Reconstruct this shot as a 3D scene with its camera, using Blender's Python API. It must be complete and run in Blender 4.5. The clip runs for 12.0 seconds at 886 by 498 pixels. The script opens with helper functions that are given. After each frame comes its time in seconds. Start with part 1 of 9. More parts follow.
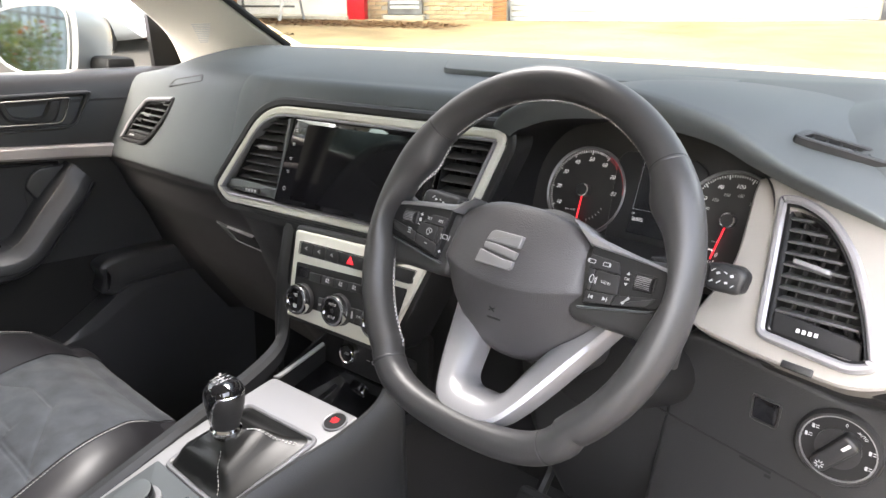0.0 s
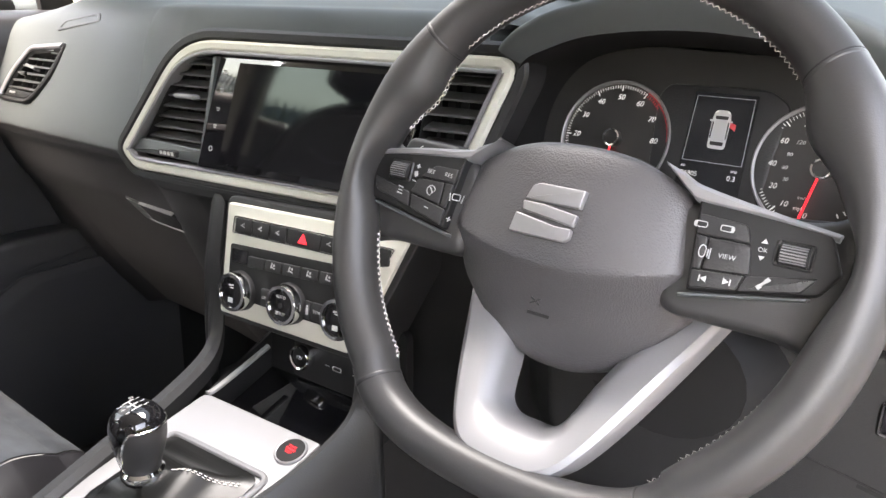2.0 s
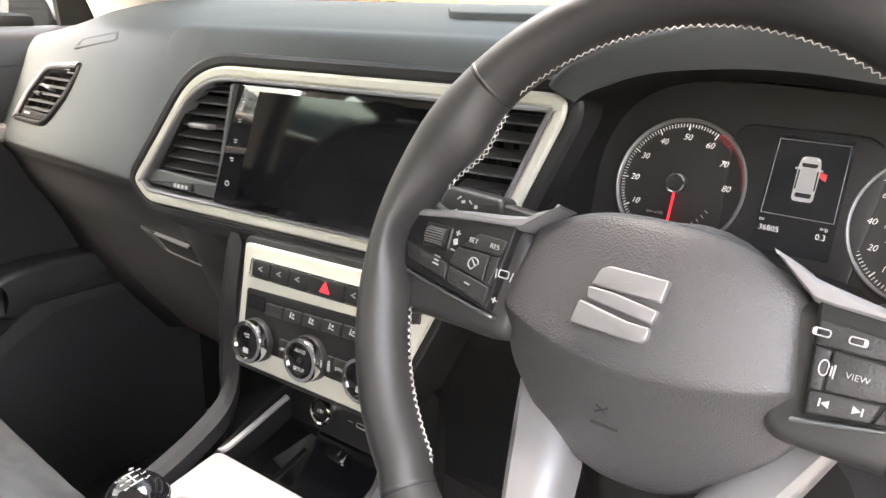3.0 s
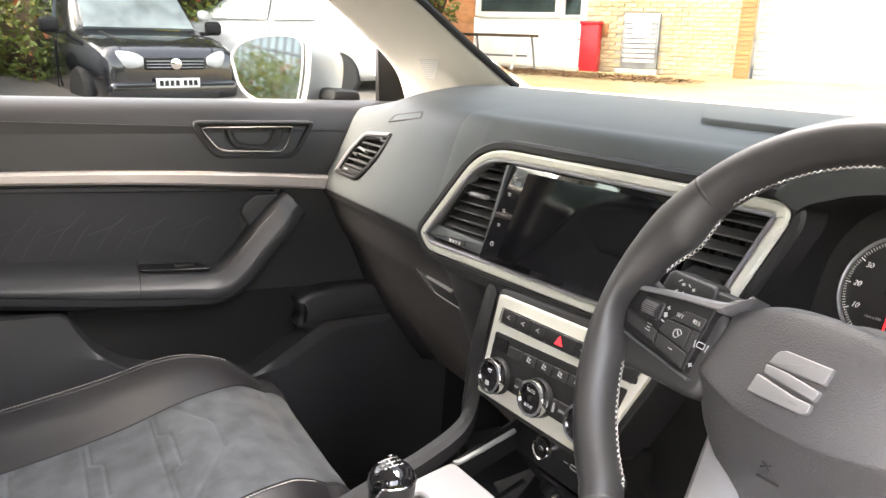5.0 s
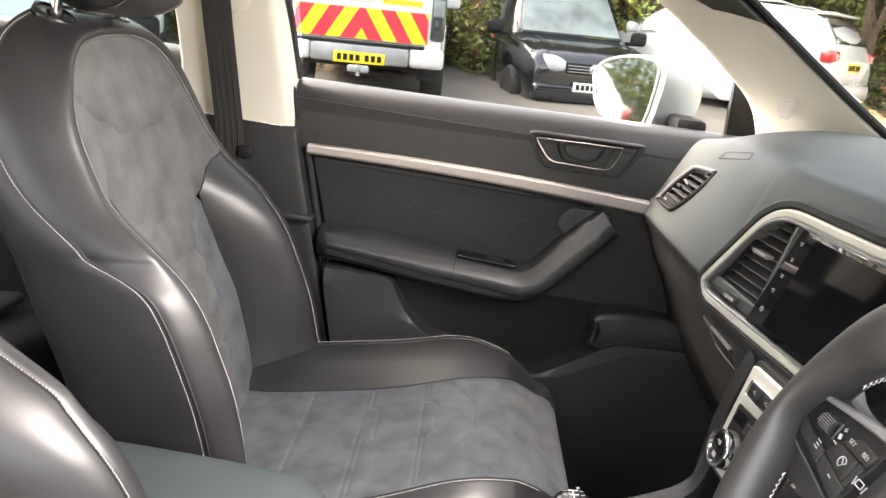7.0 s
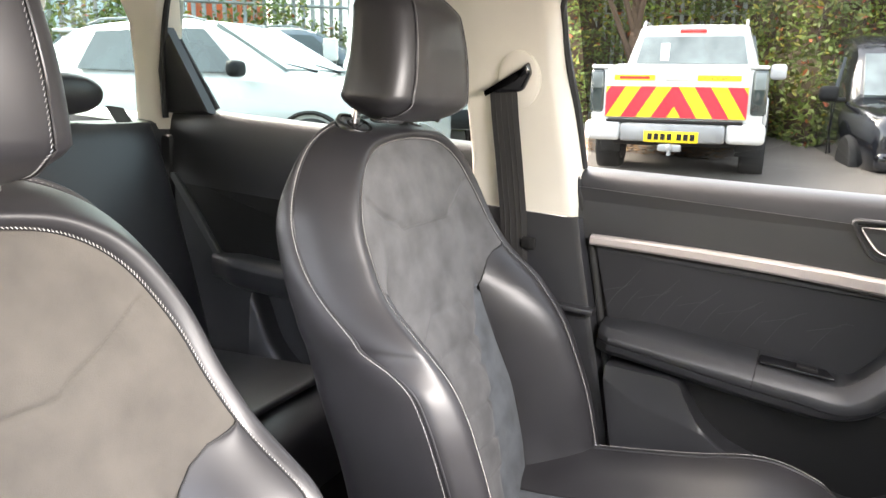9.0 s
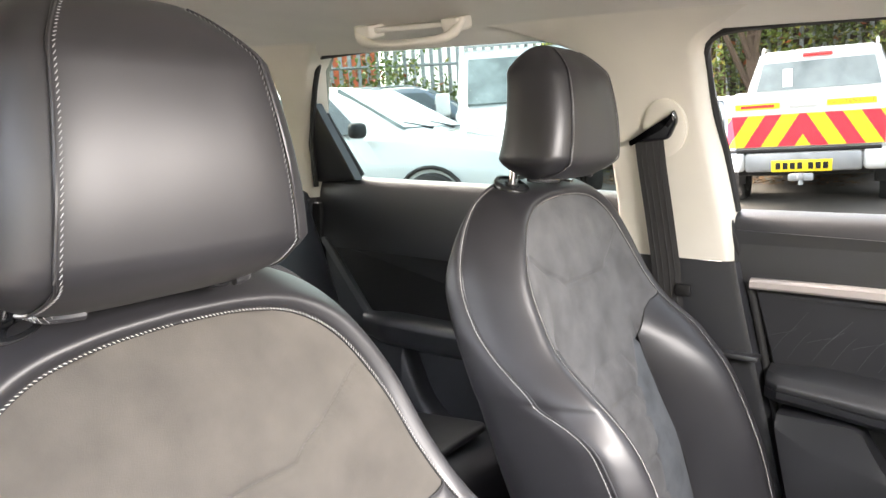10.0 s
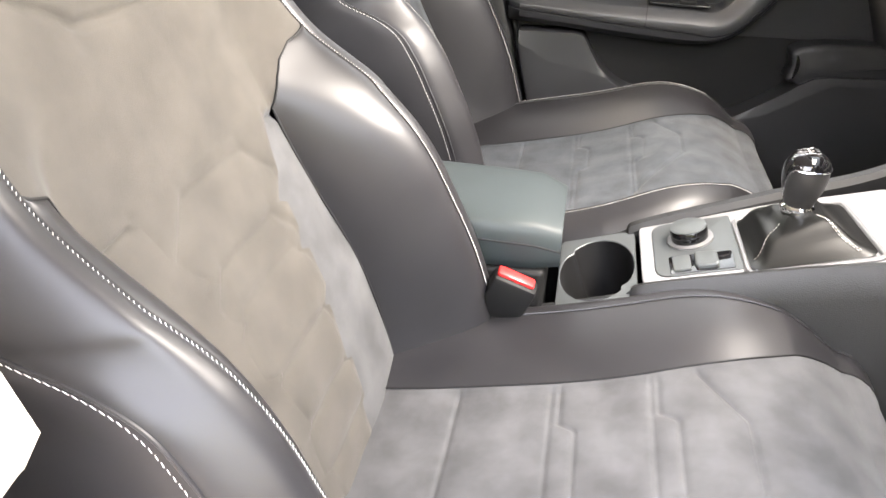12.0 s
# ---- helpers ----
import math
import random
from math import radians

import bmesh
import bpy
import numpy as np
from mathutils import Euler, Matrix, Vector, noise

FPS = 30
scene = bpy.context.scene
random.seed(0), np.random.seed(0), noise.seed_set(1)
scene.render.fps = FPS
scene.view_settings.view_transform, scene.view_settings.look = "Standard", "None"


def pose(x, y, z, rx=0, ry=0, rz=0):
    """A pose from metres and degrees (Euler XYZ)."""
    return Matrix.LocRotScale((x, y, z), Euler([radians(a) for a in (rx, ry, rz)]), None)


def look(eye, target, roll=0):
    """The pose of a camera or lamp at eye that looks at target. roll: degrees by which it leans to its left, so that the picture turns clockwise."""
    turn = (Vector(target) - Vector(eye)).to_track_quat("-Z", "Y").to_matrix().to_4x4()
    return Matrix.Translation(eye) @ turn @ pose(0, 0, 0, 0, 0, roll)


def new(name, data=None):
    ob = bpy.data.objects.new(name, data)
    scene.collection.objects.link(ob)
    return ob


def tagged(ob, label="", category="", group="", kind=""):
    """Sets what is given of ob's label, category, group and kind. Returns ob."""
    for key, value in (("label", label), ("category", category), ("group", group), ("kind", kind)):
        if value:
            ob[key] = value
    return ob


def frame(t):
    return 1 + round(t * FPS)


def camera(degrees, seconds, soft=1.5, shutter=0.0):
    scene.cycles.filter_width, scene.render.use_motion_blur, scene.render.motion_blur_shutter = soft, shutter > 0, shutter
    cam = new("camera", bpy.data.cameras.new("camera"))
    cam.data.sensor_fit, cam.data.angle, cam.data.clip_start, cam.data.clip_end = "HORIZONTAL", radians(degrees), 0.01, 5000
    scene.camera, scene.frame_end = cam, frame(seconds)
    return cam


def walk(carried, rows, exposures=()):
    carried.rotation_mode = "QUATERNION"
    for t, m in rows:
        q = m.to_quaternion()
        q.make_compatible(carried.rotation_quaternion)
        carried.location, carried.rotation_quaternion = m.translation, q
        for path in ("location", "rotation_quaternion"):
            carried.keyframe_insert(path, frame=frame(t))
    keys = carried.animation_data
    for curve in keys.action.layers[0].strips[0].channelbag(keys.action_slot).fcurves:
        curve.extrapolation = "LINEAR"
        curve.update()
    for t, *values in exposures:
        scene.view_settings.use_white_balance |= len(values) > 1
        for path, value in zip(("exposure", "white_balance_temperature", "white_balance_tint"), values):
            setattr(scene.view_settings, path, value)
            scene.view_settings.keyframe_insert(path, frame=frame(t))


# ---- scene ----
# The car stands on a slightly sloping yard: CAR lays its own axes (x right, y ahead, z up) into the world.
CAR = pose(0, 0, 0.05) @ pose(0, 0, 0, 0, -1.3, 0) @ pose(0, 0, 0, -3.5, 0, 0)
cam = camera(62.1, 12.0)
PATH = [
    (0, (0.725, 0.054, 1.158), (-0.594, 1.447, 0.592), 1.6),
    (0.5, (0.674, 0.084, 1.142), (-0.608, 1.509, 0.572), 1.7),
    (1, (0.629, 0.106, 1.108), (-0.608, 1.566, 0.527), 1.8),
    (1.5, (0.588, 0.137, 1.094), (-0.607, 1.624, 0.495), 1.6),
    (2, (0.553, 0.165, 1.09), (-0.614, 1.669, 0.477), 1.6),
    (2.5, (0.527, 0.191, 1.097), (-0.648, 1.687, 0.48), 1.5),
    (3, (0.494, 0.225, 1.107), (-0.734, 1.683, 0.502), 1.6),
    (3.2, (0.478, 0.23, 1.111), (-0.779, 1.665, 0.512), 1.7),
    (4.8, (0.559, 0.173, 1.142), (-1.081, 1.212, 0.664), 3.8),
    (5, (0.591, 0.148, 1.14), (-1.093, 1.119, 0.673), 4.1),
    (5.5, (0.653, 0.126, 1.143), (-1.132, 0.909, 0.696), 5.0),
    (6, (0.66, 0.17, 1.149), (-1.213, 0.716, 0.706), 6.7),
    (6.5, (0.649, 0.234, 1.177), (-1.274, 0.497, 0.695), 7.6),
    (7, (0.641, 0.278, 1.175), (-1.279, 0.272, 0.615), 9.4),
    (7.2, (0.648, 0.286, 1.166), (-1.254, 0.183, 0.557), 10.2),
    (8.8, (0.566, 0.316, 1.186), (-1.214, -0.451, 0.691), 5.7),
    (9, (0.573, 0.313, 1.193), (-1.187, -0.522, 0.738), 4.6),
    (9.5, (0.599, 0.292, 1.206), (-1.098, -0.695, 0.823), 2.3),
    (10, (0.626, 0.266, 1.211), (-0.996, -0.852, 0.867), -0.1),
    (10.5, (0.677, 0.254, 1.2), (-0.892, -0.911, 0.776), -1.5),
    (11, (0.713, 0.243, 1.155), (-0.872, -0.762, 0.463), -1.7),
    (11.5, (0.759, 0.232, 1.11), (-0.879, -0.476, 0.206), -0.7),
    (12, (0.811, 0.195, 1.061), (-0.897, -0.131, 0.072), 0.7),
]
walk(cam, [(t, CAR @ look(eye, target, roll)) for t, eye, target, roll in PATH],
     [(0, 4.5, 7100, 15), (1.5, 4.75, 7100, 16), (2.5, 4.9, 7400, 16), (3.2, 5.05, 7600, 16), (5, 4.9, 7500, 16), (5.5, 4.8, 7500, 16), (7, 4.8, 7600, 16), (9.5, 5.0, 7200, 16), (10.5, 4.85, 7200, 16), (11, 5.05, 7400, 15), (11.5, 5.15, 7500, 15), (12, 5.25, 7700, 15)])

# ---- light ----
SUN_EL, SUN_ROT = 48.0, 196.0
world = bpy.data.worlds.new("sky")
scene.world = world
world.use_nodes = True
wn = world.node_tree
sky = wn.nodes.new("ShaderNodeTexSky")
sky.sky_type = "NISHITA"
sky.sun_disc = False
sky.sun_elevation, sky.sun_rotation = radians(SUN_EL), radians(SUN_ROT)
sky.air_density, sky.dust_density, sky.ozone_density = 1.2, 3.0, 1.0
haze = wn.nodes.new("ShaderNodeHueSaturation")
haze.inputs["Saturation"].default_value = 0.55
wn.links.new(sky.outputs["Color"], haze.inputs["Color"])
wn.links.new(haze.outputs["Color"], wn.nodes["Background"].inputs["Color"])
wn.nodes["Background"].inputs["Strength"].default_value = 0.15
sun = new("sun", bpy.data.lights.new("sun", "SUN"))
sun.data.energy, sun.data.angle, sun.data.color = 0.44, radians(45.0), (1.0, 0.96, 0.90)
sun.matrix_world = pose(0, 0, 8, 0, 0, 0) @ Matrix.Rotation(radians(-SUN_ROT), 4, "Z") @ Matrix.Rotation(radians(-(90 - SUN_EL)), 4, "X")
# added fill lamp inside the upper windscreen, standing in for daylight through it
cabin_fill = new("windscreen_fill_lamp", bpy.data.lights.new("windscreen_fill_lamp", "AREA"))
cabin_fill.data.shape, cabin_fill.data.size, cabin_fill.data.size_y = "RECTANGLE", 0.50, 0.14
cabin_fill.data.energy, cabin_fill.data.color, cabin_fill.data.spread = 0.50, (0.96, 0.98, 1.0), radians(120)
cabin_fill.matrix_world = CAR @ look((0.07, 0.585, 1.325), (0.02, -0.13, 0.66), 0)
scene.view_settings.exposure = 3.4

# ---- materials ----
def material(name, col, rough=0.5, metal=0.0, grain=0.0, scale=400.0, stain=0.12, stain_scale=6.0, sheen=0.0,
             coat=0.0, alpha=1.0, emit=0.0, spec=0.5, wear=0.0, kind="noise", vary=0.0):
    """A surface with a grain (bump at `scale` per metre), soft stains in colour and gloss, and a little variation from piece to piece."""
    m = bpy.data.materials.new(name)
    m.use_nodes = True
    nt = m.node_tree
    n, l = nt.nodes, nt.links
    b = n["Principled BSDF"]
    tc = n.new("ShaderNodeTexCoord")
    big = n.new("ShaderNodeTexNoise")
    big.inputs["Scale"].default_value, big.inputs["Detail"].default_value = stain_scale, 5.0
    l.new(tc.outputs["Object"], big.inputs["Vector"])
    span_f = n.new("ShaderNodeMapRange")
    span_f.inputs["From Min"].default_value, span_f.inputs["From Max"].default_value = 0.3, 0.7
    l.new(big.outputs["Fac"], span_f.inputs["Value"])
    mix = n.new("ShaderNodeMix")
    mix.data_type = "RGBA"
    mix.inputs["A"].default_value = (*[c * (1 - stain) for c in col], 1)
    mix.inputs["B"].default_value = (*[min(1, c * (1 + stain)) for c in col], 1)
    l.new(span_f.outputs["Result"], mix.inputs["Factor"])
    out = mix.outputs["Result"]
    if vary:
        info = n.new("ShaderNodeObjectInfo")
        hsv = n.new("ShaderNodeHueSaturation")
        mr = n.new("ShaderNodeMapRange")
        mr.inputs["To Min"].default_value, mr.inputs["To Max"].default_value = 1 - vary, 1 + vary
        l.new(info.outputs["Random"], mr.inputs["Value"])
        l.new(mr.outputs["Result"], hsv.inputs["Value"])
        l.new(out, hsv.inputs["Color"])
        out = hsv.outputs["Color"]
    l.new(out, b.inputs["Base Color"])
    rr = n.new("ShaderNodeMapRange")
    rr.inputs["To Min"].default_value, rr.inputs["To Max"].default_value = max(0, rough - 0.06 - wear), min(1, rough + 0.06 + wear)
    l.new(big.outputs["Fac"], rr.inputs["Value"])
    l.new(rr.outputs["Result"], b.inputs["Roughness"])
    b.inputs["Metallic"].default_value = metal
    b.inputs["Specular IOR Level"].default_value = spec
    if sheen:
        b.inputs["Sheen Weight"].default_value, b.inputs["Sheen Roughness"].default_value = sheen, 0.45
    if coat:
        b.inputs["Coat Weight"].default_value, b.inputs["Coat Roughness"].default_value = coat, 0.03
    if grain:
        if kind == "cell":
            g = n.new("ShaderNodeTexVoronoi")
            g.inputs["Scale"].default_value = scale
            gout = g.outputs["Distance"]
        else:
            g = n.new("ShaderNodeTexNoise")
            g.inputs["Scale"].default_value, g.inputs["Detail"].default_value = scale, 3.0
            gout = g.outputs["Fac"]
        l.new(tc.outputs["Object"], g.inputs["Vector"])
        bump = n.new("ShaderNodeBump")
        bump.inputs["Strength"].default_value, bump.inputs["Distance"].default_value = grain, 0.4 / scale
        l.new(gout, bump.inputs["Height"])
        l.new(bump.outputs["Normal"], b.inputs["Normal"])
    if emit:
        b.inputs["Emission Color"].default_value, b.inputs["Emission Strength"].default_value = (*col, 1), emit
    return m


def glass(name, tint=(1, 1, 1), reflect=1.0):
    """Thin pane: clear, with a mirror-like sheen that grows at glancing angles."""
    m = bpy.data.materials.new(name)
    m.use_nodes = True
    nt = m.node_tree
    nt.nodes.clear()
    o, tr, gl, mx = [nt.nodes.new("ShaderNode" + k) for k in ("OutputMaterial", "BsdfTransparent", "BsdfGlossy", "MixShader")]
    fr = nt.nodes.new("ShaderNodeLayerWeight")
    fr.inputs["Blend"].default_value = 0.5
    pw = nt.nodes.new("ShaderNodeMath")
    pw.operation = "POWER"
    pw.inputs[1].default_value = 5.0
    nt.links.new(fr.outputs["Facing"], pw.inputs[0])
    mul = nt.nodes.new("ShaderNodeMath")
    mul.operation = "MULTIPLY_ADD"
    mul.inputs[1].default_value, mul.inputs[2].default_value = 0.8 * reflect, 0.04 * reflect
    tr.inputs["Color"].default_value = (*tint, 1)
    gl.inputs["Roughness"].default_value = 0.01
    nt.links.new(pw.outputs[0], mul.inputs[0])
    nt.links.new(mul.outputs[0], mx.inputs[0])
    nt.links.new(tr.outputs[0], mx.inputs[1])
    nt.links.new(gl.outputs[0], mx.inputs[2])
    nt.links.new(mx.outputs[0], o.inputs["Surface"])
    return m


M_PAD = material("dash_soft_plastic", (0.078, 0.087, 0.088), 0.60, grain=0.14, scale=1300, kind="cell", stain=0.10, spec=0.35)
M_HARD = material("black_grained_plastic", (0.017, 0.017, 0.0175), 0.46, grain=0.3, scale=700, kind="cell", spec=0.4)
M_SLAT = material("grey_black_vent_plastic", (0.05, 0.05, 0.05), 0.4)
M_DOOR = material("black_door_plastic", (0.0240, 0.0247, 0.0272), 0.40, grain=0.14, scale=1300, kind="cell", spec=0.6)
M_INSERT = material("soft_black_insert", (0.0255, 0.0257, 0.0282), 0.6, grain=0.1, scale=900, spec=0.35)
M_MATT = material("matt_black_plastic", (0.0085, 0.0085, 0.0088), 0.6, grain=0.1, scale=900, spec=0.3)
# deepest black for seams, prints, and shade painted into hollows and backings
M_DEEP = material("deep_black_seams_and_shade", (0.005, 0.005, 0.0055), 0.7)
M_GLOSS = material("piano_black", (0.006, 0.006, 0.007), 0.08, coat=0.5, stain=0.05)
M_CAP = material("satin_black_cap", (0.010, 0.010, 0.011), 0.26, stain=0.1)
M_LEATHER = material("black_leather", (0.0190, 0.0183, 0.0202), 0.42, grain=0.04, scale=1500, kind="cell", stain=0.18, stain_scale=9, spec=0.5, wear=0.04)
M_GAITER = material("glossy_black_gaiter_leather", (0.006, 0.0062, 0.006), 0.34, grain=0.08, scale=1300, kind="cell", stain=0.2, spec=0.42)
M_PLATE = material("satin_console_plate", (0.30, 0.298, 0.302), 0.5, metal=0.2, grain=0.04, scale=1500, stain=0.05)
M_VINYL = material("satin_armrest_vinyl", (0.031, 0.040, 0.0415), 0.52, grain=0.05, scale=1500, kind="cell", stain=0.10, stain_scale=5, spec=0.4)
# the three suedes are one fabric, differing light put into their colours
M_SUEDEC = material("charcoal_suede_dim_lit", (0.053, 0.059, 0.066), 0.95, grain=0.6, scale=1100, stain=0.36, stain_scale=26, sheen=0.10)
M_AIRBAG = material("grained_airbag_cover", (0.052, 0.050, 0.052), 0.46, grain=0.5, scale=900, kind="cell", stain=0.1)
M_RIM = material("smooth_wheel_leather", (0.026, 0.0255, 0.0255), 0.44, grain=0.12, scale=1400, kind="cell", stain=0.2, wear=0.05)
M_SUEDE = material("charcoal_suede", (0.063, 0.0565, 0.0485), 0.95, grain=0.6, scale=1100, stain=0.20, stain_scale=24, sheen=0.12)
M_SUEDEG = material("charcoal_suede_cool_lit", (0.068, 0.068, 0.070), 0.95, grain=0.6, scale=1100, stain=0.32, stain_scale=22, sheen=0.10)
M_SILVER = material("satin_silver_plastic", (0.21, 0.207, 0.21), 0.42, metal=0.45, grain=0.05, scale=1500, stain=0.05)
M_SPOKE = material("bright_satin_silver", (0.26, 0.257, 0.264), 0.38, metal=0.5, grain=0.03, scale=1500, stain=0.05)
M_CHAMP = material("satin_champagne_trim", (0.60, 0.595, 0.52), 0.42, metal=0.15, grain=0.05, scale=1500, stain=0.05)
M_BEIGE = material("satin_grey_beige_trim", (0.25, 0.235, 0.215), 0.4, metal=0.25, grain=0.05, scale=1500, stain=0.06)
M_STRIP = material("satin_rose_silver_strip", (0.50, 0.45, 0.43), 0.4, metal=0.35, grain=0.05, scale=1500, stain=0.06)
M_GREY = material("satin_grey_plastic", (0.088, 0.096, 0.097), 0.42, metal=0.3, grain=0.08, scale=1300, stain=0.08)
M_CHROME = material("chrome", (0.8, 0.8, 0.81), 0.1, metal=1.0, stain=0.03)
M_CREAM = material("cream_textile_trim", (0.66, 0.625, 0.55), 0.85, grain=0.35, scale=1400, stain=0.05)
M_LINER = material("cream_headliner", (0.70, 0.67, 0.61), 0.95, grain=0.4, scale=900, stain=0.05)
M_THREAD = material("white_thread", (0.62, 0.60, 0.57), 0.7, stain=0.15, stain_scale=300)
M_SEAM = material("grey_seam_thread", (0.10, 0.10, 0.104), 0.8)
M_BELT = material("seat_belt_webbing", (0.025, 0.024, 0.024), 0.75, grain=0.6, scale=700)
M_CARPET = material("black_carpet", (0.008, 0.008, 0.0085), 1.0, grain=0.8, scale=900)
M_RUBBER = material("black_rubber", (0.012, 0.012, 0.012), 0.75, grain=0.2, scale=300)
M_SCREEN = material("switched_off_screen", (0.004, 0.004, 0.005), 0.05, coat=1.0, stain=0.3, stain_scale=20)
M_DISPLAY = material("dark_display_glass", (0.004, 0.004, 0.005), 0.05, stain=0.2, stain_scale=20, spec=0.42)
M_WHITE = material("white_print", (0.66, 0.66, 0.66), 0.6, emit=0.03)
M_DIM = material("grey_print", (0.42, 0.42, 0.42), 0.6)
M_PALE = material("pale_display_print", (0.34, 0.34, 0.34), 0.6)
M_DULLRED = material("dull_red_print", (0.35, 0.03, 0.035), 0.5, emit=0.03)
M_REDLIT = material("red_lit_print", (0.8, 0.02, 0.03), 0.5, emit=0.10)
M_RED = material("red_plastic", (0.75, 0.03, 0.03), 0.35)
M_DIALFACE = material("dial_face", (0.02, 0.019, 0.018), 0.45, stain=0.1)
M_LCD = material("lcd_dark", (0.008, 0.009, 0.011), 0.2, emit=0.03)
# panes tinted extra dark to hold down the bright yard outside
M_GLASS = glass("darkened_window_glass", (0.27, 0.285, 0.272))
M_GLASSR = glass("rear_tinted_glass", (0.165, 0.212, 0.200))
M_WSCREEN = glass("darkened_windscreen_glass", (0.23, 0.245, 0.235), 0.12)
M_MIRROR = material("mirror_glass", (0.92, 0.92, 0.92), 0.01, metal=1.0, stain=0.0)
M_PAINT = material("white_car_paint", (0.56, 0.565, 0.56), 0.25, coat=0.8, stain=0.03)
M_NAVY = material("black_van_paint", (0.012, 0.013, 0.017), 0.18, coat=1.0, stain=0.2)
M_BLUE = material("dark_blue_paint", (0.02, 0.05, 0.08), 0.2, coat=1.0)
M_TYRE = material("tyre_rubber", (0.02, 0.02, 0.02), 0.85, grain=0.4, scale=120)
M_ALLOY = material("alloy_wheel", (0.55, 0.55, 0.56), 0.3, metal=0.9)
M_LAMP = material("clear_headlamp", (0.5, 0.52, 0.53), 0.2)
M_TAIL = material("red_tail_lamp", (0.55, 0.02, 0.02), 0.15, coat=1.0)
M_DARKGLASS = material("tinted_car_window", (0.03, 0.045, 0.045), 0.05, coat=1.0, stain=0.5, stain_scale=3)
# pale, mottled base colour stands in for sky reflected in vehicle glass
M_PALEGLASS = material("glass_painted_sky_pale", (0.17, 0.20, 0.20), 0.12, stain=0.4, stain_scale=3)
M_YELLOW = material("reflective_yellow", (0.85, 0.62, 0.02), 0.4)
M_CHEVRED = material("reflective_red", (0.75, 0.03, 0.05), 0.4)
M_PLATEY = material("yellow_number_plate", (0.8, 0.6, 0.02), 0.4)
M_PLATEW = material("white_number_plate", (0.78, 0.78, 0.76), 0.4)
M_STEEL = material("galvanised_steel", (0.30, 0.31, 0.32), 0.55, metal=0.5, stain=0.25, stain_scale=5)
M_TARMAC = material("worn_tarmac", (0.12, 0.108, 0.095), 0.95, grain=0.9, scale=60, stain=0.35, stain_scale=0.4)
# pale buff carries the sunlight on the ground near the workshop
M_FORE = material("forecourt_painted_sunlit", (0.36, 0.27, 0.14), 0.95, grain=0.8, scale=70, stain=0.3, stain_scale=0.9)
M_BRICK = material("buff_brick", (0.58, 0.44, 0.26), 0.9, grain=0.6, scale=120, stain=0.2, stain_scale=9, vary=0.18)
M_BRICKR = material("orange_brick", (0.42, 0.19, 0.08), 0.9, grain=0.6, scale=120, stain=0.2, stain_scale=9, vary=0.15)
M_MORTAR = material("mortar", (0.48, 0.44, 0.36), 1.0, grain=0.5, scale=150)
M_WHITEWALL = material("white_painted_boards", (0.78, 0.77, 0.73), 0.6, stain=0.08)
M_POSTRED = material("red_painted_metal", (0.62, 0.02, 0.03), 0.4, stain=0.2)
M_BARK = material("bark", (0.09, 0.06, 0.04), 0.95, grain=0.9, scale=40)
M_LEAF = material("hedge_leaves", (0.11, 0.15, 0.03), 0.6, stain=0.6, stain_scale=1.3)
M_LEAFY = material("yellowing_leaves", (0.22, 0.20, 0.03), 0.6, stain=0.5, stain_scale=2.0)
M_LEAFR = material("red_leaves", (0.30, 0.07, 0.02), 0.6, stain=0.4, stain_scale=2.0)
M_ORANGE = material("orange_container_steel", (0.42, 0.07, 0.012), 0.5, stain=0.2)
M_LITTER = material("leaf_litter", (0.20, 0.11, 0.05), 1.0, grain=0.9, scale=70, stain=0.5, stain_scale=3)

# ---- building blocks ----
OFFSET = {}


def thing(name, label, category, base=(0, 0, 0), group="", kind="", m=None):
    """An empty at the thing's base; its parts are given in the coordinates of m (the car's own by default)."""
    ob = new(name)
    ob.empty_display_size = 0.05
    ob.matrix_world = (CAR if m is None else m) @ Matrix.Translation(base)
    OFFSET[ob.name] = Vector(base)
    return tagged(ob, label, category, group, kind)


def finish(me, mat, smooth=38):
    me.materials.append(mat)
    if smooth:
        me.shade_smooth()
        me.set_sharp_from_angle(angle=radians(smooth))
    me.update()
    return me


def part(name, bm, mat, parent, label="", smooth=38, group="", kind=""):
    me = bpy.data.meshes.new(name)
    off = OFFSET[parent.name]
    bmesh.ops.translate(bm, verts=bm.verts, vec=-off)
    bm.to_mesh(me)
    bm.free()
    ob = new(name, finish(me, mat, smooth))
    ob.parent = parent
    OFFSET[ob.name] = off
    return tagged(ob, label, "", group, kind)


def solid(name, bm, mat, label, category, base=(0, 0, 0), m=None, group="", kind="", smooth=38):
    """A thing that is one single mesh."""
    me = bpy.data.meshes.new(name)
    bmesh.ops.translate(bm, verts=bm.verts, vec=-Vector(base))
    bm.to_mesh(me)
    bm.free()
    ob = new(name, finish(me, mat, smooth))
    ob.matrix_world = (CAR if m is None else m) @ Matrix.Translation(base)
    OFFSET[ob.name] = Vector(base)
    return tagged(ob, label, category, group, kind)


def plane(o, x, y):
    """A frame at o with its axes along x, y and their normal."""
    x = Vector(x).normalized()
    y = Vector(y)
    y = (y - x * y.dot(x)).normalized()
    n = x.cross(y)
    m = Matrix((x, y, n)).transposed().to_4x4()
    m.translation = o
    return m


def join(*bms):
    """One bmesh out of several."""
    out = bmesh.new()
    for b in bms:
        me = bpy.data.meshes.new("tmp")
        b.to_mesh(me)
        b.free()
        out.from_mesh(me)
        bpy.data.meshes.remove(me)
    return out


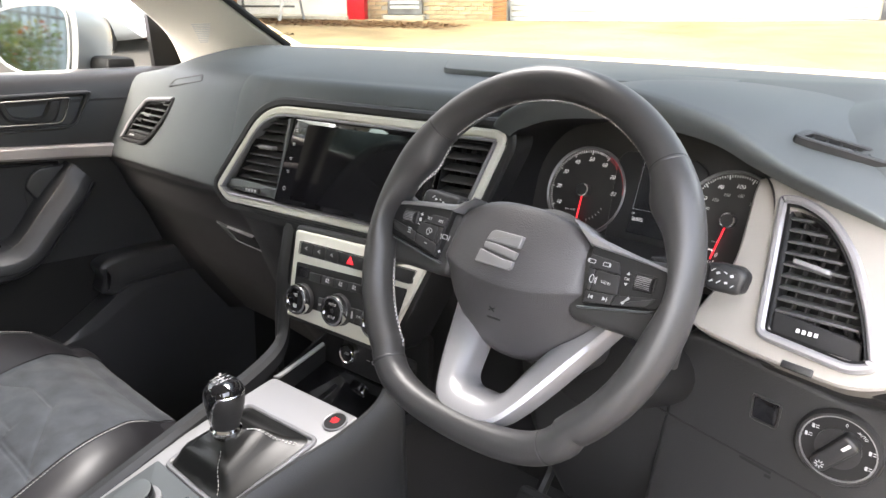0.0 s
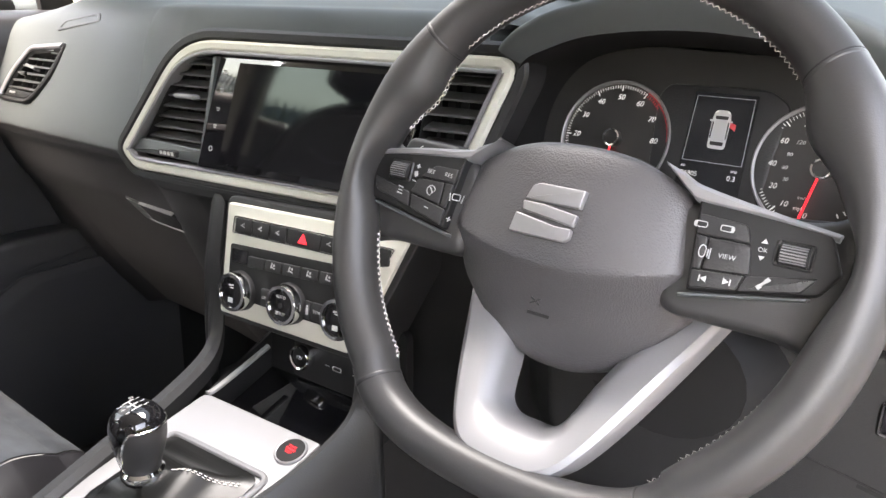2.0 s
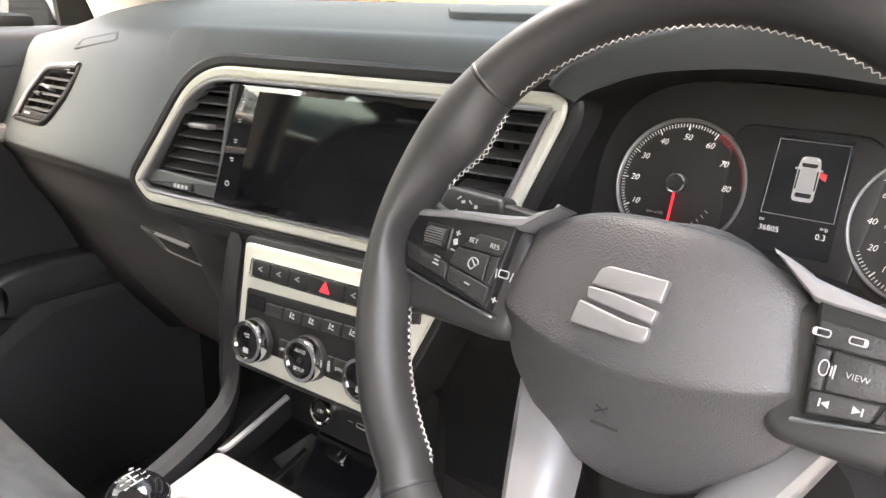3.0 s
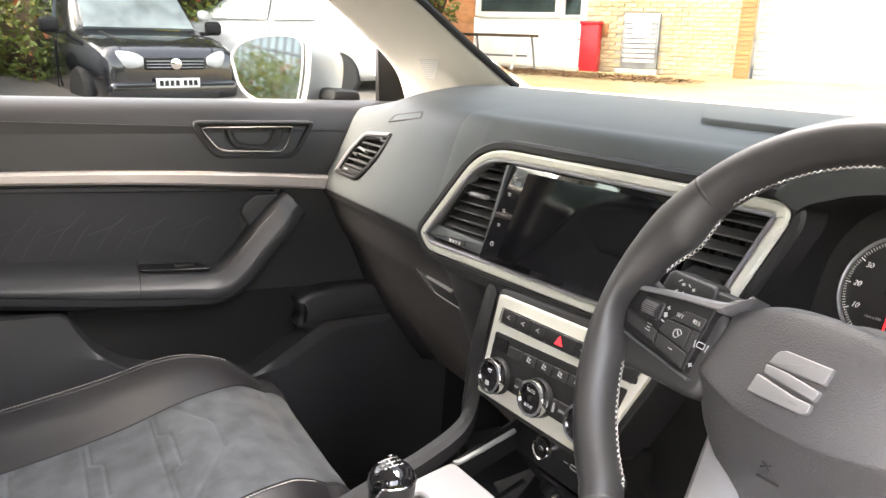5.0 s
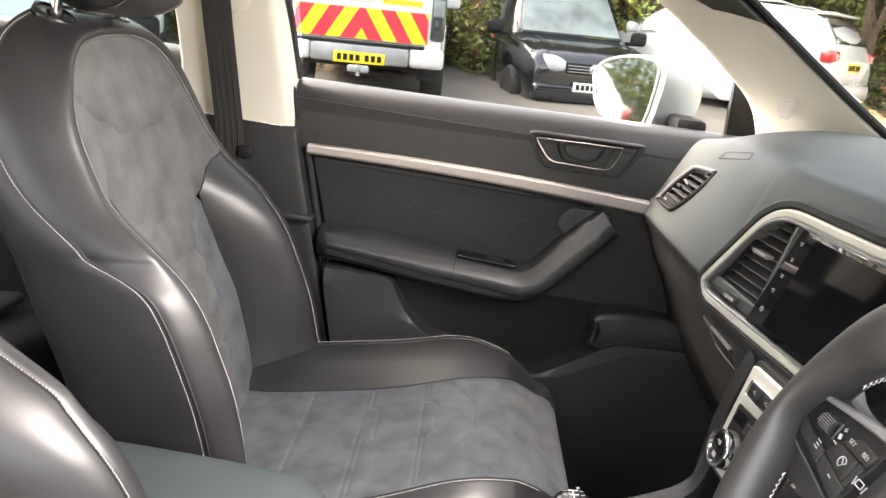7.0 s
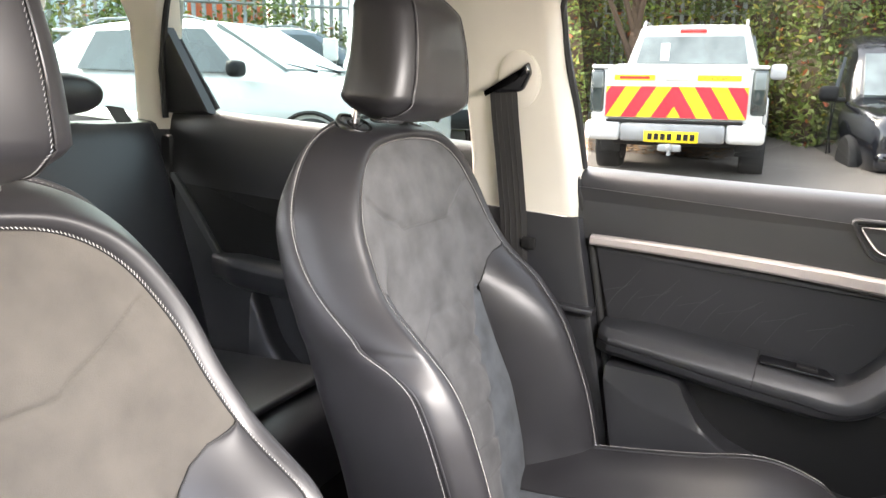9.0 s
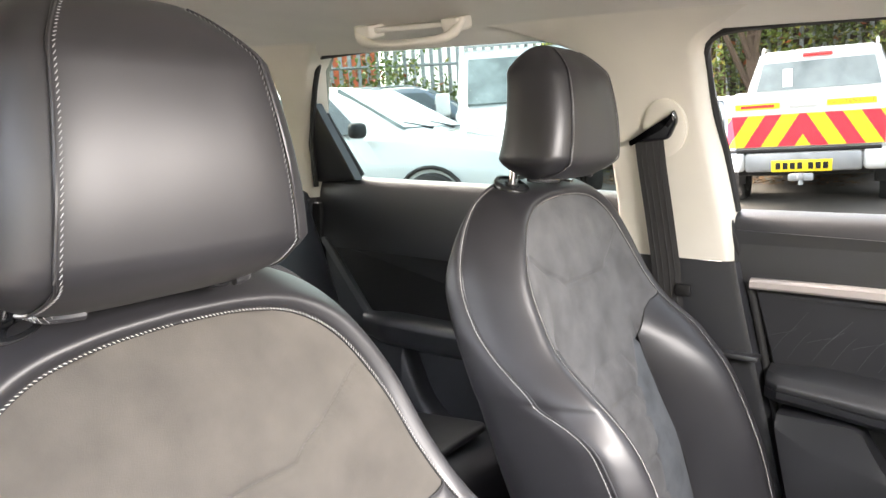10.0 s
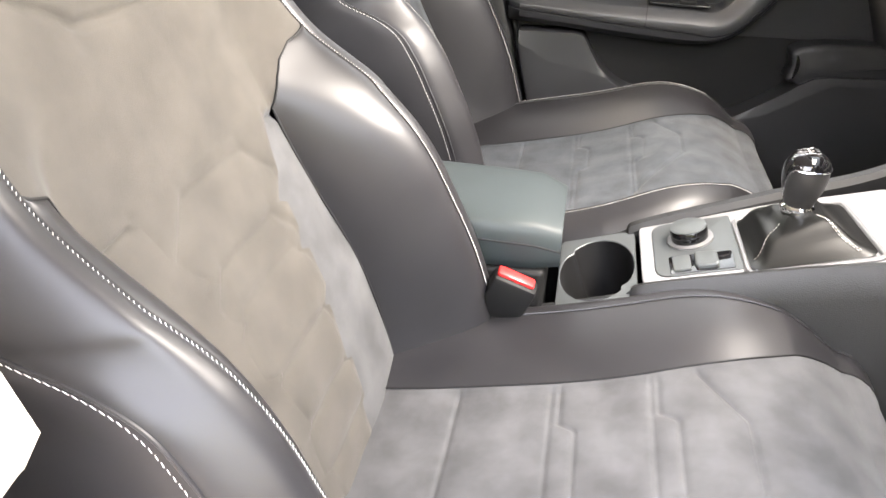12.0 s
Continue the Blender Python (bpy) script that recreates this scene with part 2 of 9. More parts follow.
def spline(pts, n=6, closed=False):
    """A smooth line through pts (Catmull-Rom), n steps to a span."""
    p = [np.array(q, float) for q in pts]
    k = len(p)
    out = []
    for i in range(k if closed else k - 1):
        a, b, c, d = (p[(i - 1) % k], p[i], p[(i + 1) % k], p[(i + 2) % k]) if closed else (p[max(i - 1, 0)], p[i], p[i + 1], p[min(i + 2, k - 1)])
        for j in range(n):
            t = j / n
            out.append(0.5 * (2 * b + (c - a) * t + (2 * a - 5 * b + 4 * c - d) * t * t + (3 * b - a - 3 * c + d) * t ** 3))
    if not closed:
        out.append(p[-1])
    return [tuple(q) for q in out]


def rounded(pts, r, n=5):
    """A polygon with its corners rounded by r (one number, or one for each corner)."""
    out, k = [], len(pts)
    for i in range(k):
        p, a, b = Vector(pts[i]), Vector(pts[i - 1]), Vector(pts[(i + 1) % k])
        rr = r[i] if isinstance(r, (list, tuple)) else r
        u, v = (a - p), (b - p)
        d = min(rr, u.length * 0.49, v.length * 0.49)
        s, e = p + u.normalized() * d, p + v.normalized() * d
        for j in range(n + 1):
            t = j / n
            q = s * (1 - t) ** 2 + p * (2 * t * (1 - t)) + e * t * t
            out.append(tuple(q))
    return out


def loft(secs, cu=False, cv=False, cap=False):
    """A skin over sections of equal length; cu closes each section, cv joins last to first, cap fills both ends."""
    bm = bmesh.new()
    rows = [[bm.verts.new(p) for p in s] for s in secs]
    nu, nv = len(rows[0]), len(rows)
    for j in range(nv if cv else nv - 1):
        a, b = rows[j], rows[(j + 1) % nv]
        for i in range(nu if cu else nu - 1):
            q = (a[i], a[(i + 1) % nu], b[(i + 1) % nu], b[i])
            if len({v.co.to_tuple(7) for v in q}) >= 3:
                try:
                    bm.faces.new(q)
                except ValueError:
                    pass
    if cap:
        for s in (rows[0], rows[-1]):
            try:
                bm.faces.new(s)
            except ValueError:
                pass
    bmesh.ops.remove_doubles(bm, verts=bm.verts, dist=1e-6)
    bmesh.ops.recalc_face_normals(bm, faces=bm.faces)
    return bm


def inset_outline(pts, d):
    """Moves a counter-clockwise or clockwise outline inwards by d."""
    k = len(pts)
    area = sum(pts[i - 1][0] * pts[i][1] - pts[i][0] * pts[i - 1][1] for i in range(k))
    sg = 1 if area > 0 else -1
    out = []
    for i in range(k):
        a, p, b = np.array(pts[i - 1]), np.array(pts[i]), np.array(pts[(i + 1) % k])
        u, v = p - a, b - p
        nu = np.array((-u[1], u[0])) / (np.linalg.norm(u) + 1e-9)
        nv = np.array((-v[1], v[0])) / (np.linalg.norm(v) + 1e-9)
        w = nu + nv
        w = w / max(np.linalg.norm(w), 0.3)
        out.append(tuple(p + sg * d * w))
    return out


def plate(outline, z0, z1, m=None, bev=0.0, steps=3, open_back=False):
    """A slab over a plane outline from z0 to z1 in the frame m, its upper edge rounded by bev."""
    secs = [[(x, y, z0) for x, y in outline], [(x, y, z1 - bev) for x, y in outline]]
    if bev:
        for j in range(1, steps + 1):
            a = j / steps * math.pi / 2
            secs.append([(x, y, z1 - bev + bev * math.sin(a)) for x, y in inset_outline(outline, bev * (1 - math.cos(a)))])
    bm = loft(secs, cu=True)
    bm.faces.new([v for v in _ring(bm, secs[-1])])
    if not open_back:
        bm.faces.new([v for v in _ring(bm, secs[0])])
    bmesh.ops.recalc_face_normals(bm, faces=bm.faces)
    if m is not None:
        bm.transform(m)
    return bm


def _ring(bm, pts):
    look_up = {}
    for v in bm.verts:
        look_up[(round(v.co.x, 5), round(v.co.y, 5), round(v.co.z, 5))] = v
    out = []
    for p in pts:
        v = look_up.get(tuple(round(c, 5) for c in p))
        if v is None:
            v = min(bm.verts, key=lambda w: (w.co - Vector(p)).length)
        if v not in out:
            out.append(v)
    return out


def band(outer, inner, z0, z1, m=None, bev=0.0, z1_in=None):
    """A frame between two outlines of equal length, from z0 to z1, with softened edges."""
    zi = z1 if z1_in is None else z1_in
    o2, i2 = inset_outline(outer, bev), inset_outline(inner, -bev)
    secs = [[(*p, z0) for p in outer], [(*p, z1 - bev) for p in outer], [(*p, z1) for p in o2], [(*p, zi) for p in i2], [(*p, zi - bev) for p in inner], [(*p, z0) for p in inner]]
    bm = loft(secs, cu=True)
    if m is not None:
        bm.transform(m)
    return bm


def box(c, s, m=None, bev=0.002, seg=2):
    bm = bmesh.new()
    bmesh.ops.create_cube(bm, size=1.0)
    bmesh.ops.scale(bm, verts=bm.verts, vec=s)
    if bev:
        bmesh.ops.bevel(bm, geom=bm.edges[:], offset=min(bev, 0.45 * min(s)), segments=seg, affect="EDGES", profile=0.5)
    bmesh.ops.translate(bm, verts=bm.verts, vec=c)
    if m is not None:
        bm.transform(m)
    return bm


def lathe(profile, m=None, n=32, sx=1.0, sy=1.0):
    """Turns (radius, height) pairs round the z axis."""
    secs = [[(r * sx * math.cos(2 * math.pi * i / n), r * sy * math.sin(2 * math.pi * i / n), z) for i in range(n)] for r, z in profile]
    bm = loft(secs, cu=True, cap=True)
    bmesh.ops.recalc_face_normals(bm, faces=bm.faces)
    if m is not None:
        bm.transform(m)
    return bm


def tube(pts, r, n=8, closed=False, flat=1.0, up=(0, 0, 1)):
    """A tube along pts; flat squeezes it along `up`."""
    p = [Vector(q) for q in pts]
    k = len(p)
    secs = []
    for i in range(k):
        a, b = (p[i - 1], p[(i + 1) % k]) if closed else (p[max(i - 1, 0)], p[min(i + 1, k - 1)])
        t = (b - a).normalized()
        s = t.cross(Vector(up))
        if s.length < 1e-4:
            s = t.cross(Vector((1, 0, 0)))
        s.normalize()
        w = s.cross(t).normalized()
        rr = r[i] if isinstance(r, (list, tuple)) else r
        secs.append([tuple(p[i] + s * rr * math.cos(2 * math.pi * j / n) + w * rr * flat * math.sin(2 * math.pi * j / n)) for j in range(n)])
    return loft(secs, cu=True, cv=closed, cap=not closed)


def stitches(pts, length=0.0042, gap=0.0022, r=0.0006, slant=0.0, up=(0, 0, 1)):
    """A row of single stitches along a line."""
    p = [np.array(q, float) for q in pts]
    seg = [np.linalg.norm(p[i + 1] - p[i]) for i in range(len(p) - 1)]
    cum = np.concatenate([[0], np.cumsum(seg)])
    xyz = np.array(p)

    def at(s):
        return np.array([np.interp(s, cum, xyz[:, k]) for k in range(3)])
    verts, faces = [], []
    s = 0.0
    upv = np.array(up, float)
    while s + length < cum[-1]:
        a, b = at(s), at(s + length)
        t = (b - a) / (np.linalg.norm(b - a) + 1e-9)
        side = np.cross(t, upv)
        side /= np.linalg.norm(side) + 1e-9
        w = np.cross(side, t)
        a, b = a - side * slant, b + side * slant
        base = len(verts)
        for q, k in ((a, 0.6), ((a + b) / 2, 1.0), (b, 0.6)):
            for u, v in ((1, 0), (0, 1), (-1, 0), (0, -1)):
                verts.append(tuple(q + (side * u + w * v) * r * k))
        for j in range(2):
            for i in range(4):
                o = base + 4 * j
                faces.append((o + i, o + (i + 1) % 4, o + 4 + (i + 1) % 4, o + 4 + i))
        faces += [(base, base + 1, base + 2, base + 3), (base + 8, base + 9, base + 10, base + 11)]
        s += length + gap
    me = bpy.data.meshes.new("tmp")
    me.from_pydata(verts, [], faces)
    bm = bmesh.new()
    bm.from_mesh(me)
    bpy.data.meshes.remove(me)
    return bm


def lettering(body, size, m, depth=0.0002, shear=0.0, align="CENTER"):
    cu = bpy.data.curves.new("lettering", "FONT")
    cu.body, cu.size, cu.extrude, cu.shear = body, size, depth, shear
    cu.offset = -0.012 * size
    cu.align_x, cu.align_y, cu.resolution_u = align, "CENTER", 3
    ob = bpy.data.objects.new("lettering", cu)
    me = bpy.data.meshes.new_from_object(ob)
    bm = bmesh.new()
    bm.from_mesh(me)
    bm.transform(m)
    bpy.data.objects.remove(ob)
    bpy.data.curves.remove(cu)
    bpy.data.meshes.remove(me)
    return bm


def strip(outer, inner, z0, z1, m, bev=0.002):
    """A curved strip between two open lines, with thickness."""
    secs = []
    for o, i in zip(outer, inner):
        o, i = Vector(o), Vector(i)
        d = (i - o).normalized() * bev
        secs.append([(*o, z0), (*o, z1 - bev), (*(o + d), z1), (*(i - d), z1), (*i, z1 - bev), (*i, z0)])
    bm = loft(secs, cu=True, cap=True)
    bm.transform(m)
    return bm


def smoothstep(t):
    t = max(0.0, min(1.0, t))
    return t * t * (3 - 2 * t)


def at2(m, x, y, z=0.0, turn=0.0):
    return m @ pose(x, y, z, 0, 0, turn)


def icon_bar(m, x, y, w, h, turn=0.0, z=0.0):
    return box((0, 0, 0), (w, h, 0.0004), at2(m, x, y, z, turn), 0)

# ---- dashboard ----
F_SCREEN = plane((-0.03, 0.648, 0.98), (math.cos(0.14), math.sin(0.14), 0), (0, 0.05, 0.99))
F_CLIMATE = plane((0.03, 0.622, 0.83), (math.cos(0.087), math.sin(0.087), 0), (0, 0.15, 0.989))
F_WHEEL = plane((0.366, 0.512, 0.982), (1, 0, 0), (0, 0.375, 0.927))
F_DIALS = plane((0.36, 0.762, 0.985), (1, 0, 0), (0, 0.29, 0.957))
F_TUNNEL = plane((0, 0.45, 0.664), (1, 0, 0), (0, 0.956, 0.29))
F_FACE = plane((0, 0.63, 0.92), (1, 0, 0), (0, 0.5, 0.87))


def blend(stations, x):
    """The profile at x between hand-set stations."""
    for (xa, a), (xb, b) in zip(stations, stations[1:]):
        if xa <= x <= xb:
            t = (x - xa) / (xb - xa)
            t = t * t * (3 - 2 * t)
            return [(p[0] + (q[0] - p[0]) * t, p[1] + (q[1] - p[1]) * t) for p, q in zip(a, b)]
    return stations[0][1] if x < stations[0][0] else stations[-1][1]


FRAME_WELL = [(-0.250, -0.052), (-0.150, 0.070), (-0.125, 0.079), (0.262, 0.079), (0.195, -0.078), (-0.226, -0.078)]


def inside(poly, q):
    """Whether q lies within a plane outline."""
    hit = False
    for (xa, ya), (xb, yb) in zip(poly, poly[1:] + poly[:1]):
        if (ya > q[1]) != (yb > q[1]) and q[0] < xa + (xb - xa) * (q[1] - ya) / (yb - ya):
            hit = not hit
    return hit


def dash_profile(kind):
    tail = {
        "passenger": [(0.742, 1.092), (0.704, 1.064), (0.664, 0.988), (0.632, 0.925), (0.634, 0.905), (0.648, 0.885), (0.668, 0.84), (0.70, 0.79), (0.75, 0.70), (0.84, 0.58)],
        "screen": [(0.712, 1.090), (0.650, 1.064), (0.652, 1.055), (0.69, 1.03), (0.695, 0.96), (0.69, 0.90), (0.69, 0.84), (0.70, 0.79), (0.74, 0.70), (0.82, 0.58)],
        "flank": [(0.712, 1.094), (0.668, 1.078), (0.645, 0.988), (0.634, 0.925), (0.636, 0.905), (0.66, 0.885), (0.685, 0.84), (0.70, 0.79), (0.74, 0.70), (0.82, 0.58)],
        "dials": [(0.76, 1.100), (0.74, 1.096), (0.80, 1.06), (0.815, 0.97), (0.80, 0.91), (0.70, 0.885), (0.688, 0.86), (0.686, 0.80), (0.71, 0.70), (0.78, 0.58)],
        "right": [(0.75, 1.086), (0.712, 1.058), (0.668, 0.988), (0.640, 0.925), (0.642, 0.905), (0.676, 0.885), (0.686, 0.855), (0.69, 0.80), (0.71, 0.70), (0.78, 0.58)],
    }[kind]
    return tail


def build_dashboard():
    dash = thing("dashboard", "dark grey grained soft-plastic dashboard of a right-hand-drive car", "dashboard", (0, 0.8, 0.6))
    st = [(-0.735, dash_profile("passenger")), (-0.46, dash_profile("passenger")), (-0.20, dash_profile("flank")), (0.20, dash_profile("flank")),
          (0.25, dash_profile("dials")), (0.49, dash_profile("dials")), (0.53, dash_profile("right")), (0.735, dash_profile("right"))]
    top, low = [], []
    xs = np.linspace(-0.735, 0.735, 301)
    for x in xs:
        yw = 1.13 - 0.42 * x * x
        yf = 0.80 + 0.25 * (yw - 1.0)
        p = [(yw, 1.119), (yw - 0.35 * (yw - yf), 1.123), (yw - 0.68 * (yw - yf), 1.118), (yf, 1.107)]
        prof = blend(st, x)
        yaw = 0.14 * (x + 0.03) if -0.27 < x < 0.25 else 0.0
        w = max(0.0, min(1.0, (x + 0.30) / 0.12, (0.27 - x) / 0.05))
        prof = [(y + 0.14 * (x + 0.03) * w, z) for y, z in prof]
        pts = spline(p + prof, 12)
        end = 0.32 * max(0.0, -x - 0.598) if x < 0 else 0.034 * max(0.0, (x - 0.585) / 0.15) ** 1.5
        pts = [(y, z - end * min(1.0, max(0.0, (y - 0.69) / 0.09))) for y, z in pts]
        # the pad gives way to the frame of the screen
        pts = [(y + 0.06, z) if inside(FRAME_WELL, ((x + 0.03) / math.cos(0.14), (z - 0.98) / 0.99)) else (y, z) for y, z in pts]
        sink = 0.012 * max(0.0, min(1.0, (x - 0.20) / 0.04, (0.56 - x) / 0.05))
        pts = [(y, z - sink * max(0.0, min(1.0, (0.89 - y) / 0.05))) if z > 1.04 else (y, z) for y, z in pts]
        if 0.188 < x < 0.46:
            pts = [(max(y, 0.90), z) if 0.90 < z < 1.078 else (y, z) for y, z in pts]
        if abs(x) > 0.5:
            hole = [(px, py) for px, py in VENT_L] if x < 0 else VENT_R
            lo, hi = min(q[0] for q in hole), max(q[0] for q in hole)
            if lo < x < hi:
                h0, h1 = span([(q[1], q[0]) for q in hole], x)
                pts = [(y + 0.045, z) if h0 < (z - 0.92) / 0.867 < h1 else (y, z) for y, z in pts]
        cut = 12 * 7 + 4
        top.append([(x, y, z) for y, z in pts[:cut + 1]])
        low.append([(x, y, z) for y, z in pts[cut:]])
    part("upper_pad", loft(top), M_PAD, dash, "dark grey grained soft pad with a faint violet sheen")
    part("lower_panel", loft(low), M_HARD, dash, "black grained lower panel")
    # tray lid and slot vents on top
    f_top = plane((0.10, 0.80, 1.1075), (1, 0, 0), (0, 1, 0.055))
    part("tray_lid", plate([(x, y) for x, y in rounded([(-0.09, 0.0), (0.30, 0.0), (0.28, 0.13), (-0.22, 0.15)], 0.02)], -0.004, 0.0035, f_top, 0.002), M_PAD, dash)
    # the left-hand and right-hand corner slots
    for c, tilt in (((-0.60, 0.745, 1.093), -8), ((0.554, 0.721, 1.0733), 14)):
        m = Matrix.Translation(c) @ pose(0, 0, 0, 16, 0, tilt) @ pose(0, 0, 0, 0, 14, 0)
        if c[0] < 0:
            m = plane((-0.528, 0.7045, 1.0632), (0.113, 0.013, 0.017), (0, 0.62, 0.78)) @ Matrix.Diagonal((1.1, 0.8, 0.5, 1))
        slot = part("demister_slot", band(rounded([(-0.05, -0.011), (0.05, -0.011), (0.04, 0.011), (-0.04, 0.011)], 0.008), rounded([(-0.042, -0.006), (0.042, -0.006), (0.034, 0.006), (-0.034, 0.006)], 0.004), -0.008, 0.003, m, 0.001), M_HARD, dash)
        for k in range(7):
            part("slat", box((-0.033 + 0.011 * k, 0, -0.001), (0.002, 0.012, 0.003), m, 0), M_MATT, slot)
    # glove box handle: flat dark plate carries the hollow's shade, between two bright edges
    f_glove = plane((-0.345, 0.6835, 0.819), (1, 0.05, 0), (0, -0.46, 0.89))
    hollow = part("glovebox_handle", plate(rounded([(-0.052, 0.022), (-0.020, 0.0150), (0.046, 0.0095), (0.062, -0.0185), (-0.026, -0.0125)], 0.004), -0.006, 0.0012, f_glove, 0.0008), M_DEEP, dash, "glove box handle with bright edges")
    part("pull_edge", strip([(-0.022, 0.0160), (0.046, 0.0105)], [(-0.022, 0.0143), (0.046, 0.0088)], -0.004, 0.0030, f_glove, 0.0005), M_SILVER, hollow)
    part("lower_edge", strip(spline([(-0.016, -0.0085), (0.0, -0.0125), (0.062, -0.0175)], 4), spline([(-0.018, -0.0110), (0.0, -0.0145), (0.062, -0.0193)], 4), -0.004, 0.0030, f_glove, 0.0005), M_SILVER, hollow)
    # grey piece stands in for the highlight on the hollow's left side
    part("hollow_painted_highlight", plate([(-0.048, 0.020), (-0.026, 0.0150), (-0.011, -0.0085), (-0.024, -0.0115)], -0.004, 0.0022, f_glove, 0.0006), M_GREY, hollow)
    return dash


VENT_L = [(-0.664, 0.036), (-0.584, 0.036), (-0.553, 0.078), (-0.546, 0.119), (-0.632, 0.110), (-0.658, 0.070)]
VENT_R = [(0.536, 0.014), (0.611, 0.010), (0.598, 0.050), (0.576, 0.090), (0.550, 0.115), (0.520, 0.121)]


def outer_vent(dash, side):
    """Kite-shaped corner air vent with a bright frame; side -1 passenger, 1 driver."""
    if side < 0:
        q = [(-0.672, 0.028), (-0.578, 0.028), (-0.546, 0.076), (-0.538, 0.1265), (-0.637, 0.117), (-0.667, 0.072)]
        rad = [0.006, 0.02, 0.03, 0.006, 0.012, 0.03]
    else:
        q = [(0.529, 0.0075), (0.603, -0.001), (0.621, 0.008), (0.607, 0.047), (0.584, 0.0915), (0.557, 0.120), (0.530, 0.1305), (0.512, 0.128)]
        rad = [0.010, 0.014, 0.008, 0.03, 0.03, 0.03, 0.02, 0.006]
    o = rounded(q, rad, 6)
    i1, i2 = inset_outline(o, 0.006 if side < 0 else 0.0072), inset_outline(o, 0.0105)
    m = F_FACE @ Matrix.Translation((0, 0, 0.0055 if side < 0 else 0.0))
    vent = part("air_vent", band(o, i1, -0.03, 0.0045 if side < 0 else 0.010, m, 0.002), M_HARD if side < 0 else M_SPOKE, dash, "bright satin-silver framed air vent")
    if side < 0:
        rim = o[24:] + o[:4]
        part("bright_edge", strip(rim, [(p[0] + (-0.605 - p[0]) * 0.13, p[1] + (0.075 - p[1]) * 0.15) for p in rim], -0.02, 0.0068, m, 0.002), M_SPOKE, vent)
    part("surround", band(i1, i2, -0.03, 0.003 if side < 0 else 0.008, m, 0.002, 0.0), M_MATT, vent)
    part("backing", plate(inset_outline(o, 0.010), -0.032, -0.028, m), M_DEEP, vent)
    part("lower_cover", plate(rounded([p for p in ([(-0.663, 0.034), (-0.588, 0.034), (-0.580, 0.046), (-0.660, 0.048)] if side < 0 else [(0.538, 0.015), (0.606, 0.009), (0.603, 0.026), (0.535, 0.034)])], 0.004), -0.01, 0.001, m, 0.002), M_MATT, vent)
    wheel_c = (-0.630, 0.041) if side < 0 else (0.566, 0.021)
    part("thumb_wheel", box((wheel_c[0], wheel_c[1], 0.002), (0.024 if side > 0 else 0.014, 0.006, 0.006), m @ Matrix.Rotation(-0.05, 4, "Z"), 0.001), M_HARD, vent)
    for k in range(4):
        part("ridge", box((wheel_c[0] - 0.007 + 0.0045 * k, wheel_c[1], 0.0054), (0.0026, 0.0032, 0.0012), m, 0), M_DIM, vent)
    # slats are cut to the kite's width at their height
    n = 6 if side < 0 else 9
    y0, y1 = (0.052, 0.112) if side < 0 else (0.036, 0.114)
    for k in range(n):
        y = y0 + (y1 - y0) * k / (n - 1)
        xl, xr = span(inset_outline(o, 0.011), y)
        part("slat", box(((xl + xr) / 2, y, -0.005), (xr - xl, 0.0026, 0.014), m @ pose(0, y, -0.005, 24) @ pose(0, -y, 0.005), 0.0007, 1), M_SLAT, vent)
    for k in range(7 if side > 0 else 5):
        xk = (0.534 + 0.0105 * k) if side > 0 else (-0.650 + 0.0185 * k)
        inside_y = [y for y in np.linspace(y0 - 0.004, y1, 40) if span(inset_outline(o, 0.011), y)[0] < xk < span(inset_outline(o, 0.011), y)[1]]
        if len(inside_y) > 4:
            lo, hi = min(inside_y), max(inside_y)
            part("fin", box((xk, (lo + hi) / 2, -0.0155), (0.0017, hi - lo, 0.010), m, 0.0004, 1), M_SLAT, vent)
    tab = (0.553, 0.074) if side > 0 else (-0.612, 0.084)
    part("tab", box((tab[0], tab[1], 0.0), (0.03, 0.0045, 0.012), m @ pose(tab[0], tab[1], 0, 0, 0, -8) @ pose(-tab[0], -tab[1], 0), 0.0018), M_SILVER, vent)


def radial(outline, c, n=72):
    """An outline sampled at even angles round c."""
    out = []
    for k in range(n):
        a = 2 * math.pi * k / n
        dx, dy = math.cos(a), math.sin(a)
        best = 0.0
        for p, q in zip(outline, outline[1:] + outline[:1]):
            ex, ey = q[0] - p[0], q[1] - p[1]
            den = dx * ey - dy * ex
            if abs(den) < 1e-12:
                continue
            t = ((p[0] - c[0]) * ey - (p[1] - c[1]) * ex) / den
            u = ((p[0] - c[0]) * dy - (p[1] - c[1]) * dx) / den
            if t > 0 and -1e-6 <= u <= 1 + 1e-6:
                best = max(best, t)
        out.append((c[0] + dx * best, c[1] + dy * best))
    return out


def span(outline, y):
    """Left and right ends of an outline at height y."""
    xs = []
    for a, b in zip(outline, outline[1:] + outline[:1]):
        if (a[1] - y) * (b[1] - y) <= 0 and a[1] != b[1]:
            xs.append(a[0] + (b[0] - a[0]) * (y - a[1]) / (b[1] - a[1]))
    return (min(xs), max(xs)) if xs else (outline[0][0], outline[0][0] + 0.001)


